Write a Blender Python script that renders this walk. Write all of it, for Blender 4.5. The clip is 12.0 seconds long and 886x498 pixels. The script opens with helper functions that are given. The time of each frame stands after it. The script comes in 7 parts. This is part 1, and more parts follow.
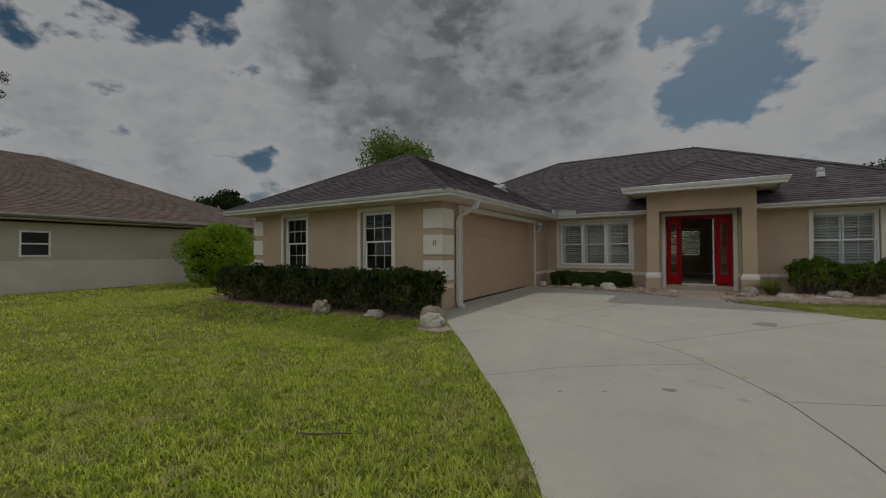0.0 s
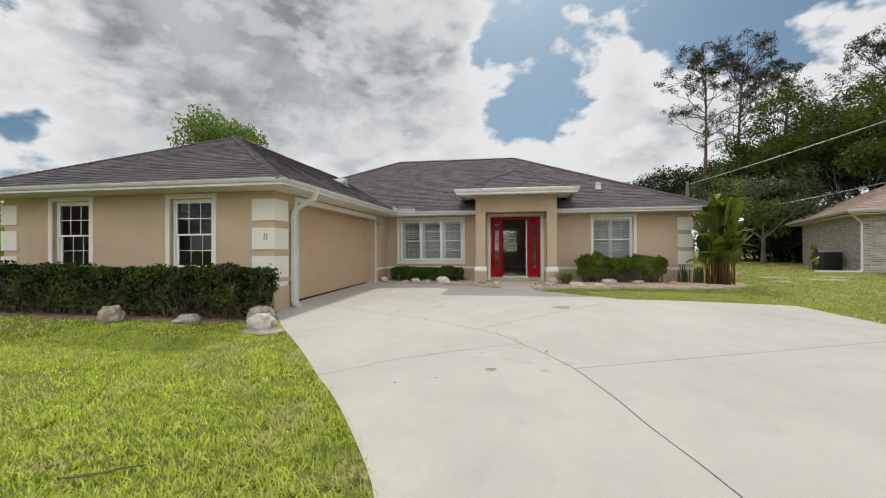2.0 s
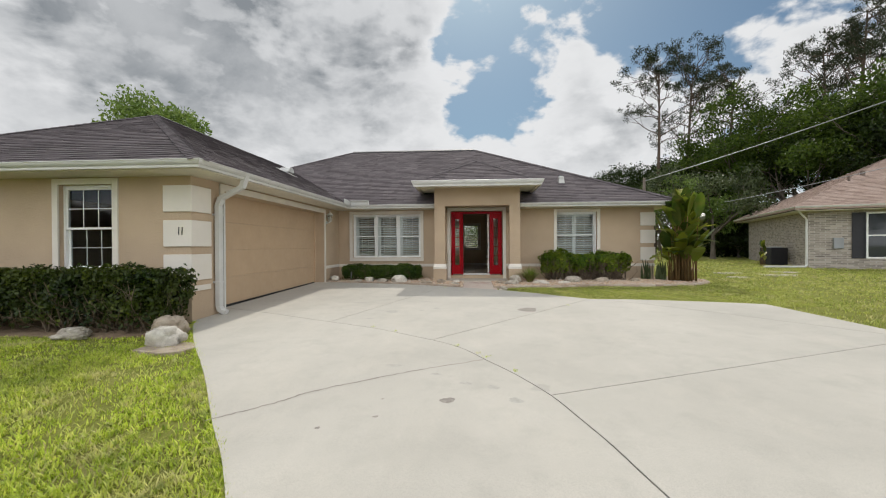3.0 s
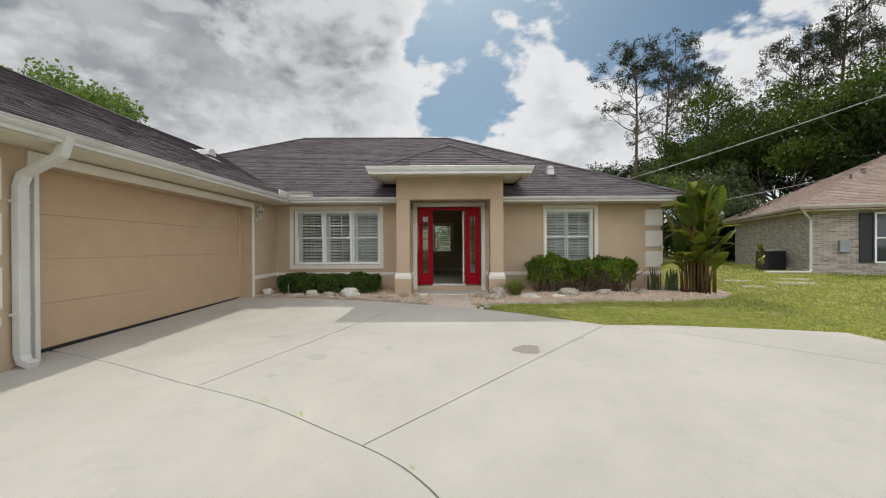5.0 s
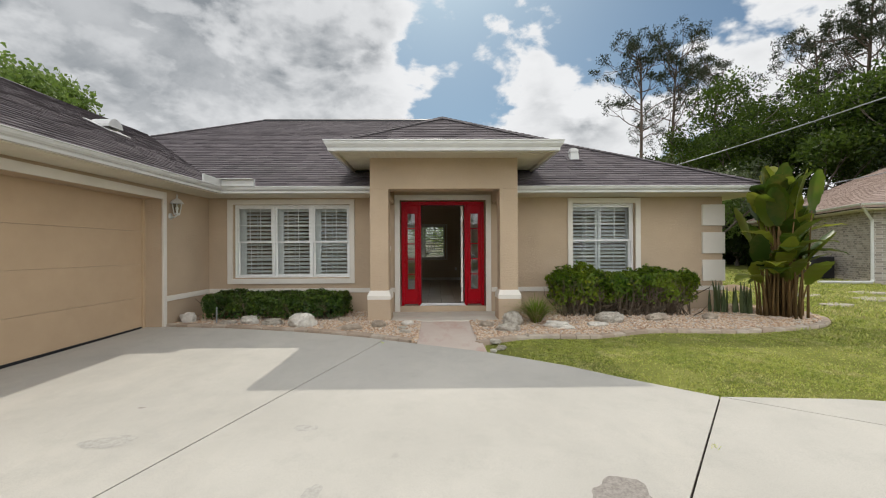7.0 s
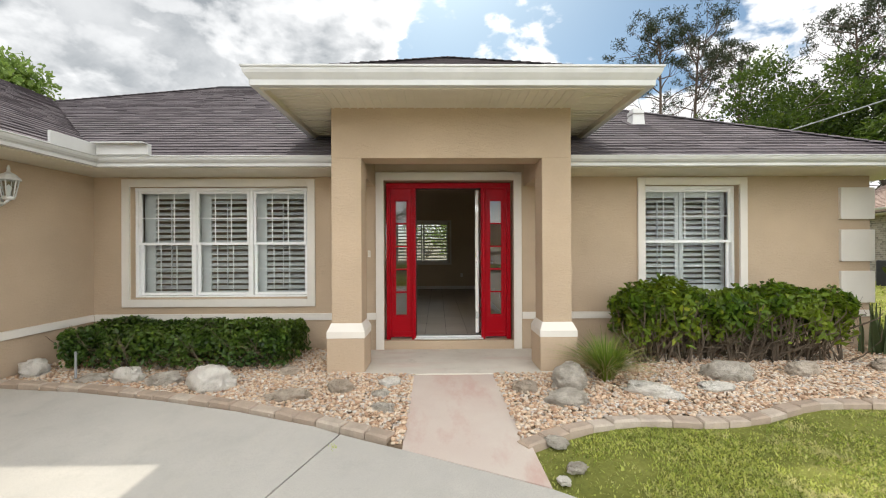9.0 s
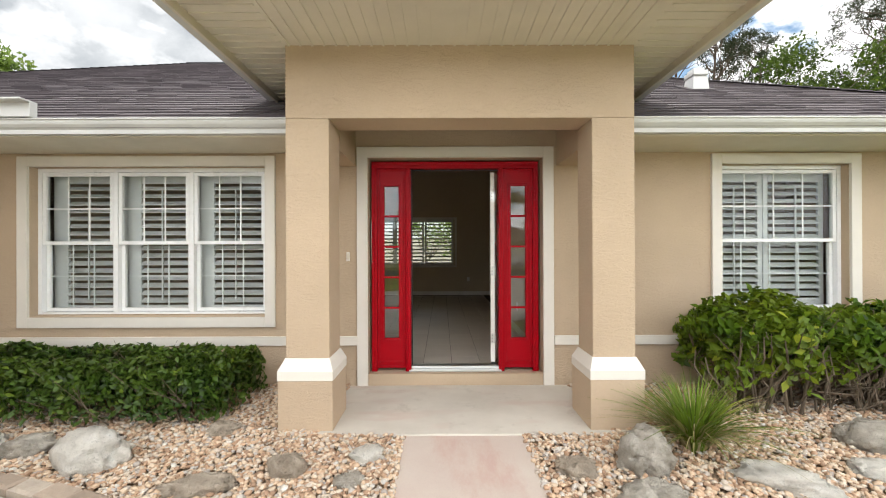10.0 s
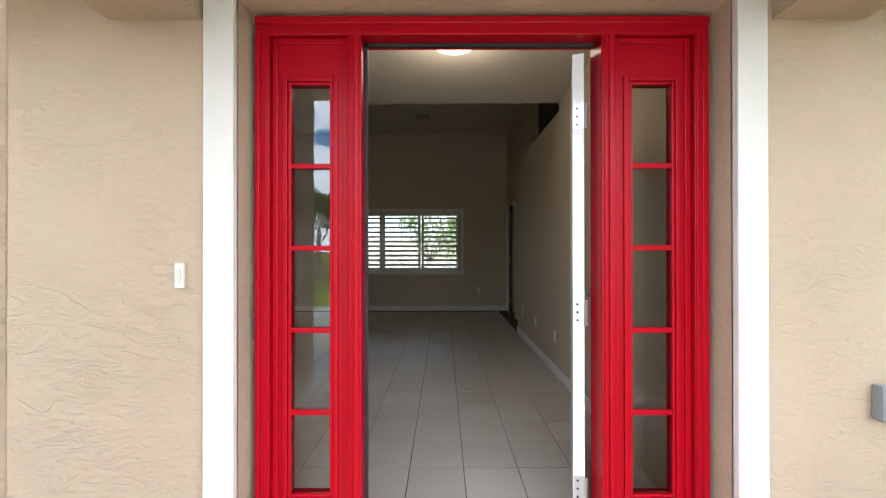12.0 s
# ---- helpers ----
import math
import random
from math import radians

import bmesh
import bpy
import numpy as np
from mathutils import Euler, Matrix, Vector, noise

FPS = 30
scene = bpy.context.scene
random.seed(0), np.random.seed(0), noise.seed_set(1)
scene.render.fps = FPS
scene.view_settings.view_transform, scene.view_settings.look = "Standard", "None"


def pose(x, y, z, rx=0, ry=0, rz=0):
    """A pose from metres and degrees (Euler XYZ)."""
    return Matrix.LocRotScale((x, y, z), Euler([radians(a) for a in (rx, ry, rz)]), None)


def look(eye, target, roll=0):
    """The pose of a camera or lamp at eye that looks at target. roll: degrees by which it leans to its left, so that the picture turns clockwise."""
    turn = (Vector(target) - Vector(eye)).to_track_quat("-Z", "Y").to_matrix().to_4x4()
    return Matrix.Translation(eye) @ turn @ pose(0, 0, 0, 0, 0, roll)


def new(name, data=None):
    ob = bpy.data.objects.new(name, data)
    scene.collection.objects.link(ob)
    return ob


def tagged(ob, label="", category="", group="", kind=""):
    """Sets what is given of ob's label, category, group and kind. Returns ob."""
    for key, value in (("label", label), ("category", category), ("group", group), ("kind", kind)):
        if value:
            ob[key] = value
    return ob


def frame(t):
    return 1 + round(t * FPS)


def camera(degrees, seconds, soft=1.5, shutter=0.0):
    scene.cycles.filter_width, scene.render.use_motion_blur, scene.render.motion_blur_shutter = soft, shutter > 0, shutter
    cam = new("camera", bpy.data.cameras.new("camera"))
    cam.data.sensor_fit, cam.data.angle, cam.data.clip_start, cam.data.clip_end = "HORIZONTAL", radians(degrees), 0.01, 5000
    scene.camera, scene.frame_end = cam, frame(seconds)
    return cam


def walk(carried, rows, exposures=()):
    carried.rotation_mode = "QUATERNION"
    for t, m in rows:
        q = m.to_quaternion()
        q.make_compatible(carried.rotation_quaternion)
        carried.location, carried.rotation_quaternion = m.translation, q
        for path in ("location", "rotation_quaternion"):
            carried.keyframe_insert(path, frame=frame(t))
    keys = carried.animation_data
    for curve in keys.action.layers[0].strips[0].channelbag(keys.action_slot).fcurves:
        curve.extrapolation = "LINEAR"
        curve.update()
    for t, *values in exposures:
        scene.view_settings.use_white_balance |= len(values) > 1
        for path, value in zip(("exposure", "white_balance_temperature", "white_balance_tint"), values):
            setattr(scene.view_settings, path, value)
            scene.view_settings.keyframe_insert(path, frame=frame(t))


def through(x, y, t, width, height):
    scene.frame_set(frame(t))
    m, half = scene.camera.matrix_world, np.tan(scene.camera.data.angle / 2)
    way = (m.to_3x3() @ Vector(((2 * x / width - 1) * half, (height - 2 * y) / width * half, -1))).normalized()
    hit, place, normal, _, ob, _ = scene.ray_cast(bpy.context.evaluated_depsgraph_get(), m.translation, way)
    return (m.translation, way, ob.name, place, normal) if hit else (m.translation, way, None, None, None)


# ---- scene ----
# ---- camera and walk ----
cam = camera(95.5, 12.0, soft=1.1)
PATH = [
    (0, (-0.119, -1.58, 1.41), (-1.174, 0.119, 1.435), -0.3),
    (0.5, (-0.08, -1.596, 1.405), (-0.915, 0.221, 1.43), -0.25),
    (1, (-0.074, -1.599, 1.401), (-0.697, 0.301, 1.424), -0.15),
    (1.5, (-0.074, -1.587, 1.38), (-0.536, 0.359, 1.4), -0.2),
    (2, (-0.093, -1.484, 1.371), (-0.431, 0.487, 1.378), -0.2),
    (2.5, (-0.097, -1.102, 1.371), (-0.335, 0.884, 1.366), -0.3),
    (3, (-0.104, -0.523, 1.383), (-0.252, 1.471, 1.369), -0.3),
    (3.5, (-0.118, 0.109, 1.384), (-0.196, 2.107, 1.37), -0.3),
    (5.5, (-0.083, 2.762, 1.48), (-0.086, 4.762, 1.476), -0.3),
    (6, (-0.077, 3.473, 1.497), (-0.067, 5.473, 1.498), -0.35),
    (6.5, (-0.093, 4.15, 1.518), (-0.071, 6.15, 1.522), -0.35),
    (7, (-0.102, 4.835, 1.543), (-0.072, 6.835, 1.549), -0.3),
    (9, (-0.129, 7.601, 1.632), (-0.103, 9.6, 1.635), -0.25),
    (9.5, (-0.117, 8.327, 1.63), (-0.105, 10.327, 1.637), -0.2),
    (10, (-0.113, 8.995, 1.642), (-0.108, 10.995, 1.647), -0.2),
    (10.5, (-0.122, 9.669, 1.648), (-0.115, 11.669, 1.658), -0.2),
    (11, (-0.123, 10.315, 1.65), (-0.116, 12.314, 1.663), -0.2),
    (11.5, (-0.116, 10.948, 1.668), (-0.121, 12.948, 1.667), -0.15),
    (12, (-0.124, 11.587, 1.667), (-0.127, 13.587, 1.674), -0.05),
]
walk(cam, [(t, look(eye, target, roll)) for t, eye, target, roll in PATH],
     [(0.0, -1.5, 6500, 10), (0.1, -1.1, 6500, 10), (0.2, -0.6, 6500, 10), (0.3, -0.25, 6500, 10), (0.4, -0.07, 6500, 10), (6.0, -0.07, 6500, 10), (7.0, 0.05, 6500, 10),
      (9.0, 0.64, 6600, 10), (10.0, 0.96, 6600, 10), (11.0, 1.26, 6250, 9), (12.0, 1.86, 5700, 9)])

# ---- world, sun and lamps ----
SUN_ELEVATION = 49.8
world = bpy.data.worlds.new("sky")
scene.world = world
world.use_nodes = True


def build_sky(w):
    nt = w.node_tree
    nt.nodes.clear()
    add = nt.nodes.new
    link = nt.links.new
    sky = add("ShaderNodeTexSky")
    sky.sky_type, sky.sun_disc = "NISHITA", False
    sky.sun_elevation, sky.sun_rotation = radians(SUN_ELEVATION), 0.0
    sky.air_density, sky.dust_density = 1.0, 1.6
    dim = add("ShaderNodeMixRGB")
    dim.blend_type, dim.inputs[0].default_value = "MULTIPLY", 1.0
    dim.inputs[2].default_value = (0.047, 0.061, 0.066, 1)
    link(sky.outputs[0], dim.inputs[1])
    coord = add("ShaderNodeTexCoord")
    sep = add("ShaderNodeSeparateXYZ")
    link(coord.outputs["Generated"], sep.inputs[0])

    def mth(op, a, b=None, c=None):
        n = add("ShaderNodeMath")
        n.operation = op
        for i, v in enumerate((a, b, c)):
            if v is None:
                continue
            if isinstance(v, (int, float)):
                n.inputs[i].default_value = v
            else:
                link(v, n.inputs[i])
        return n.outputs[0]

    def smooth(v, lo, hi):
        n = add("ShaderNodeMapRange")
        n.interpolation_type = "SMOOTHSTEP"
        link(v, n.inputs[0])
        n.inputs[1].default_value, n.inputs[2].default_value = lo, hi
        return n.outputs[0]

    def cloud_noise(scale, detail, rough, dx, dy, vec):
        m = add("ShaderNodeMapping")
        m.inputs["Location"].default_value = (dx, dy, 0)
        link(vec, m.inputs[0])
        n = add("ShaderNodeTexNoise")
        n.inputs["Scale"].default_value, n.inputs["Detail"].default_value = scale, detail
        n.inputs["Roughness"].default_value, n.inputs["Distortion"].default_value = rough, 0.25
        link(m.outputs[0], n.inputs["Vector"])
        return n.outputs["Fac"]

    def toward(az, el):
        d = add("ShaderNodeVectorMath")
        d.operation = "DOT_PRODUCT"
        nrm = add("ShaderNodeVectorMath")
        nrm.operation = "NORMALIZE"
        link(coord.outputs["Generated"], nrm.inputs[0])
        link(nrm.outputs[0], d.inputs[0])
        a, e = radians(az), radians(el)
        d.inputs[1].default_value = (math.sin(a) * math.cos(e), math.cos(a) * math.cos(e), math.sin(e))
        return d.outputs["Value"]

    def field(dx, dy, dz):
        m = add("ShaderNodeMapping")
        m.inputs["Location"].default_value = (dx, dy, dz)
        m.inputs["Scale"].default_value = (1.0, 1.0, 1.7)
        link(coord.outputs["Generated"], m.inputs[0])
        n1 = cloud_noise(2.3, 3.0, 0.5, 3.3, 1.2, m.outputs[0])
        n2 = cloud_noise(6.0, 12.0, 0.6, 7.1, 4.6, m.outputs[0])
        # heaped, cauliflower-like heads
        cells = add("ShaderNodeTexVoronoi")
        cells.feature = "SMOOTH_F1"
        cells.inputs["Scale"].default_value, cells.inputs["Detail"].default_value = 11.0, 3.0
        cells.inputs["Smoothness"].default_value = 0.6
        link(m.outputs[0], cells.inputs["Vector"])
        heads = mth("MULTIPLY", mth("SUBTRACT", 0.62, cells.outputs["Distance"]), 0.15)
        return mth("ADD", mth("ADD", mth("MULTIPLY", n1, 0.5), mth("MULTIPLY", n2, 0.5)), heads)

    here, above = field(0, 0, 0), field(0.0, 0.012, 0.075)
    # openings of blue, with a heavy grey bank beside them
    gap = mth("MAXIMUM", smooth(toward(4.5, 25), 0.976, 0.997), mth("MULTIPLY", smooth(toward(26, 31), 0.955, 0.995), 0.8))
    gap = mth("MAXIMUM", gap, mth("MULTIPLY", smooth(toward(-66, 35), 0.975, 1.0), 0.7))
    bank = smooth(toward(-30, 33), 0.86, 0.975)
    west = mth("MULTIPLY", smooth(toward(-58, 22), 0.86, 0.98), 0.75)
    heap = smooth(toward(16, 20), 0.978, 0.996)
    cover = mth("ADD", mth("SUBTRACT", mth("ADD", here, mth("ADD", mth("MULTIPLY", bank, 0.12), mth("MULTIPLY", heap, 0.1))), mth("MULTIPLY", gap, 0.17)), 0.125)
    mask = smooth(cover, 0.485, 0.56)
    thick = smooth(cover, 0.53, 0.78)
    under = smooth(mth("SUBTRACT", above, here), -0.12, 0.12)
    shade = mth("ADD", mth("MULTIPLY", mth("MULTIPLY", under, thick), 1.0), mth("MULTIPLY", mth("MULTIPLY", bank, thick), 0.38))
    shade = mth("MINIMUM", mth("ADD", shade, mth("MULTIPLY", mth("MULTIPLY", west, thick), 0.45)), 1.0)
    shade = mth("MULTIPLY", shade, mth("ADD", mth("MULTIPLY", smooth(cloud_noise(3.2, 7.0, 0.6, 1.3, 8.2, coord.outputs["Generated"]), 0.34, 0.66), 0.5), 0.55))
    tone = add("ShaderNodeMixRGB")
    tone.inputs[1].default_value, tone.inputs[2].default_value = (0.83, 0.84, 0.85, 1), (0.26, 0.285, 0.31, 1)
    link(shade, tone.inputs[0])
    mix = add("ShaderNodeMixRGB")
    link(mask, mix.inputs[0])
    link(dim.outputs[0], mix.inputs[1])
    link(tone.outputs[0], mix.inputs[2])
    # haze towards the horizon
    haze = add("ShaderNodeMixRGB")
    haze.inputs[2].default_value = (0.78, 0.8, 0.82, 1)
    link(mth("MULTIPLY", mth("SUBTRACT", 1.0, smooth(sep.outputs[2], 0.0, 0.22)), 0.6), haze.inputs[0])
    link(mix.outputs[0], haze.inputs[1])
    # clouds away from the sun are lit from the front and far brighter
    front = smooth(mth("MULTIPLY", sep.outputs[1], -1.0), -0.25, 0.6)
    lit = add("ShaderNodeMixRGB")
    lit.blend_type, lit.inputs[0].default_value = "MULTIPLY", 1.0
    link(haze.outputs[0], lit.inputs[1])
    link(mth("ADD", mth("MULTIPLY", front, 1.4), 1.0), lit.inputs[2])
    bg = add("ShaderNodeBackground")
    bg.inputs["Strength"].default_value = 1.0
    link(lit.outputs[0], bg.inputs["Color"])
    out = add("ShaderNodeOutputWorld")
    link(bg.outputs[0], out.inputs["Surface"])


build_sky(world)

sun_data = bpy.data.lights.new("sun", "SUN")
sun_data.energy, sun_data.angle, sun_data.color = 2.3, radians(0.7), (1.0, 0.95, 0.86)
sun = new("sun", sun_data)
_e = radians(SUN_ELEVATION)
sun.matrix_world = look((0, 60 * math.cos(_e), 60 * math.sin(_e)), (0.0, 0, 0))

# ---- materials ----


class Mat:
    """A node material built step by step."""

    def __init__(self, name, color=(0.5, 0.5, 0.5), rough=0.6, metal=0.0, spec=0.5):
        self.mat = bpy.data.materials.new(name)
        self.mat.use_nodes = True
        self.nt = self.mat.node_tree
        self.bsdf = self.nt.nodes["Principled BSDF"]
        self.bsdf.inputs["Base Color"].default_value = (*color, 1)
        self.bsdf.inputs["Roughness"].default_value = rough
        self.bsdf.inputs["Metallic"].default_value = metal
        self.bsdf.inputs["Specular IOR Level"].default_value = spec
        self.coord = self.nt.nodes.new("ShaderNodeTexCoord")
        self.geo = self.nt.nodes.new("ShaderNodeNewGeometry")
        self.pos = self.geo.outputs["Position"]
        self.color = None
        self.height = None

    def node(self, kind):
        return self.nt.nodes.new(kind)

    def link(self, a, b):
        self.nt.links.new(a, b)

    def noise(self, scale, detail=4.0, rough=0.55, stretch=(1, 1, 1), distortion=0.0):
        m = self.node("ShaderNodeMapping")
        m.inputs["Scale"].default_value = stretch
        self.link(self.pos, m.inputs[0])
        n = self.node("ShaderNodeTexNoise")
        n.inputs["Scale"].default_value, n.inputs["Detail"].default_value = scale, detail
        n.inputs["Roughness"].default_value, n.inputs["Distortion"].default_value = rough, distortion
        self.link(m.outputs[0], n.inputs["Vector"])
        return n.outputs["Fac"]

    def voronoi(self, scale, feature="F1", stretch=(1, 1, 1)):
        m = self.node("ShaderNodeMapping")
        m.inputs["Scale"].default_value = stretch
        self.link(self.pos, m.inputs[0])
        n = self.node("ShaderNodeTexVoronoi")
        n.feature = feature
        n.inputs["Scale"].default_value = scale
        self.link(m.outputs[0], n.inputs["Vector"])
        return n.outputs["Distance"]

    def island(self):
        return self.geo.outputs["Random Per Island"]

    def each(self):
        return self.node("ShaderNodeObjectInfo").outputs["Random"]

    def ramp(self, fac, stops):
        r = self.node("ShaderNodeValToRGB")
        els = r.color_ramp.elements
        while len(els) < len(stops):
            els.new(0.5)
        for el, (p, c) in zip(els, stops):
            el.position = p
            el.color = (*c, 1) if len(c) == 3 else c
        self.link(fac, r.inputs[0])
        return r.outputs[0]

    def span(self, fac, lo, hi, a=0.0, b=1.0):
        n = self.node("ShaderNodeMapRange")
        self.link(fac, n.inputs[0])
        for i, v in enumerate((lo, hi, a, b)):
            n.inputs[i + 1].default_value = v
        return n.outputs[0]

    def math(self, op, a, b):
        n = self.node("ShaderNodeMath")
        n.operation = op
        for i, v in enumerate((a, b)):
            if isinstance(v, (int, float)):
                n.inputs[i].default_value = v
            else:
                self.link(v, n.inputs[i])
        return n.outputs[0]

    def set_color(self, out):
        self.color = out
        self.link(out, self.bsdf.inputs["Base Color"])
        return self

    def blend(self, fac, other, mode="MIX"):
        n = self.node("ShaderNodeMixRGB")
        n.blend_type = mode
        if isinstance(fac, (int, float)):
            n.inputs[0].default_value = fac
        else:
            self.link(fac, n.inputs[0])
        self.link(self.color, n.inputs[1])
        if isinstance(other, tuple):
            n.inputs[2].default_value = (*other, 1)
        else:
            self.link(other, n.inputs[2])
        return self.set_color(n.outputs[0])

    def rough(self, out):
        self.link(out, self.bsdf.inputs["Roughness"])
        return self

    def bump(self, height, strength=0.5, distance=0.01):
        b = self.node("ShaderNodeBump")
        b.inputs["Strength"].default_value, b.inputs["Distance"].default_value = strength, distance
        self.link(height, b.inputs["Height"])
        if self.height is not None:
            self.link(self.height, b.inputs["Normal"])
        self.height = b.outputs[0]
        self.link(self.height, self.bsdf.inputs["Normal"])
        return self

    def translucent(self, color, amount):
        t = self.node("ShaderNodeBsdfTranslucent")
        if isinstance(color, tuple):
            t.inputs[0].default_value = (*color, 1)
        else:
            self.link(color, t.inputs[0])
        m = self.node("ShaderNodeMixShader")
        m.inputs[0].default_value = amount
        out = self.nt.nodes["Material Output"]
        self.link(self.bsdf.outputs[0], m.inputs[1])
        self.link(t.outputs[0], m.inputs[2])
        self.link(m.outputs[0], out.inputs[0])
        return self


def mat_stucco(name, color, worn=0.85):
    m = Mat(name, rough=0.9, spec=0.25)
    dark = tuple(c * worn for c in color)
    big = m.noise(0.9, 3)
    m.set_color(m.ramp(big, [(0.3, dark), (0.7, color)]))
    fine = m.noise(55, 5, 0.6)
    m.blend(m.span(fine, 0.3, 0.7, 0.0, 0.14), tuple(c * 0.62 for c in color))
    knock = m.noise(8.5, 6, 0.66, (1, 1, 2.4), 1.7)
    patchy = m.span(m.noise(2.1, 3), 0.35, 0.65, 0.25, 1.0)
    m.bump(m.math("MULTIPLY", m.span(knock, 0.46, 0.58), patchy), 0.55, 0.006)
    m.bump(fine, 0.35, 0.003)
    return m.mat


def mat_paint(name, color, rough=0.45, dirt=0.12, relief=0.12):
    m = Mat(name, rough=rough, spec=0.4)
    m.set_color(m.ramp(m.noise(2.3, 5, 0.6), [(0.3, tuple(c * (1 - dirt) for c in color)), (0.65, color)]))
    m.blend(m.span(m.noise(38, 6, 0.65), 0.62, 0.8, 0.0, dirt * 1.6), (0.3, 0.25, 0.18))
    m.rough(m.span(m.noise(9, 3), 0.3, 0.7, rough * 0.85, min(1, rough * 1.2)))
    m.bump(m.noise(70, 3), relief, 0.002)
    return m.mat


def mat_leaf(name, dark, light, tip, gloss=0.42, through=0.35):
    m = Mat(name, rough=gloss, spec=0.26)
    m.set_color(m.ramp(m.island(), [(0.0, dark), (0.6, light), (0.94, light), (1.0, tip)]))
    patch = m.noise(2.2, 3)
    m.blend(m.span(patch, 0.35, 0.7, 0.0, 0.4), tip)
    m.blend(m.span(m.noise(60, 3), 0.3, 0.7, 0.0, 0.25), dark)
    m.translucent(m.color, through)
    return m.mat


STUCCO = mat_stucco("tan_stucco", (0.515, 0.395, 0.275))
STUCCO_CREAM = mat_paint("cream_trim_paint", (0.69, 0.645, 0.57), 0.8, 0.06, 0.5)
WHITE = mat_paint("white_paint", (0.80, 0.78, 0.73))
ALU = mat_paint("white_gutter_paint", (0.60, 0.595, 0.57), 0.4, 0.14)
SOFFIT = mat_paint("cream_soffit_vinyl", (0.66, 0.61, 0.50), 0.5, 0.1)
RED = mat_paint("red_gloss_paint", (0.34, 0.0005, 0.007), 0.34, 0.0, 0.0)
RED.node_tree.nodes["Principled BSDF"].inputs["Specular IOR Level"].default_value = 0.14
GARAGE = mat_paint("tan_garage_paint", (0.50, 0.365, 0.235), 0.5, 0.08)
VINYL = mat_paint("white_window_vinyl", (0.80, 0.80, 0.78), 0.3, 0.05)
SHUTTER_WHITE = mat_paint("shutter_white", (0.72, 0.72, 0.70), 0.4, 0.05)
INNER_WALL = mat_stucco("beige_room_wall", (0.58, 0.49, 0.365), 0.95)
INNER_CEIL = mat_paint("room_ceiling_white", (0.62, 0.56, 0.47), 0.8, 0.05)
BLACK = mat_paint("black_rubber", (0.02, 0.02, 0.022), 0.6, 0.1)
STEEL = Mat("brushed_steel", (0.6, 0.6, 0.58), 0.35, 1.0).mat
BRASS = Mat("brass", (0.6, 0.45, 0.2), 0.35, 1.0).mat
DARK_METAL = mat_paint("dark_number_metal", (0.05, 0.045, 0.04), 0.4, 0.1)


def make_glass(name, ior):
    m = Mat(name, (0.9, 0.94, 0.93), 0.03)
    g = m.node("ShaderNodeBsdfGlossy")
    g.inputs["Roughness"].default_value = 0.015
    g.inputs["Color"].default_value = (0.95, 0.97, 0.97, 1)
    tr = m.node("ShaderNodeBsdfTransparent")
    tr.inputs["Color"].default_value = (0.84, 0.87, 0.86, 1)
    fr = m.node("ShaderNodeFresnel")
    fr.inputs["IOR"].default_value = ior
    mx = m.node("ShaderNodeMixShader")
    m.link(fr.outputs[0], mx.inputs[0])
    m.link(tr.outputs[0], mx.inputs[1])
    m.link(g.outputs[0], mx.inputs[2])
    m.link(mx.outputs[0], m.nt.nodes["Material Output"].inputs[0])
    return m.mat


GLASS = make_glass("window_glass", 1.33)
GLASS_SIDE = make_glass("side_light_glass", 1.85)


def make_concrete():
    m = Mat("pale_concrete", rough=0.85, spec=0.25)
    m.set_color(m.ramp(m.noise(0.55, 5, 0.6), [(0.3, (0.41, 0.39, 0.345)), (0.7, (0.51, 0.485, 0.43))]))
    m.blend(m.span(m.noise(3.2, 6, 0.65), 0.5, 0.72, 0.0, 0.45), (0.36, 0.345, 0.305))
    m.blend(m.span(m.noise(1.1, 6, 0.7, (1.0, 0.5, 1)), 0.5, 0.66, 0.0, 0.35), (0.56, 0.525, 0.455))
    m.blend(m.span(m.noise(140, 4, 0.7), 0.42, 0.72, 0.0, 0.5), (0.30, 0.28, 0.25))
    # a few dark spots where something dripped
    spots = m.voronoi(0.75)
    m.blend(m.span(m.math("ADD", spots, m.math("MULTIPLY", m.noise(9, 3), 0.22)), 0.17, 0.2, 0.28, 0.0), (0.25, 0.235, 0.21))
    m.bump(m.noise(260, 4, 0.7), 0.35, 0.002)
    m.bump(m.noise(6, 4), 0.1, 0.01)
    return m.mat


CONCRETE = make_concrete()


def make_stain(name, dark, light):
    """Mottled: the concrete shows through in grains."""
    m = Mat(name, rough=0.8, spec=0.25)
    m.set_color(m.ramp(m.noise(34, 6, 0.75), [(0.36, dark), (0.64, light)]))
    m.bump(m.noise(200, 4, 0.7), 0.35, 0.002)
    return m.mat


STAIN = make_stain("damp_concrete", (0.19, 0.17, 0.15), (0.33, 0.30, 0.265))
STAIN_FAINT = make_stain("faintly_stained_concrete", (0.32, 0.305, 0.275), (0.44, 0.42, 0.375))


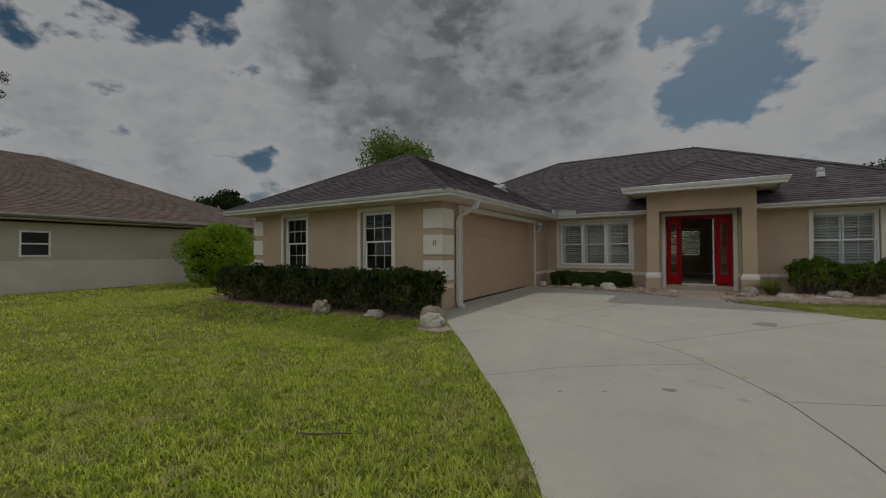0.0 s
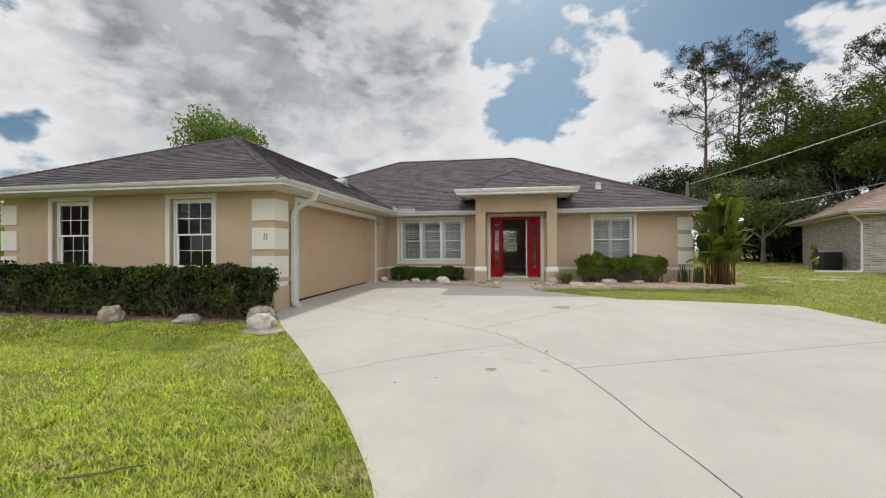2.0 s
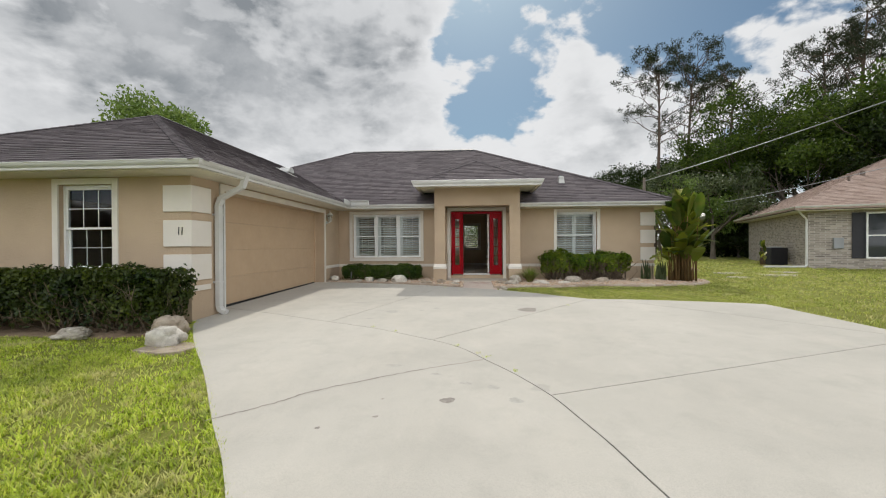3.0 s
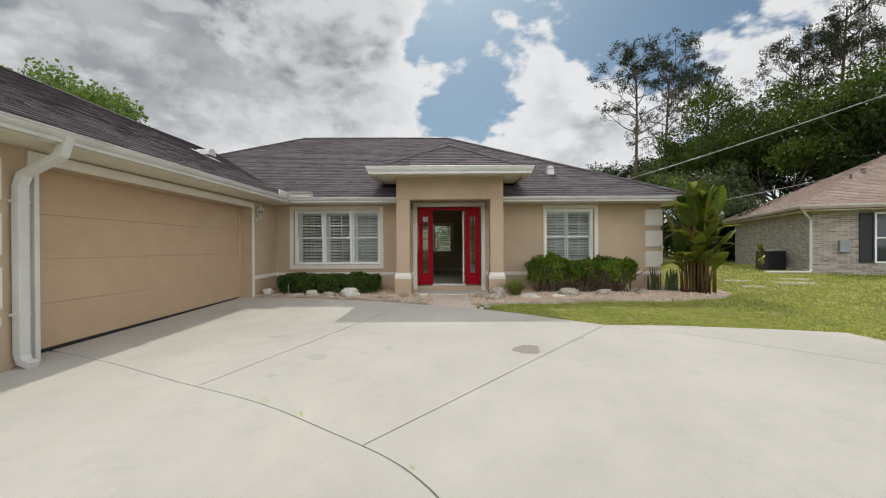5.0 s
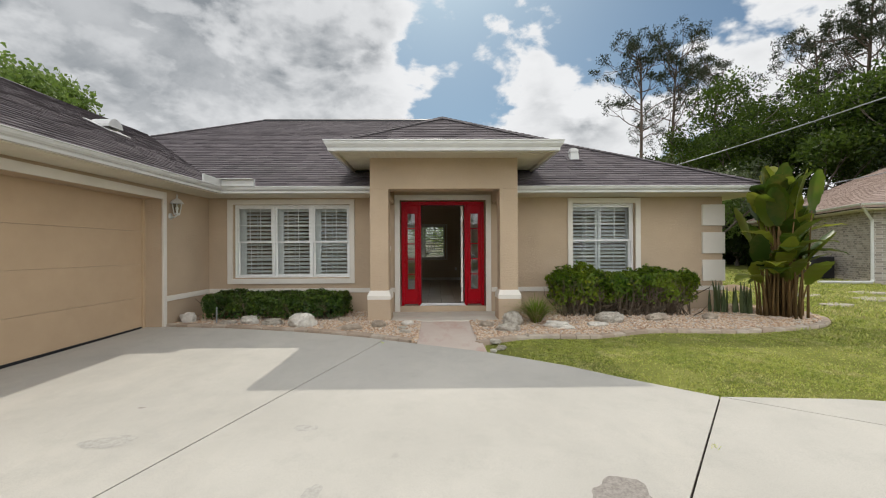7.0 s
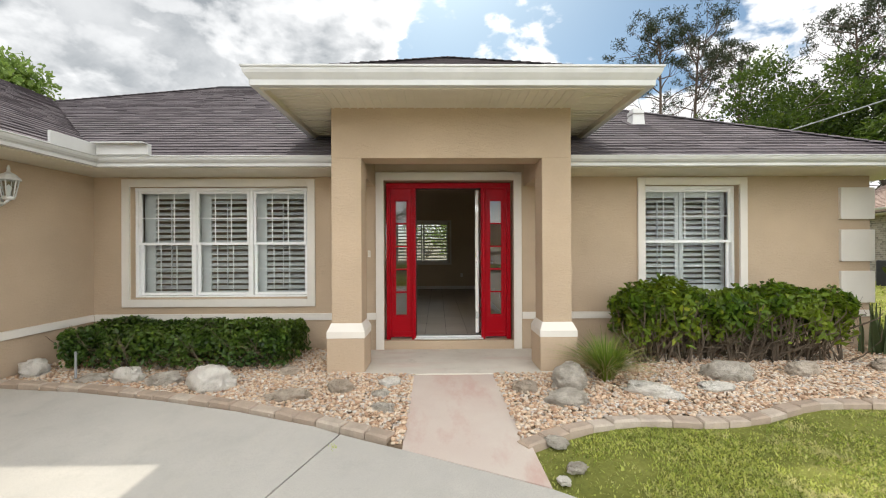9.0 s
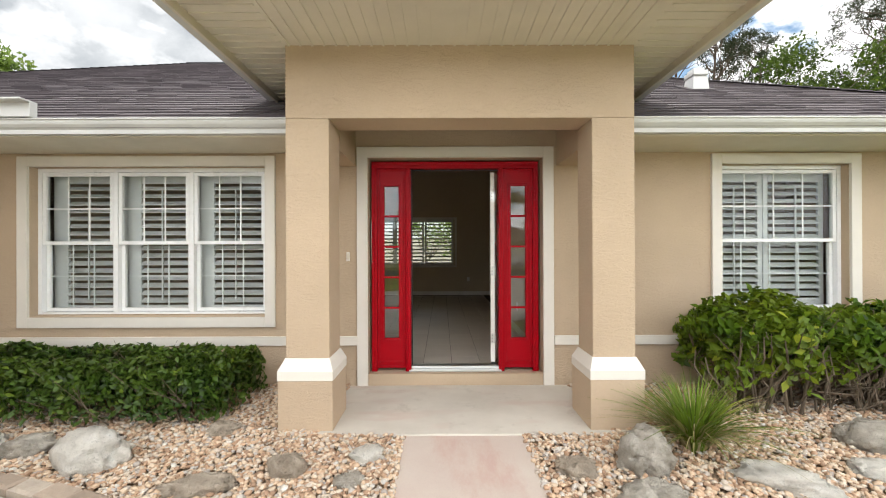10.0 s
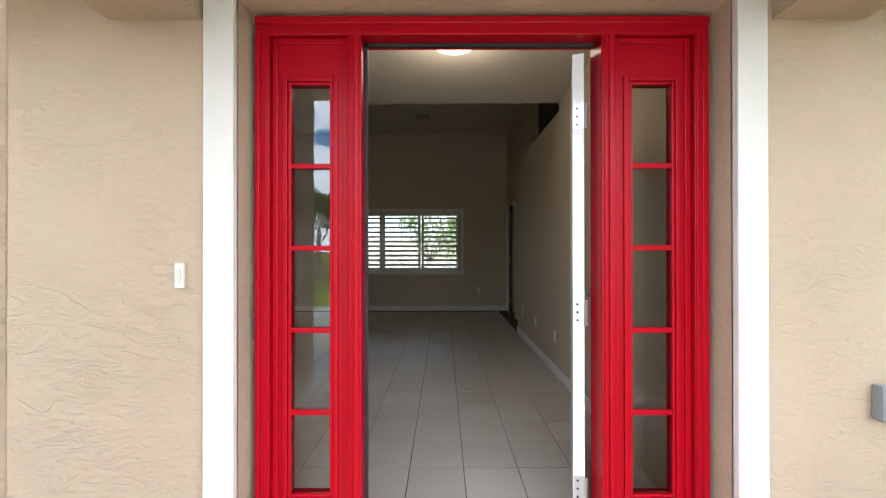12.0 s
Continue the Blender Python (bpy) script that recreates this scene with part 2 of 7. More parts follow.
def make_porch():
    m = Mat("stained_porch_concrete", rough=0.8, spec=0.3)
    m.set_color(m.ramp(m.noise(1.5, 5, 0.6), [(0.3, (0.49, 0.445, 0.375)), (0.7, (0.62, 0.575, 0.495))]))
    m.blend(m.span(m.noise(4.5, 6, 0.7), 0.55, 0.72, 0.0, 0.5), (0.33, 0.29, 0.235))
    m.blend(m.span(m.noise(2.0, 3, 0.5, (0.7, 2.2, 1)), 0.56, 0.7, 0.0, 0.35), (0.50, 0.33, 0.27))
    m.bump(m.noise(160, 4, 0.7), 0.3, 0.002)
    return m.mat


PORCH = make_porch()


def make_walk():
    m = Mat("pink_stained_concrete", rough=0.85, spec=0.25)
    m.set_color(m.ramp(m.noise(1.6, 4), [(0.3, (0.50, 0.40, 0.34)), (0.7, (0.56, 0.49, 0.42))]))
    m.blend(m.span(m.noise(2.4, 5, 0.65, (1.6, 0.6, 1)), 0.5, 0.68, 0.0, 0.55), (0.45, 0.27, 0.22))
    m.blend(m.span(m.noise(120, 4, 0.7), 0.5, 0.8, 0.0, 0.3), (0.34, 0.30, 0.26))
    m.bump(m.noise(220, 4, 0.7), 0.3, 0.002)
    return m.mat


WALK = make_walk()


def make_soil(name, a, b, c, scale=1.0):
    m = Mat(name, rough=0.95, spec=0.1)
    m.set_color(m.ramp(m.noise(0.5 * scale, 6, 0.65), [(0.3, a), (0.55, b), (0.75, c)]))
    m.blend(m.span(m.noise(30, 5, 0.7), 0.35, 0.7, 0.0, 0.55), tuple(v * 0.5 for v in a))
    m.bump(m.noise(60, 5, 0.7), 0.8, 0.02)
    return m.mat


TURF = make_soil("turf", (0.15, 0.165, 0.036), (0.24, 0.25, 0.06), (0.36, 0.32, 0.14), 2)
JOINT = make_soil("joint_dirt", (0.04, 0.034, 0.026), (0.07, 0.06, 0.045), (0.10, 0.085, 0.065), 6)
SOIL = make_soil("bed_soil", (0.22, 0.155, 0.10), (0.33, 0.245, 0.165), (0.42, 0.325, 0.235), 3)


def make_grass(name, a, b, c):
    m = Mat(name, rough=0.5, spec=0.35)
    m.set_color(m.ramp(m.island(), [(0.0, a), (0.45, b), (0.8, c), (0.9, (0.55, 0.50, 0.22)), (1.0, (0.30, 0.24, 0.11))]))
    m.blend(m.span(m.noise(0.55, 5, 0.65), 0.42, 0.66, 0.0, 0.5), (0.50, 0.53, 0.11))
    m.blend(m.span(m.noise(1.9, 5, 0.7), 0.5, 0.68, 0.0, 0.5), (0.16, 0.25, 0.018))
    m.blend(m.span(m.noise(2.4, 6, 0.75), 0.52, 0.64, 0.0, 0.7), (0.62, 0.55, 0.27))
    m.blend(m.span(m.noise(9, 4, 0.7), 0.5, 0.66, 0.0, 0.55), (0.09, 0.15, 0.012))
    m.translucent(m.color, 0.4)
    return m.mat


GRASS = make_grass("lawn_blades", (0.20, 0.30, 0.02), (0.58, 0.72, 0.05), (0.84, 0.86, 0.18))
GRASS_DRY = make_grass("dry_lawn_blades", (0.17, 0.21, 0.04), (0.42, 0.47, 0.085), (0.60, 0.59, 0.18))


def make_shingle(name, dark, mid, light, single=False):
    m = Mat(name, rough=0.92, spec=0.2)
    m.set_color(m.ramp(m.each() if single else m.island(), [(0.0, dark), (0.5, mid), (1.0, light)]))
    m.blend(m.span(m.noise(1.2, 4, 0.6), 0.35, 0.75, 0.0, 0.35), tuple(v * 0.7 for v in dark))
    m.blend(m.span(m.noise(170, 3, 0.7), 0.4, 0.7, 0.0, 0.4), tuple(v * 1.5 for v in light))
    m.bump(m.noise(240, 3, 0.7), 0.5, 0.003)
    return m.mat


SHINGLE = make_shingle("charcoal_brown_shingle", (0.062, 0.053, 0.057), (0.090, 0.077, 0.082), (0.130, 0.111, 0.117))
SHINGLE_ONE = make_shingle("charcoal_brown_shingle_piece", (0.062, 0.053, 0.057), (0.090, 0.077, 0.082), (0.130, 0.111, 0.117), True)
CAP = make_shingle("dark_ridge_shingle", (0.048, 0.041, 0.044), (0.080, 0.069, 0.073), (0.12, 0.104, 0.109))
SHINGLE_RED = make_shingle("rusty_brown_shingle", (0.23, 0.165, 0.135), (0.29, 0.215, 0.18), (0.35, 0.27, 0.23))
SHINGLE_TAN = make_shingle("faded_brown_shingle", (0.115, 0.085, 0.072), (0.15, 0.115, 0.098), (0.20, 0.155, 0.13))


def make_brick():
    m = Mat("grey_brown_brick", rough=0.9, spec=0.2)
    mp = m.node("ShaderNodeMapping")
    m.link(m.pos, mp.inputs[0])
    # run the courses round both wall directions
    sep = m.node("ShaderNodeSeparateXYZ")
    m.link(mp.outputs[0], sep.inputs[0])
    com = m.node("ShaderNodeCombineXYZ")
    m.link(m.math("ADD", sep.outputs[0], sep.outputs[1]), com.inputs[0])
    m.link(sep.outputs[2], com.inputs[1])
    b = m.node("ShaderNodeTexBrick")
    b.inputs["Scale"].default_value = 1.0
    b.inputs["Brick Width"].default_value, b.inputs["Row Height"].default_value = 0.21, 0.075
    b.inputs["Mortar Size"].default_value, b.inputs["Bias"].default_value = 0.008, 0.0
    b.inputs["Color1"].default_value, b.inputs["Color2"].default_value = (0.40, 0.345, 0.295, 1), (0.17, 0.145, 0.125, 1)
    b.inputs["Mortar"].default_value = (0.42, 0.39, 0.35, 1)
    m.link(com.outputs[0], b.inputs["Vector"])
    m.set_color(b.outputs["Color"])
    m.blend(m.span(m.noise(3.0, 4), 0.4, 0.7, 0, 0.4), (0.42, 0.38, 0.33))
    m.bump(b.outputs["Fac"], -0.6, 0.01)
    return m.mat


BRICK = make_brick()


def make_stone(name, a, b, c, scale=6.0):
    m = Mat(name, rough=0.92, spec=0.2)
    m.set_color(m.ramp(m.noise(scale, 6, 0.65), [(0.3, a), (0.55, b), (0.72, c)]))
    m.blend(m.span(m.noise(scale * 9, 5, 0.7), 0.57, 0.77, 0, 0.35), tuple(v * 0.45 for v in a))
    m.blend(m.span(m.noise(scale * 4, 6, 0.75), 0.55, 0.66, 0, 0.4), tuple(v * 0.6 for v in a))
    m.blend(m.span(m.voronoi(scale * 5), 0.08, 0.2, 0.3, 0.0), tuple(v * 0.4 for v in a))
    m.bump(m.noise(scale * 5, 6, 0.75), 1.0, 0.035)
    m.bump(m.noise(scale * 26, 4, 0.7), 0.5, 0.006)
    return m.mat


ROCK_WHITE = make_stone("white_limestone", (0.58, 0.53, 0.45), (0.80, 0.75, 0.66), (0.88, 0.84, 0.77), 9)
ROCK_GREY = make_stone("grey_coral_rock", (0.33, 0.285, 0.225), (0.58, 0.525, 0.44), (0.74, 0.69, 0.60), 12)
ROCK_BROWN = make_stone("brown_fieldstone", (0.29, 0.23, 0.17), (0.49, 0.41, 0.32), (0.62, 0.54, 0.44))


def make_pebbles():
    m = Mat("river_pebbles", rough=0.7, spec=0.35)
    m.set_color(m.ramp(m.island(), [(0.0, (0.30, 0.19, 0.12)), (0.25, (0.50, 0.32, 0.20)), (0.5, (0.64, 0.48, 0.33)),
                                    (0.75, (0.66, 0.56, 0.44)), (0.92, (0.40, 0.36, 0.32)), (1.0, (0.72, 0.68, 0.60))]))
    m.blend(m.span(m.noise(90, 4), 0.4, 0.7, 0, 0.35), (0.30, 0.20, 0.13))
    m.bump(m.noise(150, 3), 0.3, 0.003)
    return m.mat


PEBBLE = make_pebbles()


def make_paver():
    m = Mat("tan_edging_paver", rough=0.9, spec=0.2)
    m.set_color(m.ramp(m.each(), [(0.0, (0.36, 0.275, 0.205)), (0.5, (0.44, 0.35, 0.27)), (1.0, (0.50, 0.43, 0.35))]))
    m.blend(m.span(m.noise(9, 5, 0.65), 0.4, 0.7, 0, 0.5), (0.27, 0.225, 0.18))
    m.blend(m.span(m.noise(90, 4, 0.7), 0.5, 0.8, 0, 0.4), (0.2, 0.16, 0.12))
    m.bump(m.noise(45, 5, 0.7), 0.7, 0.008)
    return m.mat


PAVER = make_paver()


def make_tile():
    m = Mat("beige_floor_tile", rough=0.3, spec=0.45)
    m.set_color(m.ramp(m.each(), [(0.0, (0.47, 0.42, 0.365)), (1.0, (0.53, 0.48, 0.42))]))
    m.rough(m.span(m.noise(1.5, 3), 0.3, 0.7, 0.32, 0.4))
    return m.mat


TILE = make_tile()
GROUT = mat_paint("dark_grout", (0.13, 0.115, 0.10), 0.9)


def make_bark(name, a, b):
    m = Mat(name, rough=0.95, spec=0.15)
    m.set_color(m.ramp(m.noise(5, 5, 0.65, (1, 1, 0.25)), [(0.3, a), (0.7, b)]))
    m.bump(m.noise(12, 5, 0.7, (1, 1, 0.2)), 0.9, 0.03)
    return m.mat


BARK = make_bark("grey_bark", (0.09, 0.075, 0.06), (0.20, 0.17, 0.14))
BARK_PINE = make_bark("pine_bark", (0.06, 0.045, 0.035), (0.15, 0.11, 0.085))
TWIG = make_bark("twig_bark", (0.08, 0.06, 0.042), (0.20, 0.155, 0.11))
LEAF_HEDGE = mat_leaf("hedge_leaf", (0.006, 0.014, 0.003), (0.022, 0.044, 0.006), (0.15, 0.18, 0.022), 0.3, 0.35)
LEAF_LOW = mat_leaf("low_hedge_leaf", (0.010, 0.024, 0.004), (0.05, 0.10, 0.012), (0.17, 0.24, 0.03), 0.32, 0.25)
LEAF_HIB = mat_leaf("shrub_leaf", (0.014, 0.034, 0.005), (0.10, 0.19, 0.013), (0.38, 0.42, 0.035), 0.34, 0.45)
LEAF_BLADE = mat_leaf("grass_clump_blade", (0.045, 0.09, 0.01), (0.15, 0.26, 0.025), (0.42, 0.44, 0.08), 0.4, 0.4)
LEAF_BRIGHT = mat_leaf("bright_bush_leaf", (0.045, 0.10, 0.006), (0.24, 0.40, 0.018), (0.55, 0.64, 0.04), 0.45, 0.55)
LEAF_TREE = mat_leaf("tree_leaf", (0.016, 0.032, 0.006), (0.055, 0.10, 0.012), (0.17, 0.23, 0.028), 0.5, 0.5)
LEAF_LIGHT = mat_leaf("light_tree_leaf", (0.08, 0.14, 0.03), (0.16, 0.24, 0.05), (0.24, 0.30, 0.08), 0.5, 0.4)
LEAF_DARK = mat_leaf("dark_tree_leaf", (0.006, 0.013, 0.003), (0.020, 0.038, 0.007), (0.06, 0.09, 0.014), 0.55, 0.4)
LEAF_PINE = mat_leaf("pine_needles", (0.014, 0.020, 0.009), (0.030, 0.042, 0.016), (0.055, 0.068, 0.026), 0.6, 0.3)
LEAF_GREY = mat_leaf("grey_green_leaf", (0.025, 0.04, 0.016), (0.075, 0.10, 0.042), (0.20, 0.23, 0.10), 0.45, 0.3)
# near-black colour for solid cores: paints the shade deep inside foliage
LEAF_CORE = make_soil("inner_shade", (0.012, 0.016, 0.007), (0.02, 0.024, 0.011), (0.03, 0.03, 0.016))

# ---- mesh helpers ----


def ground_z(y):
    return 0.06 + 0.0175 * min(max(y, -12.0), 22.0)


class MB:
    """Collects vertices and faces for one mesh."""

    def __init__(self):
        self.v, self.f = [], []

    def add(self, verts, faces):
        n = len(self.v)
        self.v += [tuple(p) for p in verts]
        self.f += [tuple(i + n for i in f) for f in faces]
        return self

    def box(self, x0, x1, y0, y1, z0, z1):
        v = [(x, y, z) for z in (z0, z1) for y in (y0, y1) for x in (x0, x1)]
        return self.add(v, [(0, 2, 3, 1), (4, 5, 7, 6), (0, 1, 5, 4), (1, 3, 7, 5), (3, 2, 6, 7), (2, 0, 4, 6)])

    def rotated_box(self, m, sx, sy, sz):
        v = [m @ Vector((x * sx / 2, y * sy / 2, z * sz / 2)) for z in (-1, 1) for y in (-1, 1) for x in (-1, 1)]
        return self.add(v, [(0, 2, 3, 1), (4, 5, 7, 6), (0, 1, 5, 4), (1, 3, 7, 5), (3, 2, 6, 7), (2, 0, 4, 6)])

    def tube(self, points, radii, sides=8, caps=True):
        """A tapered tube along points."""
        points = [Vector(p) for p in points]
        n0 = len(self.v)
        for i, p in enumerate(points):
            d = (points[min(i + 1, len(points) - 1)] - points[max(i - 1, 0)]).normalized()
            a = d.cross(Vector((0, 0, 1)) if abs(d.z) < 0.9 else Vector((1, 0, 0))).normalized()
            b = d.cross(a)
            r = radii[i] if isinstance(radii, (list, tuple)) else radii
            for k in range(sides):
                t = 2 * math.pi * k / sides
                self.v.append(tuple(p + (a * math.cos(t) + b * math.sin(t)) * r))
        for i in range(len(points) - 1):
            for k in range(sides):
                q = n0 + i * sides
                self.f.append((q + k, q + (k + 1) % sides, q + sides + (k + 1) % sides, q + sides + k))
        if caps:
            self.f.append(tuple(n0 + k for k in reversed(range(sides))))
            self.f.append(tuple(n0 + (len(points) - 1) * sides + k for k in range(sides)))
        return self

    def lathe(self, center, profile, sides=20, axis="z"):
        """Turned about an upright axis: profile of (radius, height)."""
        n0 = len(self.v)
        for r, h in profile:
            for k in range(sides):
                t = 2 * math.pi * k / sides
                x, y = r * math.cos(t), r * math.sin(t)
                p = (x, y, h) if axis == "z" else ((x, h, y) if axis == "y" else (h, x, y))
                self.v.append(tuple(a + b for a, b in zip(p, center)))
        for i in range(len(profile) - 1):
            for k in range(sides):
                q = n0 + i * sides
                self.f.append((q + k, q + (k + 1) % sides, q + sides + (k + 1) % sides, q + sides + k))
        return self

    def prism(self, poly, z_low, z_high):
        """An upright prism; z_low and z_high are functions of (x, y) or numbers."""
        lo = z_low if callable(z_low) else (lambda x, y: z_low)
        hi = z_high if callable(z_high) else (lambda x, y: z_high)
        n = len(poly)
        v = [(x, y, lo(x, y)) for x, y in poly] + [(x, y, hi(x, y)) for x, y in poly]
        f = [tuple(reversed(range(n))), tuple(range(n, 2 * n))]
        f += [(i, (i + 1) % n, n + (i + 1) % n, n + i) for i in range(n)]
        return self.add(v, f)

    def sweep(self, profile, path, closed_profile=True):
        """A profile of (out, z) carried along a path with mitred corners; out is to the right of the way; a third number of a point lifts it."""
        n0, k = len(self.v), len(profile)
        pts = [Vector((p[0], p[1])) for p in path]
        for i, p in enumerate(pts):
            d0 = (p - pts[i - 1]).normalized() if i else None
            d1 = (pts[i + 1] - p).normalized() if i < len(pts) - 1 else None
            d0, d1 = d0 or d1, d1 or d0
            n_a, n_b = Vector((d0.y, -d0.x)), Vector((d1.y, -d1.x))
            m = (n_a + n_b).normalized()
            m /= max(0.3, m.dot(n_a))
            dz = path[i][2] if len(path[i]) > 2 else 0.0
            for o, z in profile:
                self.v.append((p.x + m.x * o, p.y + m.y * o, z + dz))
        for i in range(len(pts) - 1):
            for j in range(k if closed_profile else k - 1):
                a, b = n0 + i * k + j, n0 + i * k + (j + 1) % k
                self.f.append((a, a + k, b + k, b))
        if closed_profile:
            self.f.append(tuple(n0 + j for j in range(k)))
            self.f.append(tuple(n0 + (len(pts) - 1) * k + j for j in reversed(range(k))))
        return self


def mesh_of(name, mb, mat, smooth=False, bevel=0.0, fix=True):
    me = bpy.data.meshes.new(name)
    me.from_pydata(mb.v, [], mb.f)
    if fix or bevel:
        bm = bmesh.new()
        bm.from_mesh(me)
        if name.startswith("wall"):
            bmesh.ops.remove_doubles(bm, verts=bm.verts, dist=1e-4)
        bmesh.ops.recalc_face_normals(bm, faces=bm.faces)
        if bevel:
            edges = [e for e in bm.edges if len(e.link_faces) == 2 and e.calc_face_angle(0) > 0.6]
            bmesh.ops.bevel(bm, geom=edges, offset=bevel, segments=2, affect="EDGES", profile=0.6)
        bm.to_mesh(me)
        bm.free()
    if smooth:
        me.shade_smooth()
    me.materials.append(mat)
    return me


def pane_mesh(name, x0, x1, y, z0, z1, facing=-1, axis="y", glass=None):
    """A 4 mm sheet of glass: its outer face and its edges."""
    t = 0.004 * -facing
    v = [(a, y + d, z) for d in (0, t) for a, z in ((x0, z0), (x1, z0), (x1, z1), (x0, z1))]
    f = [(0, 1, 2, 3), (4, 5, 1, 0), (5, 6, 2, 1), (6, 7, 3, 2), (7, 4, 0, 3)]
    if facing > 0:
        f = [tuple(reversed(q)) for q in f]
    if axis == "x":
        v, f = [(b, a, c) for a, b, c in v], [tuple(reversed(q)) for q in f]
    return mesh_of(name, MB().add(v, f), glass or GLASS, fix=False)


def thing(name, label, category, base=(0, 0, 0), group="", kind=""):
    ob = new(name)
    ob.empty_display_size = 0.1
    ob.location = base
    return tagged(ob, label, category, group, kind)


def put_under(ob, parent):
    """Parent that keeps world places: all our empties and parts stand unrotated when they are built."""
    base = Vector(parent.location) if parent.data is None else Vector((0, 0, 0))
    ob.parent = parent
    ob.matrix_parent_inverse = Matrix.Translation(-base)
    return ob


def part(name, mb, mat, parent, label="", smooth=False, bevel=0.0, fix=True, kind=""):
    ob = new(name, mesh_of(name, mb, mat, smooth, bevel, fix))
    put_under(ob, parent)
    return tagged(ob, label, kind=kind)


def solo(name, mb, mat, label, category, group="", kind="", smooth=False, bevel=0.0, fix=True):
    """A thing of one mesh, its origin at its own middle."""
    ob = new(name, mesh_of(name, mb, mat, smooth, bevel, fix))
    return tagged(ob, label, category, group, kind)


def quick_mesh(name, verts, faces, mat, smooth=False):
    """A large mesh of triangles or quads from arrays."""
    me = bpy.data.meshes.new(name)
    n, k = faces.shape
    me.vertices.add(len(verts))
    me.vertices.foreach_set("co", np.ascontiguousarray(verts, dtype=np.float32).ravel())
    me.loops.add(n * k)
    me.loops.foreach_set("vertex_index", np.ascontiguousarray(faces, dtype=np.int32).ravel())
    me.polygons.add(n)
    me.polygons.foreach_set("loop_start", np.arange(0, n * k, k, dtype=np.int32))
    if smooth:
        me.polygons.foreach_set("use_smooth", np.ones(n, dtype=bool))
    me.update(calc_edges=True)
    me.materials.append(mat)
    return me


def wall_cells(mb, horizontal, fixed0, fixed1, a0, a1, z0, z1, holes=()):
    """A wall slab with rectangular openings (a_lo, a_hi, z_lo, z_hi)."""
    cuts = sorted({a0, a1, *[h[0] for h in holes], *[h[1] for h in holes]})
    for lo, hi in zip(cuts, cuts[1:]):
        spans, z = [], z0
        for h in sorted((h for h in holes if h[0] < hi - 1e-6 and h[1] > lo + 1e-6), key=lambda h: h[2]):
            if h[2] > z:
                spans.append((z, h[2]))
            z = h[3]
        if z < z1:
            spans.append((z, z1))
        for s0, s1 in spans:
            if horizontal:
                mb.box(lo, hi, fixed0, fixed1, s0, s1)
            else:
                mb.box(fixed0, fixed1, lo, hi, s0, s1)
    return mb


def offset_poly(pts, d):
    """Shrinks a counter-clockwise outline by d."""
    out = []
    n = len(pts)
    for i in range(n):
        p0, p1, p2 = (Vector(pts[(i + k) % n]) for k in (-1, 0, 1))
        e0, e1 = (p1 - p0).normalized(), (p2 - p1).normalized()
        n0, n1 = Vector((-e0.y, e0.x)), Vector((-e1.y, e1.x))
        m = (n0 + n1)
        m = m.normalized() if m.length > 1e-6 else n0
        m /= max(0.35, m.dot(n0))
        out.append(tuple(p1 + m * d))
    return out


def area(pts):
    return 0.5 * sum(a[0] * b[1] - b[0] * a[1] for a, b in zip(pts, pts[1:] + pts[:1]))


def ccw(pts):
    return list(pts) if area(list(pts)) > 0 else list(reversed(pts))


def curve_points(pts, steps=6):
    """A smooth line through points (Catmull-Rom)."""
    out = []
    P = [Vector(p) for p in pts]
    for i in range(len(P) - 1):
        a, b, c, d = P[max(i - 1, 0)], P[i], P[i + 1], P[min(i + 2, len(P) - 1)]
        for s in range(steps):
            t = s / steps
            out.append(tuple(0.5 * (2 * b + (c - a) * t + (2 * a - 5 * b + 4 * c - d) * t * t + (3 * b - a - 3 * c + d) * t ** 3)))
    return out + [tuple(P[-1])]


def inside(pts, x, y):
    """Which of the points (arrays) lie inside an outline."""
    hit = np.zeros(len(x), dtype=bool)
    for (ax, ay), (bx, by) in zip(pts, pts[1:] + pts[:1]):
        if ay == by:
            continue
        cross = ((ay > y) != (by > y)) & (x < (bx - ax) * (y - ay) / (by - ay) + ax)
        hit ^= cross
    return hit


# ---- ground, driveway, walk, beds ----
CURVE = curve_points([(-4.95, 7.0), (-3.78, 6.48), (-2.66, 5.89), (-1.64, 5.38), (-0.9, 4.87), (-0.44, 4.52), (-0.18, 4.22), (0.02, 3.87),
                      (0.29, 3.42), (0.54, 2.89), (0.67, 2.45), (0.77, 2.08), (0.87, 1.6), (1.05, 0.9), (1.2, 0.0), (1.3, -2.0), (1.32, -6.0), (1.32, -11.5)], 4)
LEFT_EDGE = curve_points([(-4.62, 5.72), (-4.43, 5.38), (-3.7, 4.4), (-2.8, 3.3), (-1.97, 2.21), (-1.6, 1.75), (-1.09, 1.0), (-0.78, 0.45),
                          (-0.55, -0.3), (-0.42, -1.5), (-0.4, -4.0), (-0.4, -11.5)], 3)
BED_L = [(-4.69, 11.66), (-4.3, 11.6), (-3.54, 11.49), (-2.64, 11.27), (-1.85, 11.03), (-1.09, 10.73), (-0.66, 10.53), (-0.36, 10.38)]
J1, J2A, J2, J3A, J3, J4 = (-2.52, 5.8), (-0.6, 4.66), (2.41, 8.38), (0.54, 2.89), (5.5, 5.0), (5.47, 5.2)


def curve_between(a, b):
    """The stretch of the curved joint between two of its points."""
    ia = min(range(len(CURVE)), key=lambda i: (Vector(CURVE[i]) - Vector(a)).length)
    ib = min(range(len(CURVE)), key=lambda i: (Vector(CURVE[i]) - Vector(b)).length)
    return CURVE[ia:ib + 1]


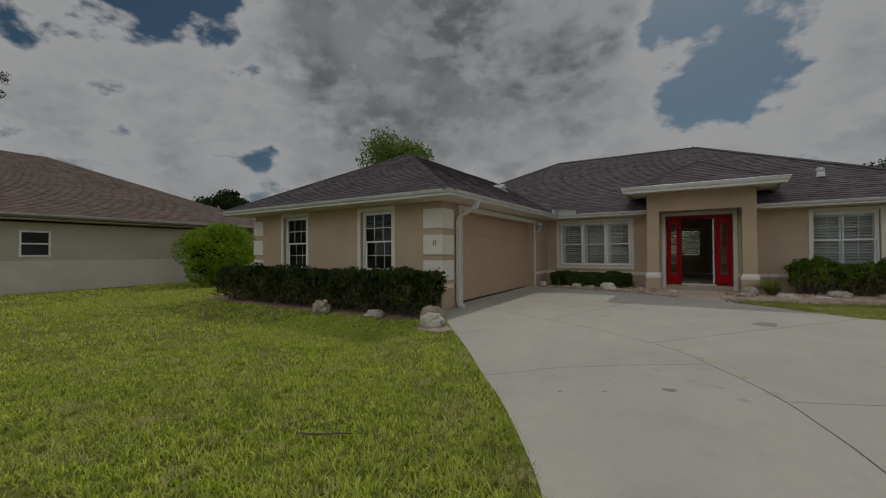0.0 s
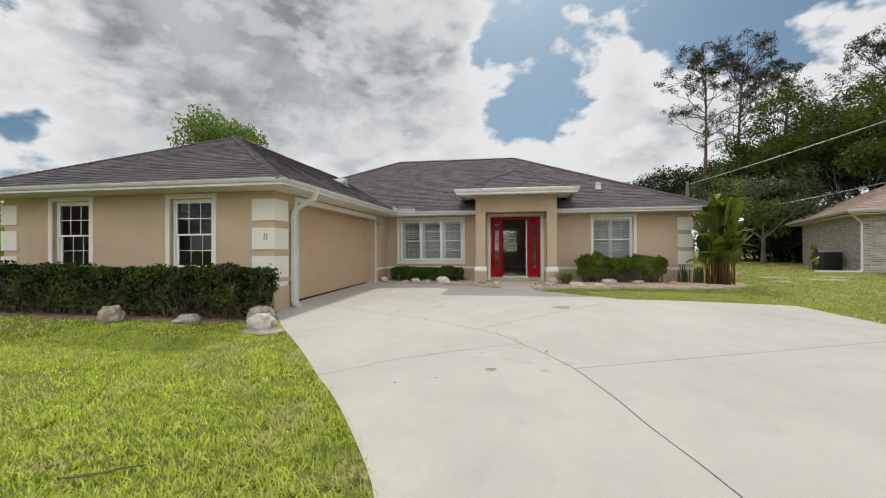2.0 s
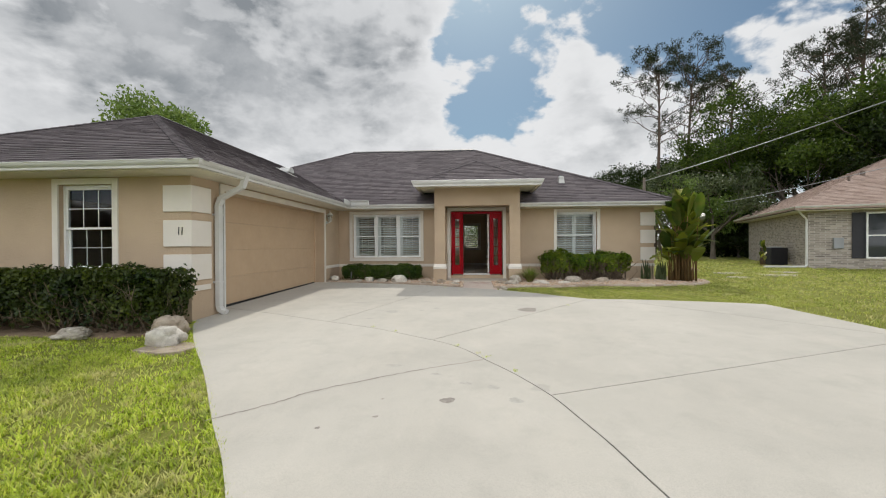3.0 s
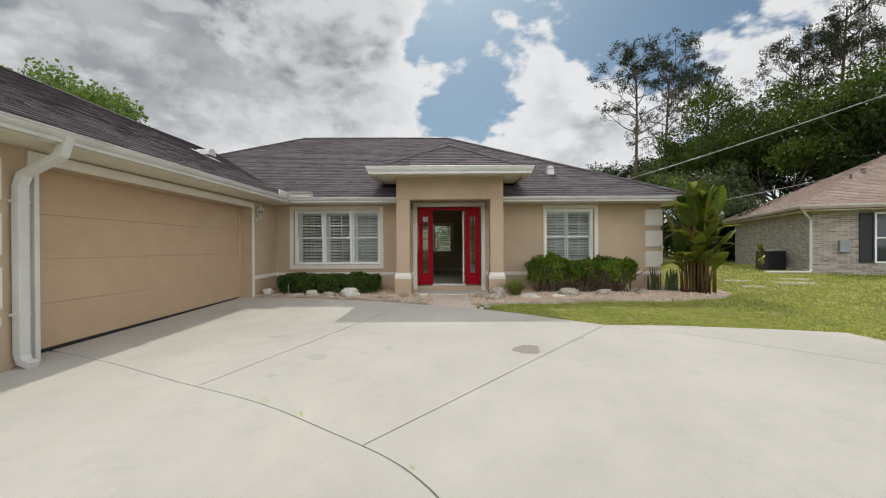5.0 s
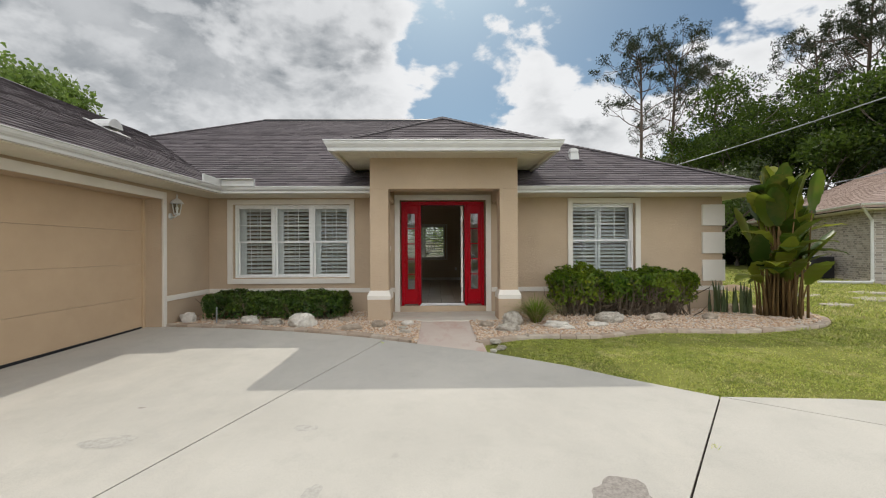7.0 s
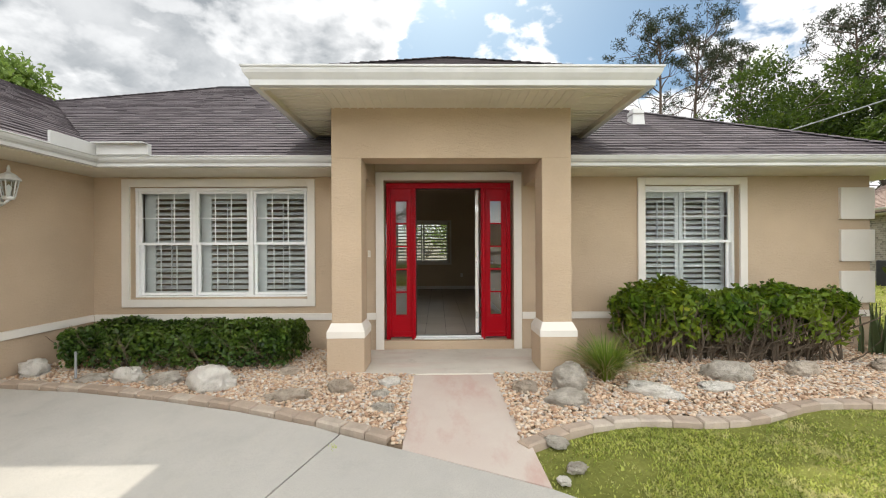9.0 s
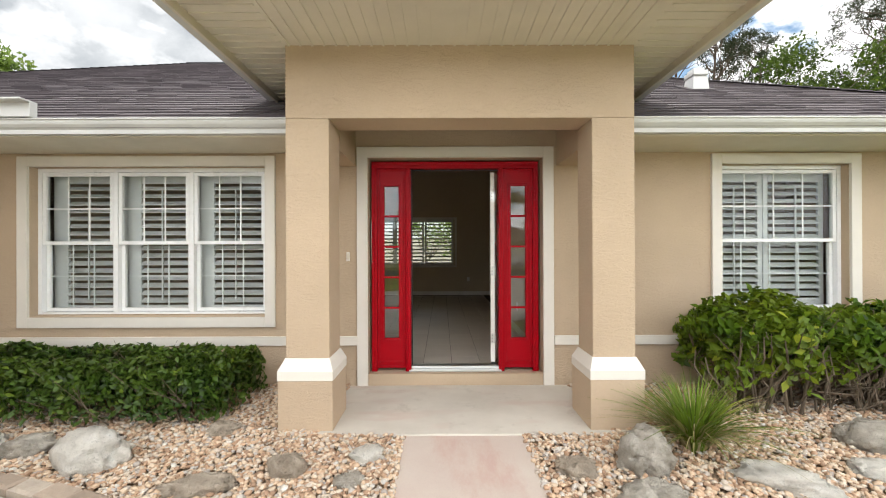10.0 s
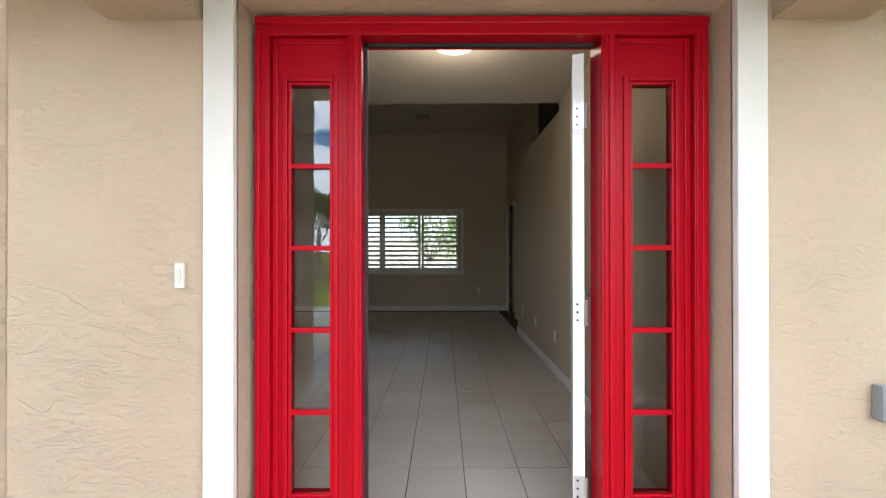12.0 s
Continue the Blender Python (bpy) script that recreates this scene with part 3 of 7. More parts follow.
PANELS = [
    LEFT_EDGE[::-1] + [(-4.69, 5.73), (-4.69, 6.58), (-4.97, 6.58), (-4.97, 6.98)] + CURVE[1:],
    [(-4.97, 7.02)] + curve_between((-4.9, 7.0), J1) + [(-0.86, 10.6)] + BED_L[:6][::-1] + [(-4.69, 11.63), (-4.97, 11.63)],
    curve_between(J1, J2A) + [J2, (2.16, 8.59), (1.77, 8.92), (1.33, 9.34), (0.9, 9.65), (0.54, 9.9), (-0.36, 10.36), (-0.66, 10.5), (-0.86, 10.6)],
    curve_between(J2A, J3A) + [J3, J4, (4.2, 6.75), (3.3, 7.75), J2],
    [J2, (3.3, 7.75), (4.2, 6.75), J4, J3, (5.7, 5.6), (5.6, 7.78), (4.9, 8.0), (3.5, 8.3)],
    curve_between(J3A, (1.32, -11.5)) + [(4.6, -11.5), (4.8, -4.0), (5.2, 0.0), (5.6, 3.0), J3],
]
DRIVE_OUTLINE = ccw(LEFT_EDGE[::-1] + [(-4.69, 5.73), (-4.69, 6.5), (-4.97, 6.5), (-4.97, 11.63), (-4.69, 11.63)] + BED_L
                    + [(0.54, 9.9), (0.9, 9.65), (1.33, 9.34), (1.77, 8.92), (2.16, 8.59), (2.41, 8.38), (3.5, 8.3), (4.9, 8.0), (5.6, 7.78), (5.7, 5.6),
                       (5.6, 3.0), (5.2, 0.0), (4.8, -4.0), (4.6, -11.5)])
WALK_OUTLINE = [(-0.38, 10.37), (0.53, 9.92), (0.50, 11.93), (-0.43, 11.93)]
BED_R = curve_points([(0.44, 10.42), (0.85, 10.66), (1.22, 10.8), (1.56, 10.84), (1.99, 10.79), (2.48, 10.87), (3.02, 11.08), (3.47, 11.13),
                      (4.5, 11.05), (5.4, 11.2), (6.2, 11.42), (6.85, 12.0), (7.0, 12.7)], 3)
BED_L_OUTLINE = ccw(curve_points(BED_L, 3) + [(-0.36, 11.95), (-1.0, 11.97), (-1.0, 13.0), (-4.69, 13.0)])
BED_R_OUTLINE = ccw(BED_R + [(6.7, 13.6), (5.75, 13.6), (5.75, 13.0), (1.1, 13.0), (1.1, 11.97), (0.44, 11.95)])
WING_BED = [(-12.6, 5.0), (-11.6, 4.72), (-8.0, 4.62), (-5.2, 4.66), (-4.45, 4.9), (-4.55, 5.5), (-4.69, 5.73), (-11.6, 5.73), (-12.6, 5.7)]


def build_ground():
    xs = np.concatenate([[-600, -250, -120, -70], np.arange(-45, 45.1, 3), [70, 120, 250, 600]])
    ys = np.concatenate([[-500, -200, -90, -50, -30, -20, -15, -12], np.arange(-9, 22.1, 2), [22.5, 26, 32, 45, 70, 120, 250, 600]])
    mb = MB()
    v = [(x, y, ground_z(y) - 0.02) for y in ys for x in xs]
    w = len(xs)
    f = [(j * w + i, j * w + i + 1, (j + 1) * w + i + 1, (j + 1) * w + i) for j in range(len(ys) - 1) for i in range(w - 1)]
    mb.add(v, f)
    solo("ground", mb, TURF, "green mown lawn turf reaching to the distance", "ground", kind="structure", fix=False)


build_ground()

driveway = thing("driveway", "pale concrete driveway cast in curved slabs with joints", "driveway", (0, 4, ground_z(4)), kind="structure")
for pnl in PANELS:
    mb = MB().prism(offset_poly(ccw(pnl), 0.0065), lambda x, y: ground_z(y) - 0.08, lambda x, y: ground_z(y) + 0.022)
    part("slab", mb, CONCRETE, driveway)
part("joint_fill", MB().prism(offset_poly(DRIVE_OUTLINE, 0.03), lambda x, y: ground_z(y) - 0.06, lambda x, y: ground_z(y) + 0.006), JOINT, driveway,
     "dark dirt in the slab joints")


def crack(points, width, seed):
    """A hairline crack with rough sides, lying on the slab."""
    r = random.Random(seed)
    pts = curve_points(points, 14)
    v, f = [], []
    for i, p in enumerate(pts):
        q = Vector(pts[min(i + 1, len(pts) - 1)]) - Vector(pts[max(i - 1, 0)])
        n = Vector((-q.y, q.x)).normalized()
        jit = r.uniform(-0.012, 0.012)
        w = width * r.uniform(0.35, 1.0)
        for s in (-1, 1):
            x, y = p[0] + n.x * (jit + s * w), p[1] + n.y * (jit + s * w)
            v.append((x, y, ground_z(y) + 0.0235))
    for i in range(len(pts) - 1):
        f.append((2 * i, 2 * i + 1, 2 * i + 3, 2 * i + 2))
    return MB().add(v, f)


part("crack", crack([(0.0, 3.85), (-0.63, 3.49), (-1.16, 3.12), (-1.5, 2.85), (-1.72, 2.58), (-2.05, 2.26)], 0.012, 3), STAIN, driveway, "hairline crack across a slab")


def stain(cx, cy, rx, ry, seed):
    r = random.Random(seed)
    ph = [r.uniform(0, 6.3) for _ in range(4)]
    poly = []
    for k in range(28):
        t = 2 * math.pi * k / 28
        w = 1 + 0.16 * math.sin(2 * t + ph[0]) + 0.1 * math.sin(3 * t + ph[1]) + 0.07 * math.sin(7 * t + ph[2])
        poly.append((cx + rx * w * math.cos(t), cy + ry * w * math.sin(t)))
    return MB().add([(x, y, ground_z(y) + 0.0235) for x, y in poly], [tuple(range(28))])


for i, (cx, cy, rx, ry) in enumerate([(0.90, 6.98, 0.19, 0.18), (-0.315, 2.73, 0.055, 0.06)]):
    part("stain", stain(cx, cy, rx, ry, i), STAIN, driveway, "dark damp spot on the concrete")
for i, (cx, cy, rx, ry) in enumerate([(-1.57, 6.69, 0.13, 0.11), (-0.8, 7.06, 0.055, 0.08), (-1.09, 7.86, 0.08, 0.06), (-0.93, 3.6, 0.07, 0.05), (0.07, 3.04, 0.05, 0.045), (0.24, 2.76, 0.06, 0.05),
                                      (-0.175, 3.13, 0.055, 0.035), (-0.465, 3.36, 0.05, 0.03), (-1.05, 6.82, 0.04, 0.04), (-2.4, 7.68, 0.16, 0.1), (-1.82, 6.04, 0.06, 0.05)]):
    part("stain", stain(cx, cy, rx, ry, i + 5), STAIN_FAINT, driveway, "faint grey spot on the concrete")
for i, (cx, cy, rx, ry) in enumerate([(-0.83, 2.4, 0.025, 0.016), (-1.19, 2.2, 0.016, 0.022), (-0.85, 2.73, 0.014, 0.012), (-2.6, 8.27, 0.03, 0.015), (-3.52, 7.61, 0.035, 0.012)]):
    part("debris", stain(cx, cy, rx, ry, i + 20), STAIN, driveway, "small dark fleck on the concrete")

walkway = solo("walkway", MB().prism(WALK_OUTLINE, lambda x, y: ground_z(y) - 0.08, lambda x, y: ground_z(y) + 0.02), WALK,
               "short concrete walk with worn pink stain", "walkway", kind="structure", bevel=0.006)
solo("gravel_bed_left", MB().prism(offset_poly(BED_L_OUTLINE, 0.02), 0.0, lambda x, y: ground_z(y) + 0.012), SOIL,
     "bed of brown soil under river gravel", "planting bed", kind="structure")
solo("gravel_bed_right", MB().prism(offset_poly(BED_R_OUTLINE, 0.02), 0.0, lambda x, y: ground_z(y) + 0.012), SOIL,
     "bed of brown soil under river gravel", "planting bed", kind="structure")
solo("hedge_bed", MB().prism(ccw(WING_BED), -0.1, lambda x, y: ground_z(y) + 0.004), SOIL,
     "strip of bare brown soil under a hedge", "planting bed", kind="structure")
porch = solo("porch_floor", MB().box(-1.3, 1.36, 11.93, 13.0, 0.05, 0.30), PORCH, "worn pale concrete porch slab", "porch floor", kind="structure", bevel=0.012)

# ---- house: walls ----
WX, WY, WZ = -4.69, 13.0, 2.62
LW = (-4.20, -1.865, 0.985, 2.48)
RW = (2.60, 3.945, 0.985, 2.49)
W1 = (-9.96, -9.0, 1.0, 2.45)
W2 = (-7.02, -6.05, 1.0, 2.44)
DOOR = (-0.85, 0.89, 0.41, 2.56)
GAR = (6.58, 11.62, 0.0, 2.42)
solo("wall_front", wall_cells(MB(), True, WY, WY + 0.2, WX, 5.75, 0.0, 2.9, [LW, DOOR, RW]).box(-1.30, 1.36, WY, WY + 0.2, 2.9, 3.2), STUCCO,
     "tan knockdown stucco house front with window openings", "wall", kind="structure")
solo("wall_garage", wall_cells(MB(), False, WX - 0.3, WX, 5.73, WY, 0.0, 2.7, [GAR]), STUCCO,
     "tan stucco garage wall with a wide door opening", "wall", kind="structure")
solo("wall_wing", wall_cells(MB(), True, 5.73, 5.93, -11.3, WX - 0.3, 0.0, 2.7, [W1, W2]), STUCCO,
     "tan stucco front of the garage wing", "wall", kind="structure")
mb = MB()
mb.box(-11.3, -11.1, 5.93, 20.2, 0, 2.7)
mb.box(5.55, 5.75, 13.2, 20.2, 0, 2.9)
wall_cells(mb, True, 20.0, 20.2, -4.8, 2.2, 0, 4.2, [(-2.2, 0.17, 1.26, 2.44)])
mb.box(-11.1, -4.8, 20.0, 20.2, 0, 2.7)
mb.box(2.2, 5.55, 20.0, 20.2, 0, 2.7)
solo("wall_outer", mb, STUCCO, "tan stucco side and back walls", "wall", kind="structure")

# trims: band, window surrounds, quoins
mb = MB()
mb.box(WX + 0.022, -0.952, WY - 0.022, WY + 0.01, 0.70, 0.79)
mb.box(1.003, 5.772, WY - 0.022, WY + 0.01, 0.70, 0.79)
mb.box(WX - 0.01, WX + 0.022, 11.705, WY - 0.022, 0.70, 0.79)
mb.box(-11.3, WX + 0.022, 5.708, 5.74, 0.66, 0.75)
mb.box(WX - 0.01, WX + 0.022, 5.74, 6.19, 0.66, 0.75)
solo("trim_band", mb, STUCCO_CREAM, "cream stucco band round the house", "trim", kind="structure", bevel=0.004)


def surround(name, x0, x1, z0, z1, y, w=0.1, sides=4, label="cream stucco window surround"):
    mb = MB()
    zb = z0 - w if sides == 4 else z0
    mb.box(x0 - w, x0, y - 0.028, y + 0.01, zb, z1 + w)
    mb.box(x1, x1 + w, y - 0.028, y + 0.01, zb, z1 + w)
    mb.box(x0, x1, y - 0.028, y + 0.01, z1, z1 + w)
    if sides == 4:
        mb.box(x0, x1, y - 0.028, y + 0.01, z0 - w, z0)
    return solo(name, mb, STUCCO_CREAM, label, "trim", kind="structure", bevel=0.004)


surround("trim_window_1", -4.21, LW[1], LW[2], LW[3], WY)
surround("trim_window_2", 2.667, 3.953, RW[2], RW[3], WY)
surround("trim_window_3", W1[0], W1[1], W1[2], W1[3], 5.73)
surround("trim_window_4", W2[0], W2[1], W2[2], W2[3], 5.73)
surround("trim_door", -0.85, 0.89, 0.30, 2.56, WY, 0.105, 3, "cream stucco door surround")

mb = MB()
mb.box(WX - 0.01, WX + 0.03, 6.46, 6.58, 0.18, 2.54)
mb.box(WX - 0.01, WX + 0.03, 11.62, 11.70, 0.26, 2.54)
mb.box(WX - 0.01, WX + 0.03, 6.58, 11.62, 2.42, 2.54)
solo("trim_garage", mb, STUCCO_CREAM, "cream trim round the garage opening", "trim", kind="structure", bevel=0.004)

quoin_group = "quoins on the house corners"
for z0, z1 in ((2.02, 2.45), (1.45, 1.88), (0.89, 1.32)):
    solo("quoin", MB().box(5.32, 5.785, WY - 0.035, WY + 0.4, z0, z1), STUCCO_CREAM, "cream stucco corner quoin block", "quoin", quoin_group, bevel=0.006)
for z0, z1 in ((1.97, 2.40), (1.40, 1.83), (0.84, 1.27)):
    mb = MB().box(WX - 0.46, WX + 0.035, 5.695, 6.19, z0, z1)
    solo("quoin", mb, STUCCO_CREAM, "cream stucco corner quoin block", "quoin", quoin_group, bevel=0.006)
    solo("quoin", MB().box(-11.335, -10.9, 5.695, 6.1, z0, z1), STUCCO_CREAM, "cream stucco corner quoin block", "quoin", quoin_group, bevel=0.006)


def house_number():
    t = thing("house_number", "two dark metal house numerals on a quoin", "house number", (-4.85, 5.69, 1.59))
    for dx in (-0.036, 0.036):
        cu = bpy.data.curves.new("digit", "FONT")
        cu.body, cu.size, cu.extrude, cu.shear = "1", 0.185, 0.005, 0.12
        ob = bpy.data.objects.new("digit_text", cu)
        scene.collection.objects.link(ob)
        me = bpy.data.meshes.new_from_object(ob.evaluated_get(bpy.context.evaluated_depsgraph_get()))
        bpy.data.objects.remove(ob)
        me.transform(Matrix.Translation((-4.875 + dx * 0.8, 5.687, 1.59)) @ pose(0, 0, 0, 90, 0, 0) @ Matrix.Diagonal((0.55, 1, 1, 1)))
        me.materials.clear()
        me.materials.append(DARK_METAL)
        put_under(new("digit", me), t)


house_number()

# portico
portico = thing("portico", "tan stucco entrance portico on two square pillars", "portico", (0.03, 12.2, 0.28), kind="structure")
for x0, x1 in ((-1.30, -0.97), (1.03, 1.355)):
    part("pillar", MB().box(x0, x1, 12.05, 12.37, 0.68, 2.645), STUCCO, portico, bevel=0.008)
    part("pillar_base", MB().box(x0 - 0.04, x1 + 0.04, 11.99, 12.42, 0.2, 0.67), STUCCO, portico, bevel=0.008)
    mb = MB()
    lo = [(x0 - 0.043, 11.987), (x1 + 0.043, 11.987), (x1 + 0.043, 12.423), (x0 - 0.043, 12.423)]
    hi = [(x0 - 0.005, 12.045), (x1 + 0.005, 12.045), (x1 + 0.005, 12.375), (x0 - 0.005, 12.375)]
    v = [(*p, 0.67) for p in lo] + [(*p, 0.74) for p in lo] + [(*p, 0.825) for p in hi]
    f = [(3, 2, 1, 0)] + [(r * 4 + i, r * 4 + (i + 1) % 4, r * 4 + 4 + (i + 1) % 4, r * 4 + 4 + i) for r in (0, 1) for i in range(4)] + [(8, 9, 10, 11)]
    mb.add(v, f)
    part("pillar_cap", mb, STUCCO_CREAM, portico, "cream sloped plinth moulding", bevel=0.004)
    part("side_beam", MB().box(x0, x1, 12.37, 13.0, 2.48, 3.22), STUCCO, portico)
part("header", MB().box(-1.30, 1.355, 12.05, 12.37, 2.645, 3.22), STUCCO, portico, bevel=0.006)
part("porch_ceiling", MB().box(-0.97, 1.03, 12.37, 13.0, 3.1, 3.14), STUCCO, portico)

# ---- roofs ----
EAVE, RIDGE_Y, RIDGE_Z = 2.72, 17.8, 5.72
SLOPE = (RIDGE_Z - EAVE) / (RIDGE_Y - 12.335)
WSLOPE = 0.495
WRIDGE = EAVE + WSLOPE * 3.955
P_E, P_APEX = 3.295, 4.28


def shingle_plane(quad, exposure, r, out, deck=0.012):
    """Lays overlapping shingle tabs on a plane. quad: eave start, eave end, upper end, upper start (the last two may meet)."""
    a, b, c, d = [Vector(p) for p in quad]
    along = (b - a).normalized()
    n = along.cross(d - a)
    if n.length < 1e-6:
        n = along.cross(c - a)
    n.normalize()
    if n.z < 0:
        n = -n
    upw = n.cross(along).normalized()
    if upw.z < 0:
        upw = -upw
    total = (d - a).dot(upw)
    rows = int(total / exposure)
    s_d, s_c = (d - a).dot(along), (c - a).dot(along)
    s_b = (b - a).length
    for i in range(rows + 1):
        u = i * exposure
        t = u / total
        lo, hi = s_d * t, s_b + (s_c - s_b) * t
        t2 = min(1, (u + exposure) / total)
        s = lo - r.uniform(0, 0.2)
        while s < hi:
            w = r.uniform(0.16, 0.42)
            e0, e1 = max(lo, s), min(hi, s + w - 0.004)
            if e1 - e0 > 0.03:
                thick = r.choice((0.008, 0.010, 0.014))
                h0, h1 = deck + thick + 0.006, deck + 0.002
                length = exposure * 1.08
                length = min(length, total - u) if i == rows else length
                # cut to the hip or valley at the upper edge
                t3 = min(1.0, (u + length) / total)
                f0, f1 = max(e0, s_d * t3), min(e1, s_b + (s_c - s_b) * t3)
                if f1 < f0:
                    f0 = f1 = min(max((e0 + e1) / 2, f1), f0)
                p = a + upw * (u + r.uniform(-0.004, 0.004))
                v = [p + along * e0 + n * deck, p + along * e1 + n * deck, p + along * e1 + n * h0, p + along * e0 + n * h0,
                     p + along * f1 + upw * length + n * h1, p + along * f0 + upw * length + n * h1]
                out.append(v)
            s += w


TAB_FACES = [(0, 1, 2, 3), (3, 2, 4, 5), (1, 4, 2), (0, 3, 5)]


def tabs_mesh(tabs):
    mb = MB()
    for v in tabs:
        mb.add(v, TAB_FACES)
    return mb


def ridge_caps(lines, parent, mat=CAP):
    """Overlapping cap shingles folded over ridges and hips."""
    mb = MB()
    for p, q in lines:
        p, q = Vector(p), Vector(q)
        d = (q - p)
        n = max(1, int(d.length / 0.14))
        d.normalize()
        side = d.cross(Vector((0, 0, 1))).normalized()
        for i in range(n):
            s = p + d * (0.14 * i)
            e = s + d * 0.2
            drop = Vector((0, 0, -0.05))
            lift0, lift1 = Vector((0, 0, 0.046)), Vector((0, 0, 0.03))
            v = [s - side * 0.14 + drop + lift0, s + lift0, s + side * 0.14 + drop + lift0, e - side * 0.14 + drop + lift1, e + lift1, e + side * 0.14 + drop + lift1,
                 s - side * 0.14 + drop + lift1, s + lift1, s + side * 0.14 + drop + lift1]
            mb.add(v, [(0, 1, 4, 3), (1, 2, 5, 4), (6, 7, 1, 0), (7, 8, 2, 1)])
    return part("ridge_caps", mb, mat, parent, "dark folded cap shingles along ridges", fix=False, kind="stuff")


def deck_mesh(planes, thick=0.055):
    mb = MB()
    for pl in planes:
        n = len(pl)
        v = [tuple(p) for p in pl] + [(p[0], p[1], p[2] - thick) for p in pl]
        f = [tuple(range(n)), tuple(reversed(range(n, 2 * n)))] + [(i, n + i, n + (i + 1) % n, (i + 1) % n) for i in range(n)]
        mb.add(v, f)
    return mb


XR, XL, XB = 6.355, -11.95, 23.3
M0, M1 = (-5.6, RIDGE_Y, RIDGE_Z), (-0.04, RIDGE_Y, RIDGE_Z)
main_planes = [[(XL, 12.335, EAVE), (XR, 12.335, EAVE), M1, M0], [(XR, 12.335, EAVE), (XR, XB, EAVE), M1], [(XR, XB, EAVE), (XL, XB, EAVE), M0, M1], [(XL, XB, EAVE), (XL, 12.335, EAVE), M0]]
roof_main = thing("roof_main", "charcoal brown shingle hip roof over the house", "roof", (0, RIDGE_Y, EAVE), kind="structure")
part("deck", deck_mesh(main_planes), CAP, roof_main)
rr = random.Random(11)
tabs = []
shingle_plane((main_planes[0][0], main_planes[0][1], M1, M0), 0.14, rr, tabs)
shingle_plane((main_planes[1][0], main_planes[1][1], M1, M1), 0.14, rr, tabs)
part("shingles", tabs_mesh(tabs), SHINGLE, roof_main, "weathered charcoal brown laminated shingles", fix=False, kind="stuff")
ridge_caps([((XR, 12.335, EAVE), M1), ((XL, 12.335, EAVE), M0)], roof_main)


def ridge_vent(p, q, parent):
    """A black folded vent strip along a level ridge."""
    p, q = Vector(p), Vector(q)
    side = (q - p).normalized().cross(Vector((0, 0, 1)))
    prof = [(-0.15, -0.055), (-0.15, -0.02), (0.0, 0.055), (0.15, -0.02), (0.15, -0.055)]
    v = [e + side * a + Vector((0, 0, b)) for e in (p, q) for a, b in prof]
    f = [(i, i + 1, i + 6, i + 5) for i in range(4)] + [(4, 3, 2, 1, 0), (5, 6, 7, 8, 9)]
    part("ridge_vent", MB().add(v, f), BLACK, parent, "black ridge vent strip")


ridge_vent(M0, M1, roof_main)

WYR = 12.335 + (WRIDGE - EAVE) / SLOPE
WA, WB = (-7.995, 5.07 + 3.955, WRIDGE), (-7.995, WYR, WRIDGE)
WE = EAVE - 0.055
wing_planes = [[(-11.95, 5.07, WE), (-4.085, 5.07, WE), WA], [(-4.085, 5.07, WE), (-4.085, 12.335, EAVE), WB, WA], [(-11.95, 12.335, EAVE), (-11.95, 5.07, WE), WA, WB]]
roof_wing = thing("roof_wing", "charcoal brown shingle hip roof over the garage wing", "roof", (-8, 9, EAVE), kind="structure")
part("deck", deck_mesh(wing_planes), CAP, roof_wing)
tabs = []
shingle_plane((wing_planes[0][0], wing_planes[0][1], WA, WA), 0.14, rr, tabs)
shingle_plane((wing_planes[1][0], wing_planes[1][1], WB, WA), 0.14, rr, tabs)
part("shingles", tabs_mesh(tabs), SHINGLE, roof_wing, "weathered charcoal brown laminated shingles", fix=False, kind="stuff")
ridge_caps([((-11.95, 5.07, WE), WA), ((-4.085, 5.07, WE), WA)], roof_wing)
ridge_vent(WA, WB, roof_wing)

PX0, PX1, PY = -1.87, 1.92, 11.295
PC = (PX0 + PX1) / 2
P_R = P_E - 0.045
PA = (PC, PY + (PX1 - PX0) / 2, P_APEX)
PB = (PC, 12.335 + (P_APEX - EAVE) / SLOPE, P_APEX)
PSY = 12.335 + (P_E - EAVE) / SLOPE
port_planes = [[(PX0, PY, P_R), (PX1, PY, P_R), PA], [(PX1, PY, P_R), (PX1, PSY, P_R), PB, PA], [(PX0, PSY, P_R), (PX0, PY, P_R), PA, PB]]
roof_portico = thing("roof_portico", "small charcoal brown hip roof over the portico", "roof", (PC, 12, P_E), kind="structure")
part("deck", deck_mesh(port_planes, 0.025), CAP, roof_portico)
port_tabs = []
shingle_plane((port_planes[0][0], port_planes[0][1], PA, PA), 0.14, rr, port_tabs)
shingle_plane((port_planes[1][0], port_planes[1][1], PB, PA), 0.14, rr, port_tabs)
shingle_plane((port_planes[2][0], port_planes[2][1], PA, PB), 0.14, rr, port_tabs)
ridge_caps([(PA, PB)] + [(tuple(Vector((x, PY, P_R)).lerp(Vector(PA), 0.07)), PA) for x in (PX0, PX1)], roof_portico)

# gutters, fascias and soffits
GUTTER = [(0.0, 0.015), (-0.012, 0.019), (-0.014, -0.012), (-0.022, -0.030), (-0.044, -0.052), (-0.060, -0.066), (-0.063, -0.10), (-0.125, -0.10), (-0.125, 0.01),
          (-0.118, 0.01), (-0.118, -0.093), (-0.070, -0.093), (-0.066, -0.062), (-0.030, -0.032), (-0.021, 0.0), (0.0, 0.004)]


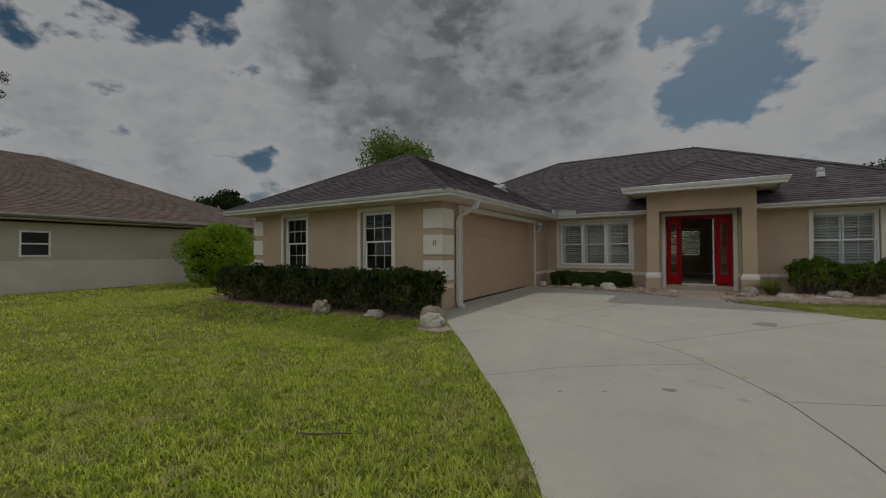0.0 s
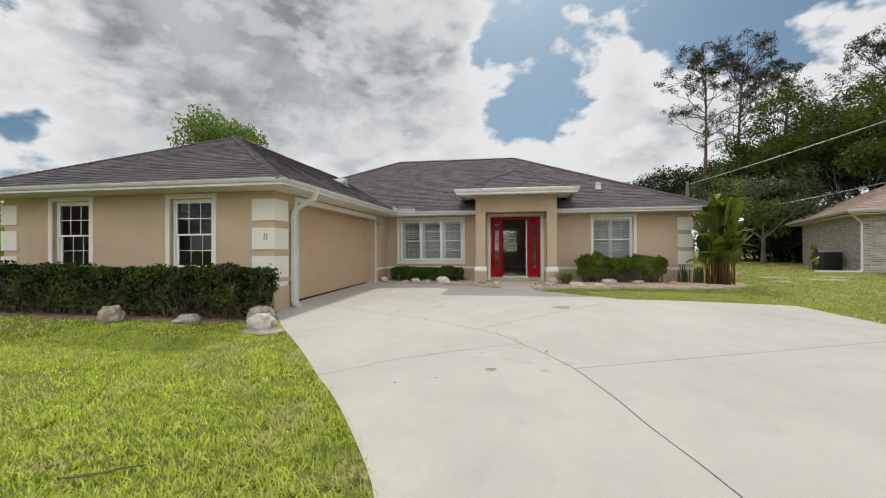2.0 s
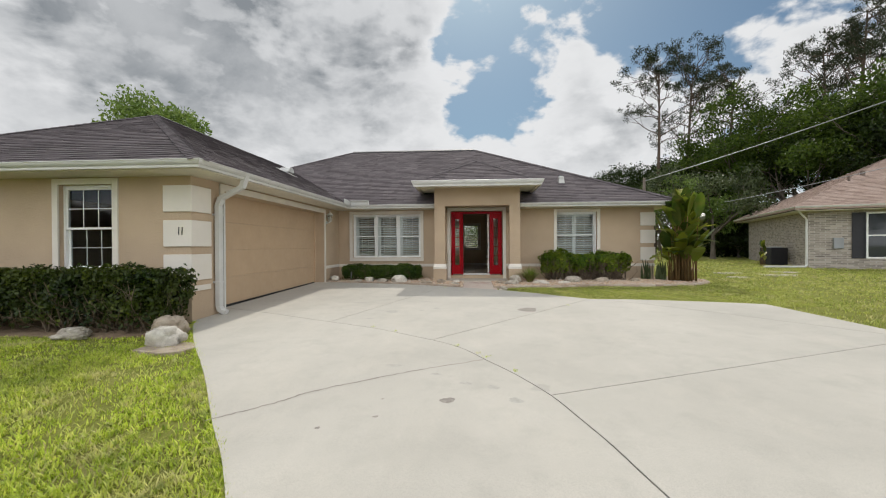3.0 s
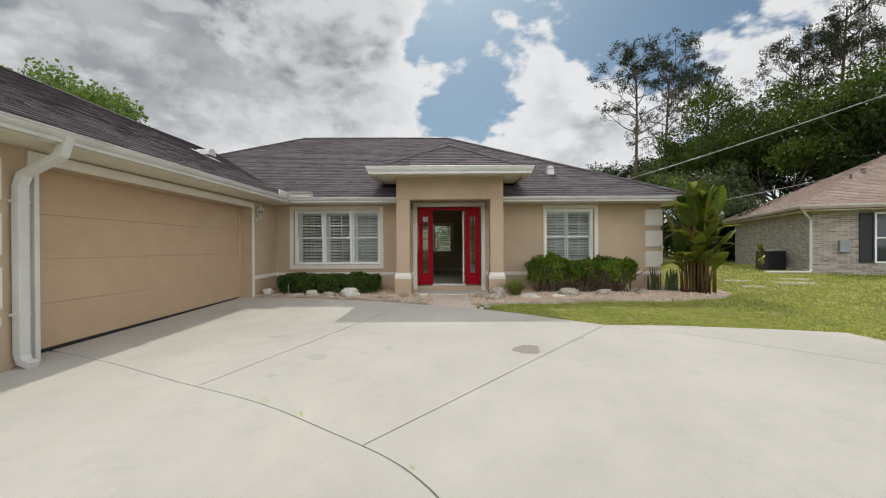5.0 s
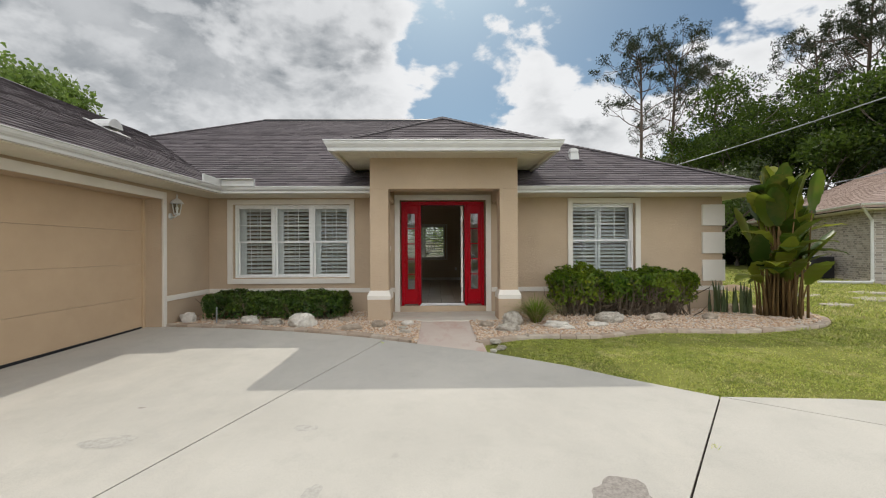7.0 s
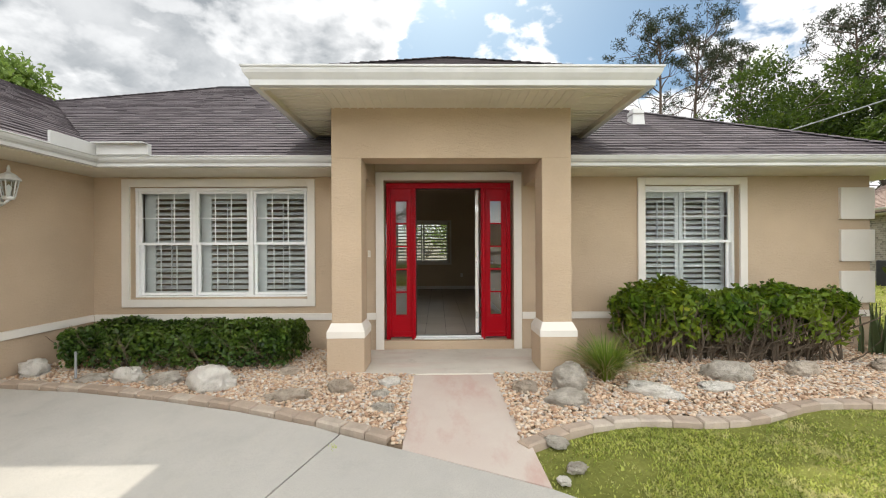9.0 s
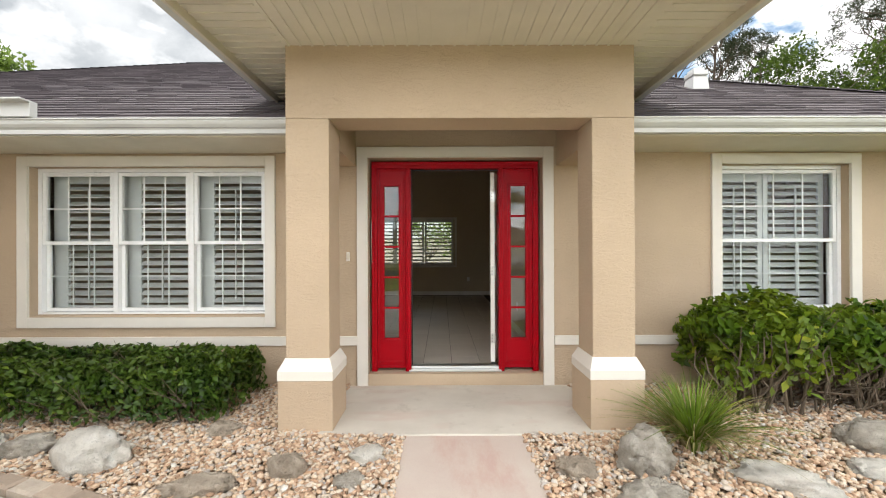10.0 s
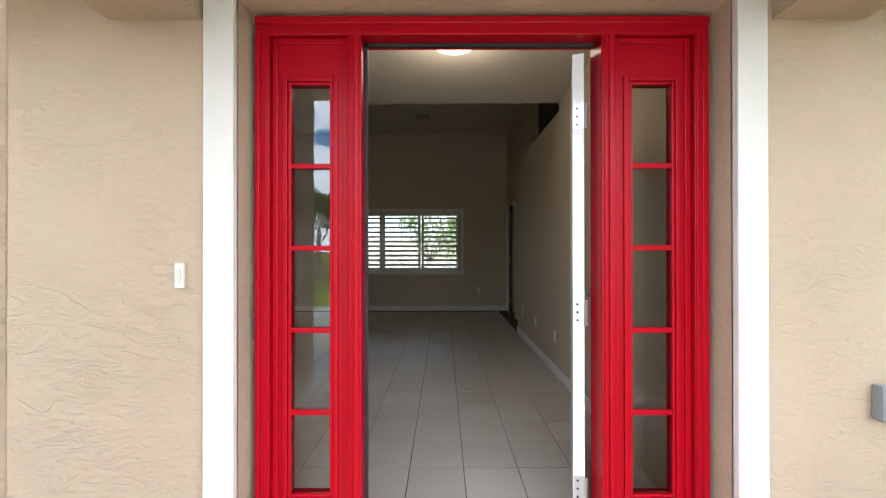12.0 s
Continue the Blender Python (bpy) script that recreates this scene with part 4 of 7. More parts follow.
def eaves(path, z, soffit_in, name_label, tall=1.0, drop=0.11):
    """Gutter, fascia board behind it and a soffit that lies drop below the gutter's rim."""
    g = thing("gutter", "white aluminium gutter under the " + name_label, "gutter", (*path[0][:2], z), kind="structure")
    part("channel", MB().sweep([(o + 0.045, h * tall + z) for o, h in GUTTER], path), ALU, g)
    low = -0.108 * tall
    part("fascia", MB().sweep([(o + 0.045, h + z) for o, h in ((-0.127, 0.0), (-0.127, low), (-0.15, low), (-0.15, 0.0))], path), SOFFIT, g, "cream fascia board")
    mb = MB().sweep([(-0.102, z - drop), (-soffit_in, z - drop), (-soffit_in, z - drop + 0.015), (-0.102, z - drop + 0.015)], path)
    part("soffit", mb, SOFFIT, g, "cream vinyl soffit")
    return g


WING_DIP = -0.055
eaves([(-11.95, 12.0, 0), (-11.95, 5.07, WING_DIP), (-4.085, 5.07, WING_DIP), (-4.085, 12.335, 0), (-1.30, 12.335, 0)], EAVE, 0.74, "garage wing eave")
eaves([(1.355, 12.335), (6.355, 12.335), (6.355, 20.2)], EAVE, 0.74, "house eave")
pg = eaves([(PX0, PSY), (PX0, PY), (PX1, PY), (PX1, PSY)], P_E, 0.82, "portico eave", 1.45, 0.095)
mb = MB()
RIB = P_E - 0.095
for i in range(19):
    y = 11.44 + i * 0.09
    if y < 13.2:
        mb.box(PX0 + 0.1, -1.3, y, y + 0.016, RIB - 0.008, RIB + 0.001)
        mb.box(1.355, PX1 - 0.1, y, y + 0.016, RIB - 0.008, RIB + 0.001)
for i in range(29):
    x = -1.28 + i * 0.09
    mb.box(x, x + 0.016, PY + 0.12, 12.05, RIB - 0.008, RIB + 0.001)
part("soffit_ribs", mb, SOFFIT, pg, "raised ribs of the soffit panels")


def valley_guard():
    mb = MB()
    mb.box(-4.10, -4.07, 11.75, 12.335, 2.74, 2.87)
    mb.box(-4.05, -3.46, 12.27, 12.335, 2.74, 2.87)
    mb.box(-4.05, -3.46, 12.19, 12.27, 2.855, 2.87)
    solo("splash_guard", mb, ALU, "white metal splash guard on the gutter corner", "splash guard", bevel=0.004)


valley_guard()


def downspout():
    t = thing("downspout", "white painted gutter downspout beside the garage door", "downspout", (WX + 0.12, 6.33, 0.19))
    def rect(points, sx, sy, nm):
        mb = MB()
        n0 = 0
        for (x, y, z), (tx, tz) in points:
            for ux, uy in ((-1, -1), (1, -1), (1, 1), (-1, 1)):
                mb.v.append((x + ux * sx / 2 * tz, y + uy * sy / 2, z + ux * sx / 2 * tx))
        k = len(points)
        for i in range(k - 1):
            for j in range(4):
                mb.f.append((4 * i + j, 4 * i + (j + 1) % 4, 4 * i + 4 + (j + 1) % 4, 4 * i + 4 + j))
        mb.f += [(3, 2, 1, 0), tuple(4 * (k - 1) + j for j in range(4))]
        part(nm, mb, ALU, t, bevel=0.008)
    x0 = WX + 0.075
    rect([((x0, 6.33, 0.34), (0, 1)), ((x0, 6.33, 2.12), (0, 1))], 0.085, 0.11, "pipe")
    rect([((x0, 6.33, 2.12), (0, 1)), ((x0 + 0.05, 6.33, 2.25), (-0.5, 0.85)), ((-4.17, 6.33, 2.45), (-0.5, 0.85)), ((-4.10, 6.33, 2.66), (0, 1))], 0.085, 0.11, "elbow")
    rect([((x0, 6.33, 0.34), (0, 1)), ((x0 + 0.03, 6.33, 0.26), (0.5, 0.85)), ((x0 + 0.14, 6.33, 0.22), (0.95, 0.3))], 0.085, 0.11, "outlet")
    rect([((x0 - 0.02, 6.50, 0.25), (0, 1)), ((x0 - 0.02, 6.50, 2.3), (0, 1))], 0.05, 0.05, "side_pipe")
    for z in (0.75, 1.95):
        part("strap", MB().box(WX, x0 + 0.05, 6.265, 6.395, z, z + 0.03), ALU, t)


downspout()


def box_vent(x, y, z):
    """A square metal hood on a flared curb."""
    t = thing("roof_vent", "white square metal roof vent with hooded cap", "roof vent", (x, y, z))
    a, b = 0.105, 0.085
    v = [(x + sx * a, y + sy * a, z + (-0.12 if sy < 0 else 0.0)) for sx, sy in ((-1, -1), (1, -1), (1, 1), (-1, 1))] + [(x + sx * b, y + sy * b, z + 0.13) for sx, sy in ((-1, -1), (1, -1), (1, 1), (-1, 1))]
    part("curb", MB().add(v, [(3, 2, 1, 0), (4, 5, 6, 7)] + [(i, (i + 1) % 4, 4 + (i + 1) % 4, 4 + i) for i in range(4)]), ALU, t, bevel=0.006)
    part("cap", MB().box(x - 0.10, x + 0.08, y - 0.11, y + 0.09, z + 0.13, z + 0.19).box(x - 0.08, x + 0.05, y - 0.08, y + 0.06, z + 0.19, z + 0.225), ALU, t, bevel=0.012)
    part("flange", MB().rotated_box(Matrix.Translation((x, y, z + 0.012)) @ pose(0, 0, 0, math.degrees(math.atan(SLOPE)), 0, 0), 0.34, 0.36, 0.012), CAP, t)


box_vent(3.0, 13.9, EAVE + SLOPE * (13.9 - 12.335) + 0.02)


def hood_vent(x, y, z):
    """A half-round goose-neck hood on the wing roof."""
    t = thing("roof_hood_vent", "white half-round metal roof hood vent", "roof vent", (x, y, z))
    mb = MB()
    prof = [(0.17 * math.cos(a), 0.17 * math.sin(a)) for a in np.linspace(0, math.pi, 12)]
    v = [(x + dx, y + a, z + b - 0.02) for dx in (-0.2, 0.16) for a, b in prof]
    f = [(i, i + 1, 12 + i + 1, 12 + i) for i in range(11)] + [tuple(range(12)), tuple(reversed(range(12, 24)))]
    mb.add(v, f)
    part("hood", mb, ALU, t, bevel=0.006)
    part("flange", MB().rotated_box(Matrix.Translation((x, y, z - 0.015)) @ pose(0, 0, 0, 0, math.degrees(math.atan(WSLOPE)), 0), 0.55, 0.5, 0.012), ALU, t)


hood_vent(-6.25, 12.45, EAVE + WSLOPE * (6.25 - 4.04) + 0.06)

# ---- windows, shutters ----


def sash(win, name, x0, x1, z0, z1, y, cols, rows, bar=0.035, back=0.0):
    mb = MB()
    mb.box(x0, x0 + bar, y, y + 0.035, z0, z1)
    mb.box(x1 - bar, x1, y, y + 0.035, z0, z1)
    mb.box(x0 + bar, x1 - bar, y, y + 0.035, z0, z0 + bar)
    mb.box(x0 + bar, x1 - bar, y, y + 0.035, z1 - bar, z1)
    s = part(name, mb, VINYL, win, bevel=0.003)
    mb = MB()
    gx, gz = x1 - x0 - 2 * bar, z1 - z0 - 2 * bar
    for i in range(1, cols):
        cx = x0 + bar + gx * i / cols
        mb.box(cx - 0.007, cx + 0.007, y + 0.012 + back, y + 0.017 + back, z0 + bar, z1 - bar)
    for j in range(1, rows):
        cz = z0 + bar + gz * j / rows
        mb.box(x0 + bar, x1 - bar, y + 0.0115 + back, y + 0.0175 + back, cz - 0.007, cz + 0.007)
    ob = new("muntins", mesh_of("muntins", mb, VINYL))
    put_under(ob, s)
    ob = new("pane", pane_mesh("pane", x0 + bar - 0.004, x1 - bar + 0.004, y + 0.020, z0 + bar - 0.004, z1 - bar + 0.004))
    ob.visible_shadow = False
    put_under(ob, s)


def window(name, hole, y_face, units, label, rail=0.495, cols=3):
    x0, x1, z0, z1 = hole
    y = y_face + 0.075
    w = thing(name, label, "window", ((x0 + x1) / 2, y, z0), kind="structure")
    mb = MB()
    fr, mul = 0.04, 0.045
    mb.box(x0, x0 + fr, y, y + 0.09, z0, z1)
    mb.box(x1 - fr, x1, y, y + 0.09, z0, z1)
    mb.box(x0 + fr, x1 - fr, y, y + 0.09, z1 - fr, z1)
    mb.box(x0 + fr, x1 - fr, y, y + 0.09, z0, z0 + fr)
    wide = (x1 - x0 - 2 * fr - (units - 1) * mul) / units
    for i in range(1, units):
        cx = x0 + fr + i * wide + (i - 1) * mul
        mb.box(cx, cx + mul, y, y + 0.09, z0 + fr, z1 - fr)
    part("window_frame", mb, VINYL, w, bevel=0.004)
    part("window_sill", MB().box(x0, x1, y_face + 0.004, y, z0, z0 + 0.02), STUCCO, w)
    zr = z0 + fr + (z1 - z0 - 2 * fr) * rail
    spans = []
    for i in range(units):
        a = x0 + fr + i * (wide + mul)
        sash(w, "lower_sash", a + 0.004, a + wide - 0.004, z0 + fr + 0.004, zr + 0.018, y + 0.045, cols, 2, back=0.013)
        sash(w, "upper_sash", a + 0.004, a + wide - 0.004, zr - 0.018, z1 - fr - 0.004, y + 0.005, cols, 2)
        spans.append((a, a + wide))
    return spans


def shutter_panel(x0, x1, z0, z1, y, tilt=30, pitch=0.074, group="plantation shutters", left=0.05):
    t = thing("plantation_shutter", "white wooden plantation shutter with open louvres", "shutter", ((x0 + x1) / 2, y, z0), group)
    st = 0.05
    mb = MB()
    mb.box(x0, x0 + left, y, y + 0.03, z0, z1)
    mb.box(x1 - st, x1, y, y + 0.03, z0, z1)
    mb.box(x0 + left, x1 - st, y, y + 0.03, z0, z0 + 0.09)
    mb.box(x0 + left, x1 - st, y, y + 0.03, z1 - 0.09, z1)
    part("shutter_frame", mb, SHUTTER_WHITE, t, bevel=0.003)
    n = int((z1 - z0 - 0.2) / pitch)
    step = (z1 - z0 - 0.2) / n
    me = mesh_of("louvre", MB().rotated_box(pose(0, 0, 0, tilt, 0, 0), x1 - x0 - st - left, 0.078, 0.011), SHUTTER_WHITE)
    for i in range(n):
        ob = new("louvre", me)
        ob.parent = t
        ob.location = ((left - st) / 2, 0.015, 0.1 + step * (i + 0.5))
    part("tilt_rod", MB().box((x0 + x1) / 2 - 0.006, (x0 + x1) / 2 + 0.006, y - 0.035, y - 0.023, z0 + 0.15, z1 - 0.15), SHUTTER_WHITE, t)


for a, b in window("window_1", LW, WY, 3, "white triple sash window with grids"):
    shutter_panel(a - 0.03, b + 0.03, LW[2] - 0.0, LW[3] - 0.04, WY + 0.235, left=0.15)
spans = window("window_2", RW, WY, 1, "white sash window with grids", cols=4)
mid = (RW[0] + RW[1]) / 2
shutter_panel(RW[0] + 0.03, mid - 0.005, RW[2] + 0.05, RW[3] - 0.05, WY + 0.235)
shutter_panel(mid + 0.005, RW[1] - 0.03, RW[2] + 0.05, RW[3] - 0.05, WY + 0.235)
window("window_3", W1, 5.73, 1, "white sash window with dark room behind")
window("window_4", W2, 5.73, 1, "white sash window with dark room behind")
# inner surfaces behind the front windows
solo("window_return", MB().box(LW[0] - 0.02, LW[0], WY + 0.2, WY + 0.3, LW[2], LW[3]), INNER_CEIL, "white window side board", "trim", kind="structure")

# ---- garage door ----
garage = thing("garage_door", "tan closed sectional garage door with smooth panels", "garage door", (WX - 0.31, 9.1, 0.2))
zs = [0.235, 0.79, 1.335, 1.88, 2.425]
for z0, z1 in zip(zs, zs[1:]):
    sec = part("panel", MB().box(WX - 0.345, WX - 0.302, 6.585, 11.615, z0 + 0.0015, z1 - 0.0015), GARAGE, garage, bevel=0.003)
part("bottom_seal", MB().prism(ccw([(WX - 0.34, 6.585), (WX - 0.296, 6.585), (WX - 0.296, 11.6), (WX - 0.34, 11.6)]), lambda x, y: ground_z(y) - 0.02, lambda x, y: max(0.24, ground_z(y) + 0.045)), BLACK, garage, "black rubber bottom seal")
part("stop_moulding", MB().box(WX - 0.301, WX - 0.275, 11.565, 11.62, 0.25, 2.42), GARAGE, garage)

# ---- wall lantern by the garage ----


def wall_lantern(x, y, z):
    t = thing("wall_lantern", "white metal wall lantern with glass panes", "lamp", (x, y, z))
    part("backplate", MB().lathe((x, y, z - 0.12), [(0.0, 0.0), (0.055, 0.0), (0.055, 0.012), (0.03, 0.025), (0.0, 0.028)], 16, "x"), ALU, t, smooth=True)
    part("arm", MB().tube([(x + 0.01, y, z - 0.12), (x + 0.07, y, z - 0.14), (x + 0.115, y, z - 0.10)], [0.014, 0.012, 0.016], 8), ALU, t, smooth=True)
    cx = x + 0.115
    part("base", MB().lathe((cx, y, z - 0.1), [(0.0, 0.0), (0.04, 0.0), (0.055, 0.02), (0.05, 0.035), (0.0, 0.035)], 6), ALU, t)
    part("pane", MB().lathe((cx, y, z - 0.065), [(0.048, 0.0), (0.078, 0.17)], 6), GLASS, t, "clear glass panes")
    mb = MB()
    for k in range(6):
        a = 2 * math.pi * k / 6
        mb.tube([(cx + 0.05 * math.cos(a), y + 0.05 * math.sin(a), z - 0.066), (cx + 0.08 * math.cos(a), y + 0.08 * math.sin(a), z + 0.106)], 0.006, 5)
    part("ribs", mb, ALU, t)
    part("roof", MB().lathe((cx, y, z + 0.1), [(0.1, 0.0), (0.1, 0.012), (0.06, 0.06), (0.02, 0.085), (0.012, 0.11), (0.016, 0.12), (0.004, 0.16)], 12), ALU, t)
    part("bulb", MB().lathe((cx, y, z - 0.06), [(0.015, 0), (0.018, 0.05), (0.028, 0.08), (0.0, 0.12)], 10), VINYL, t, smooth=True)


wall_lantern(WX, 11.83, 2.27)

# ---- entrance door unit ----
entry = thing("door_1", "red front door frame with glazed side lights", "door", (0.02, 13.1, 0.41), kind="structure")
FX0, FX1, FZ0, FZ1 = -0.828, 0.866, 0.41, 2.54
OX0, OX1, OZ1 = -0.43, 0.465, 2.472
FY = WY + 0.085


def bars(mb, x0, x1, z0, z1, w, y0, y1, foot=True):
    mb.box(x0, x0 + w, y0, y1, z0, z1)
    mb.box(x1 - w, x1, y0, y1, z0, z1)
    mb.box(x0 + w, x1 - w, y0, y1, z1 - w, z1)
    if foot:
        mb.box(x0 + w, x1 - w, y0, y1, z0, z0 + w)
    return mb


part("head_jamb", MB().box(FX0, FX1, FY, FY + 0.12, OZ1, FZ1).box(FX0 + 0.001, FX1 - 0.001, FY - 0.008, FY + 0.01, FZ1 - 0.03, FZ1 - 0.001), RED, entry, bevel=0.006)
for x0, x1 in ((FX0, FX0 + 0.055), (FX1 - 0.055, FX1)):
    part("side_jamb", MB().box(x0, x1, FY, FY + 0.12, FZ0, OZ1).box(x0 + 0.004, x0 + 0.02, FY - 0.006, FY + 0.01, FZ0 + 0.001, OZ1 + 0.005).box(x0 + 0.028, x1 - 0.008, FY - 0.004, FY + 0.01, FZ0 + 0.001, OZ1 + 0.005), RED, entry, bevel=0.004)
for x0, x1 in ((OX0 - 0.055, OX0), (OX1, OX1 + 0.055)):
    mb = MB().box(x0, x1, FY, FY + 0.12, FZ0, OZ1)
    mb.box(x0 + 0.008, x0 + 0.02, FY - 0.006, FY + 0.01, FZ0 + 0.001, OZ1 + 0.005)
    mb.box(x0 + 0.026, x1 - 0.008, FY - 0.009, FY + 0.01, FZ0 + 0.001, OZ1 + 0.005)
    part("mullion_post", mb, RED, entry, bevel=0.006)
for x0, x1 in ((FX0 + 0.055, OX0 - 0.055), (OX1 + 0.055, FX1 - 0.055)):
    gx0, gx1, gz0, gz1 = x0 + 0.066, x1 - 0.066, 0.74, 2.30
    mb = MB()
    mb.box(x0, gx0, FY + 0.03, FY + 0.075, FZ0 + 0.03, OZ1)
    mb.box(gx1, x1, FY + 0.03, FY + 0.075, FZ0 + 0.03, OZ1)
    mb.box(gx0, gx1, FY + 0.03, FY + 0.075, FZ0 + 0.03, gz0)
    mb.box(gx0, gx1, FY + 0.03, FY + 0.075, gz1, OZ1)
    sl = part("side_light", mb, RED, entry)
    mb = MB()
    bars(mb, gx0 - 0.028, gx1 + 0.028, gz0 - 0.028, gz1 + 0.028, 0.02, FY + 0.020, FY + 0.036)
    bars(mb, gx0 - 0.007, gx1 + 0.007, gz0 - 0.007, gz1 + 0.007, 0.012, FY + 0.024, FY + 0.039)
    bars(mb, x0 + 0.001, x1 - 0.001, FZ0 + 0.031, OZ1 - 0.001, 0.022, FY + 0.022, FY + 0.035)
    mb.box(x0 + 0.03, x1 - 0.03, FY + 0.02, FY + 0.034, FZ0 + 0.08, FZ0 + 0.1)
    ob = new("moulding", mesh_of("moulding", mb, RED, bevel=0.004))
    put_under(ob, sl)
    mb = MB()
    step = (gz1 - gz0) / 5
    for i in range(1, 5):
        mb.box(gx0, gx1, FY + 0.028, FY + 0.044, gz0 + step * i - 0.01, gz0 + step * i + 0.01)
    ob = new("glazing_bars", mesh_of("glazing_bars", mb, RED, bevel=0.003))
    put_under(ob, sl)
    for i in range(5):
        ob = new("pane", pane_mesh("pane", gx0 - 0.004, gx1 + 0.004, FY + 0.048, gz0 + step * i + 0.001, gz0 + step * (i + 1) - 0.001, glass=GLASS_SIDE))
        ob.visible_shadow = False
        put_under(ob, sl)
part("threshold", MB().box(OX0 - 0.02, OX1 + 0.02, FY - 0.03, FY + 0.16, 0.41, 0.43).box(OX0, OX1, FY + 0.03, FY + 0.13, 0.43, 0.455), STEEL, entry, "brushed aluminium threshold", bevel=0.004)
part("sill_block", MB().box(-0.85, 0.89, WY + 0.002, FY + 0.02, 0.30, 0.409), STUCCO, entry)
part("weather_strip", MB().box(OX0 + 0.001, OX0 + 0.012, FY + 0.06, FY + 0.075, 0.455, OZ1 - 0.001).box(OX0, OX1, FY + 0.06, FY + 0.075, OZ1 - 0.013, OZ1 - 0.001), BLACK, entry)

leaf = thing("door_leaf", "white front door standing wide open inwards", "door", (OX1 - 0.03, FY + 0.10, 0.46))
DX0, DX1, DY0, DY1 = OX1 - 0.075, OX1 - 0.03, FY + 0.10, FY + 1.0
part("slab", MB().box(DX0, DX1, DY0, DY1, 0.475, OZ1 - 0.02), WHITE, leaf, bevel=0.003)
part("bottom_sweep", MB().box(DX0 + 0.004, DX1 - 0.004, DY0, DY1, 0.458, 0.475), BLACK, leaf)
for z in (0.72, 1.42, 2.2):
    mb = MB().box(DX0 + 0.004, DX1 - 0.002, DY0 - 0.0035, DY0, z - 0.05, z + 0.05)
    mb.tube([(DX1 + 0.006, DY0 - 0.004, z - 0.05), (DX1 + 0.006, DY0 - 0.004, z + 0.05)], 0.007, 8)
    hg = part("hinge", mb, STEEL, leaf, "steel butt hinge")
    for dz in (-0.032, 0.0, 0.032):
        mb = MB().lathe((DX0 + 0.018, DY0 - 0.0035, z + dz), [(0.005, 0), (0.004, -0.002), (0, -0.002)], 8, "y")
        ob = new("screw", mesh_of("screw", mb, DARK_METAL))
        put_under(ob, hg)
part("door_knob", MB().lathe((DX1, DY1 - 0.07, 1.42), [(0.03, 0.0), (0.03, 0.008), (0.012, 0.02), (0.012, 0.035), (0.028, 0.05), (0.024, 0.07), (0, 0.075)], 14, "x"), STEEL, leaf, "brushed steel knob", smooth=True)

leaf.rotation_euler = (0, 0, radians(-17))

# door bell, outlet box
bell = thing("doorbell_button", "cream plastic doorbell button on stucco wall", "doorbell", (-1.045, WY, 1.58))
part("plate", MB().box(-1.062, -1.028, WY - 0.016, WY, 1.535, 1.625), STUCCO_CREAM, bell, bevel=0.006)
part("button", MB().box(-1.053, -1.037, WY - 0.021, WY - 0.014, 1.555, 1.605), SOFFIT, bell, bevel=0.003)
GREY_PLASTIC = mat_paint("grey_plastic", (0.28, 0.29, 0.30), 0.4)
outlet = thing("outdoor_outlet", "grey weatherproof outlet cover on stucco wall", "outlet", (1.41, WY, 1.14))
part("box", MB().box(1.372, 1.448, WY - 0.04, WY, 1.08, 1.2), GREY_PLASTIC, outlet, bevel=0.006)
for z in (1.115, 1.165):
    part("lid", MB().box(1.384, 1.436, WY - 0.052, WY - 0.04, z - 0.018, z + 0.018), GREY_PLASTIC, outlet, bevel=0.004)

# ---- the room behind the door ----
FLOOR = 0.42
RX = 1.0
solo("wall_room_right", MB().box(RX, RX + 0.12, 13.2, 17.7, 0.3, 3.02).box(RX, RX + 0.12, 13.2, 15.5, 3.02, 3.2), INNER_WALL, "beige painted room wall with a ledge on top", "wall", kind="structure")
solo("wall_room_right_end", wall_cells(MB(), False, 1.2, 1.32, 17.7, 20.0, 0.3, 4.2, [(19.0, 19.85, 0.3, 2.5)]), INNER_WALL, "beige painted room wall with a doorway", "wall", kind="structure")
solo("wall_room_upper", MB().box(2.1, 2.2, 15.56, 20.0, 2.9, 4.2).box(1.12, 2.1, 15.5, 17.7, 2.9, 3.0), INNER_WALL, "beige painted upper wall above a plant ledge", "wall", kind="structure")
solo("wall_room_back", wall_cells(MB(), True, 19.95, 20.0, -4.69, 1.2, 0.3, 4.2, [(-2.2, 0.17, 1.26, 2.44)]), INNER_WALL, "beige painted far wall with a wide window", "wall", kind="structure")
solo("wall_room_left", MB().box(-4.79, -4.69, 13.2, 15.5, 0.3, 3.1).box(-4.79, -4.69, 15.5, 20.0, 0.3, 4.2), INNER_WALL, "beige painted room wall", "wall", kind="structure")
solo("wall_room_front", wall_cells(MB(), True, 13.2, 13.25, -4.69, RX, 0.3, 3.12, [(LW[0], LW[1] + 0.06, LW[2], LW[3]), (-0.9, 0.94, 0.3, 2.6)]), INNER_WALL, "beige painted inner face of the front wall", "wall", kind="structure")
solo("wall_bedroom", MB().box(RX + 0.12, 5.55, 15.6, 15.7, 0.3, 2.9), INNER_WALL, "beige painted bedroom wall", "wall", kind="structure")
solo("ceiling_foyer", MB().box(-4.69, RX + 0.12, 13.2, 15.5, 3.12, 3.16), INNER_CEIL, "white flat foyer ceiling", "ceiling", kind="structure")
solo("ceiling_room", MB().box(-4.69, 2.2, 15.5, 20.0, 4.1, 4.16).box(-4.69, 2.2, 15.5, 15.56, 3.12, 4.1), INNER_CEIL, "white raised room ceiling", "ceiling", kind="structure")
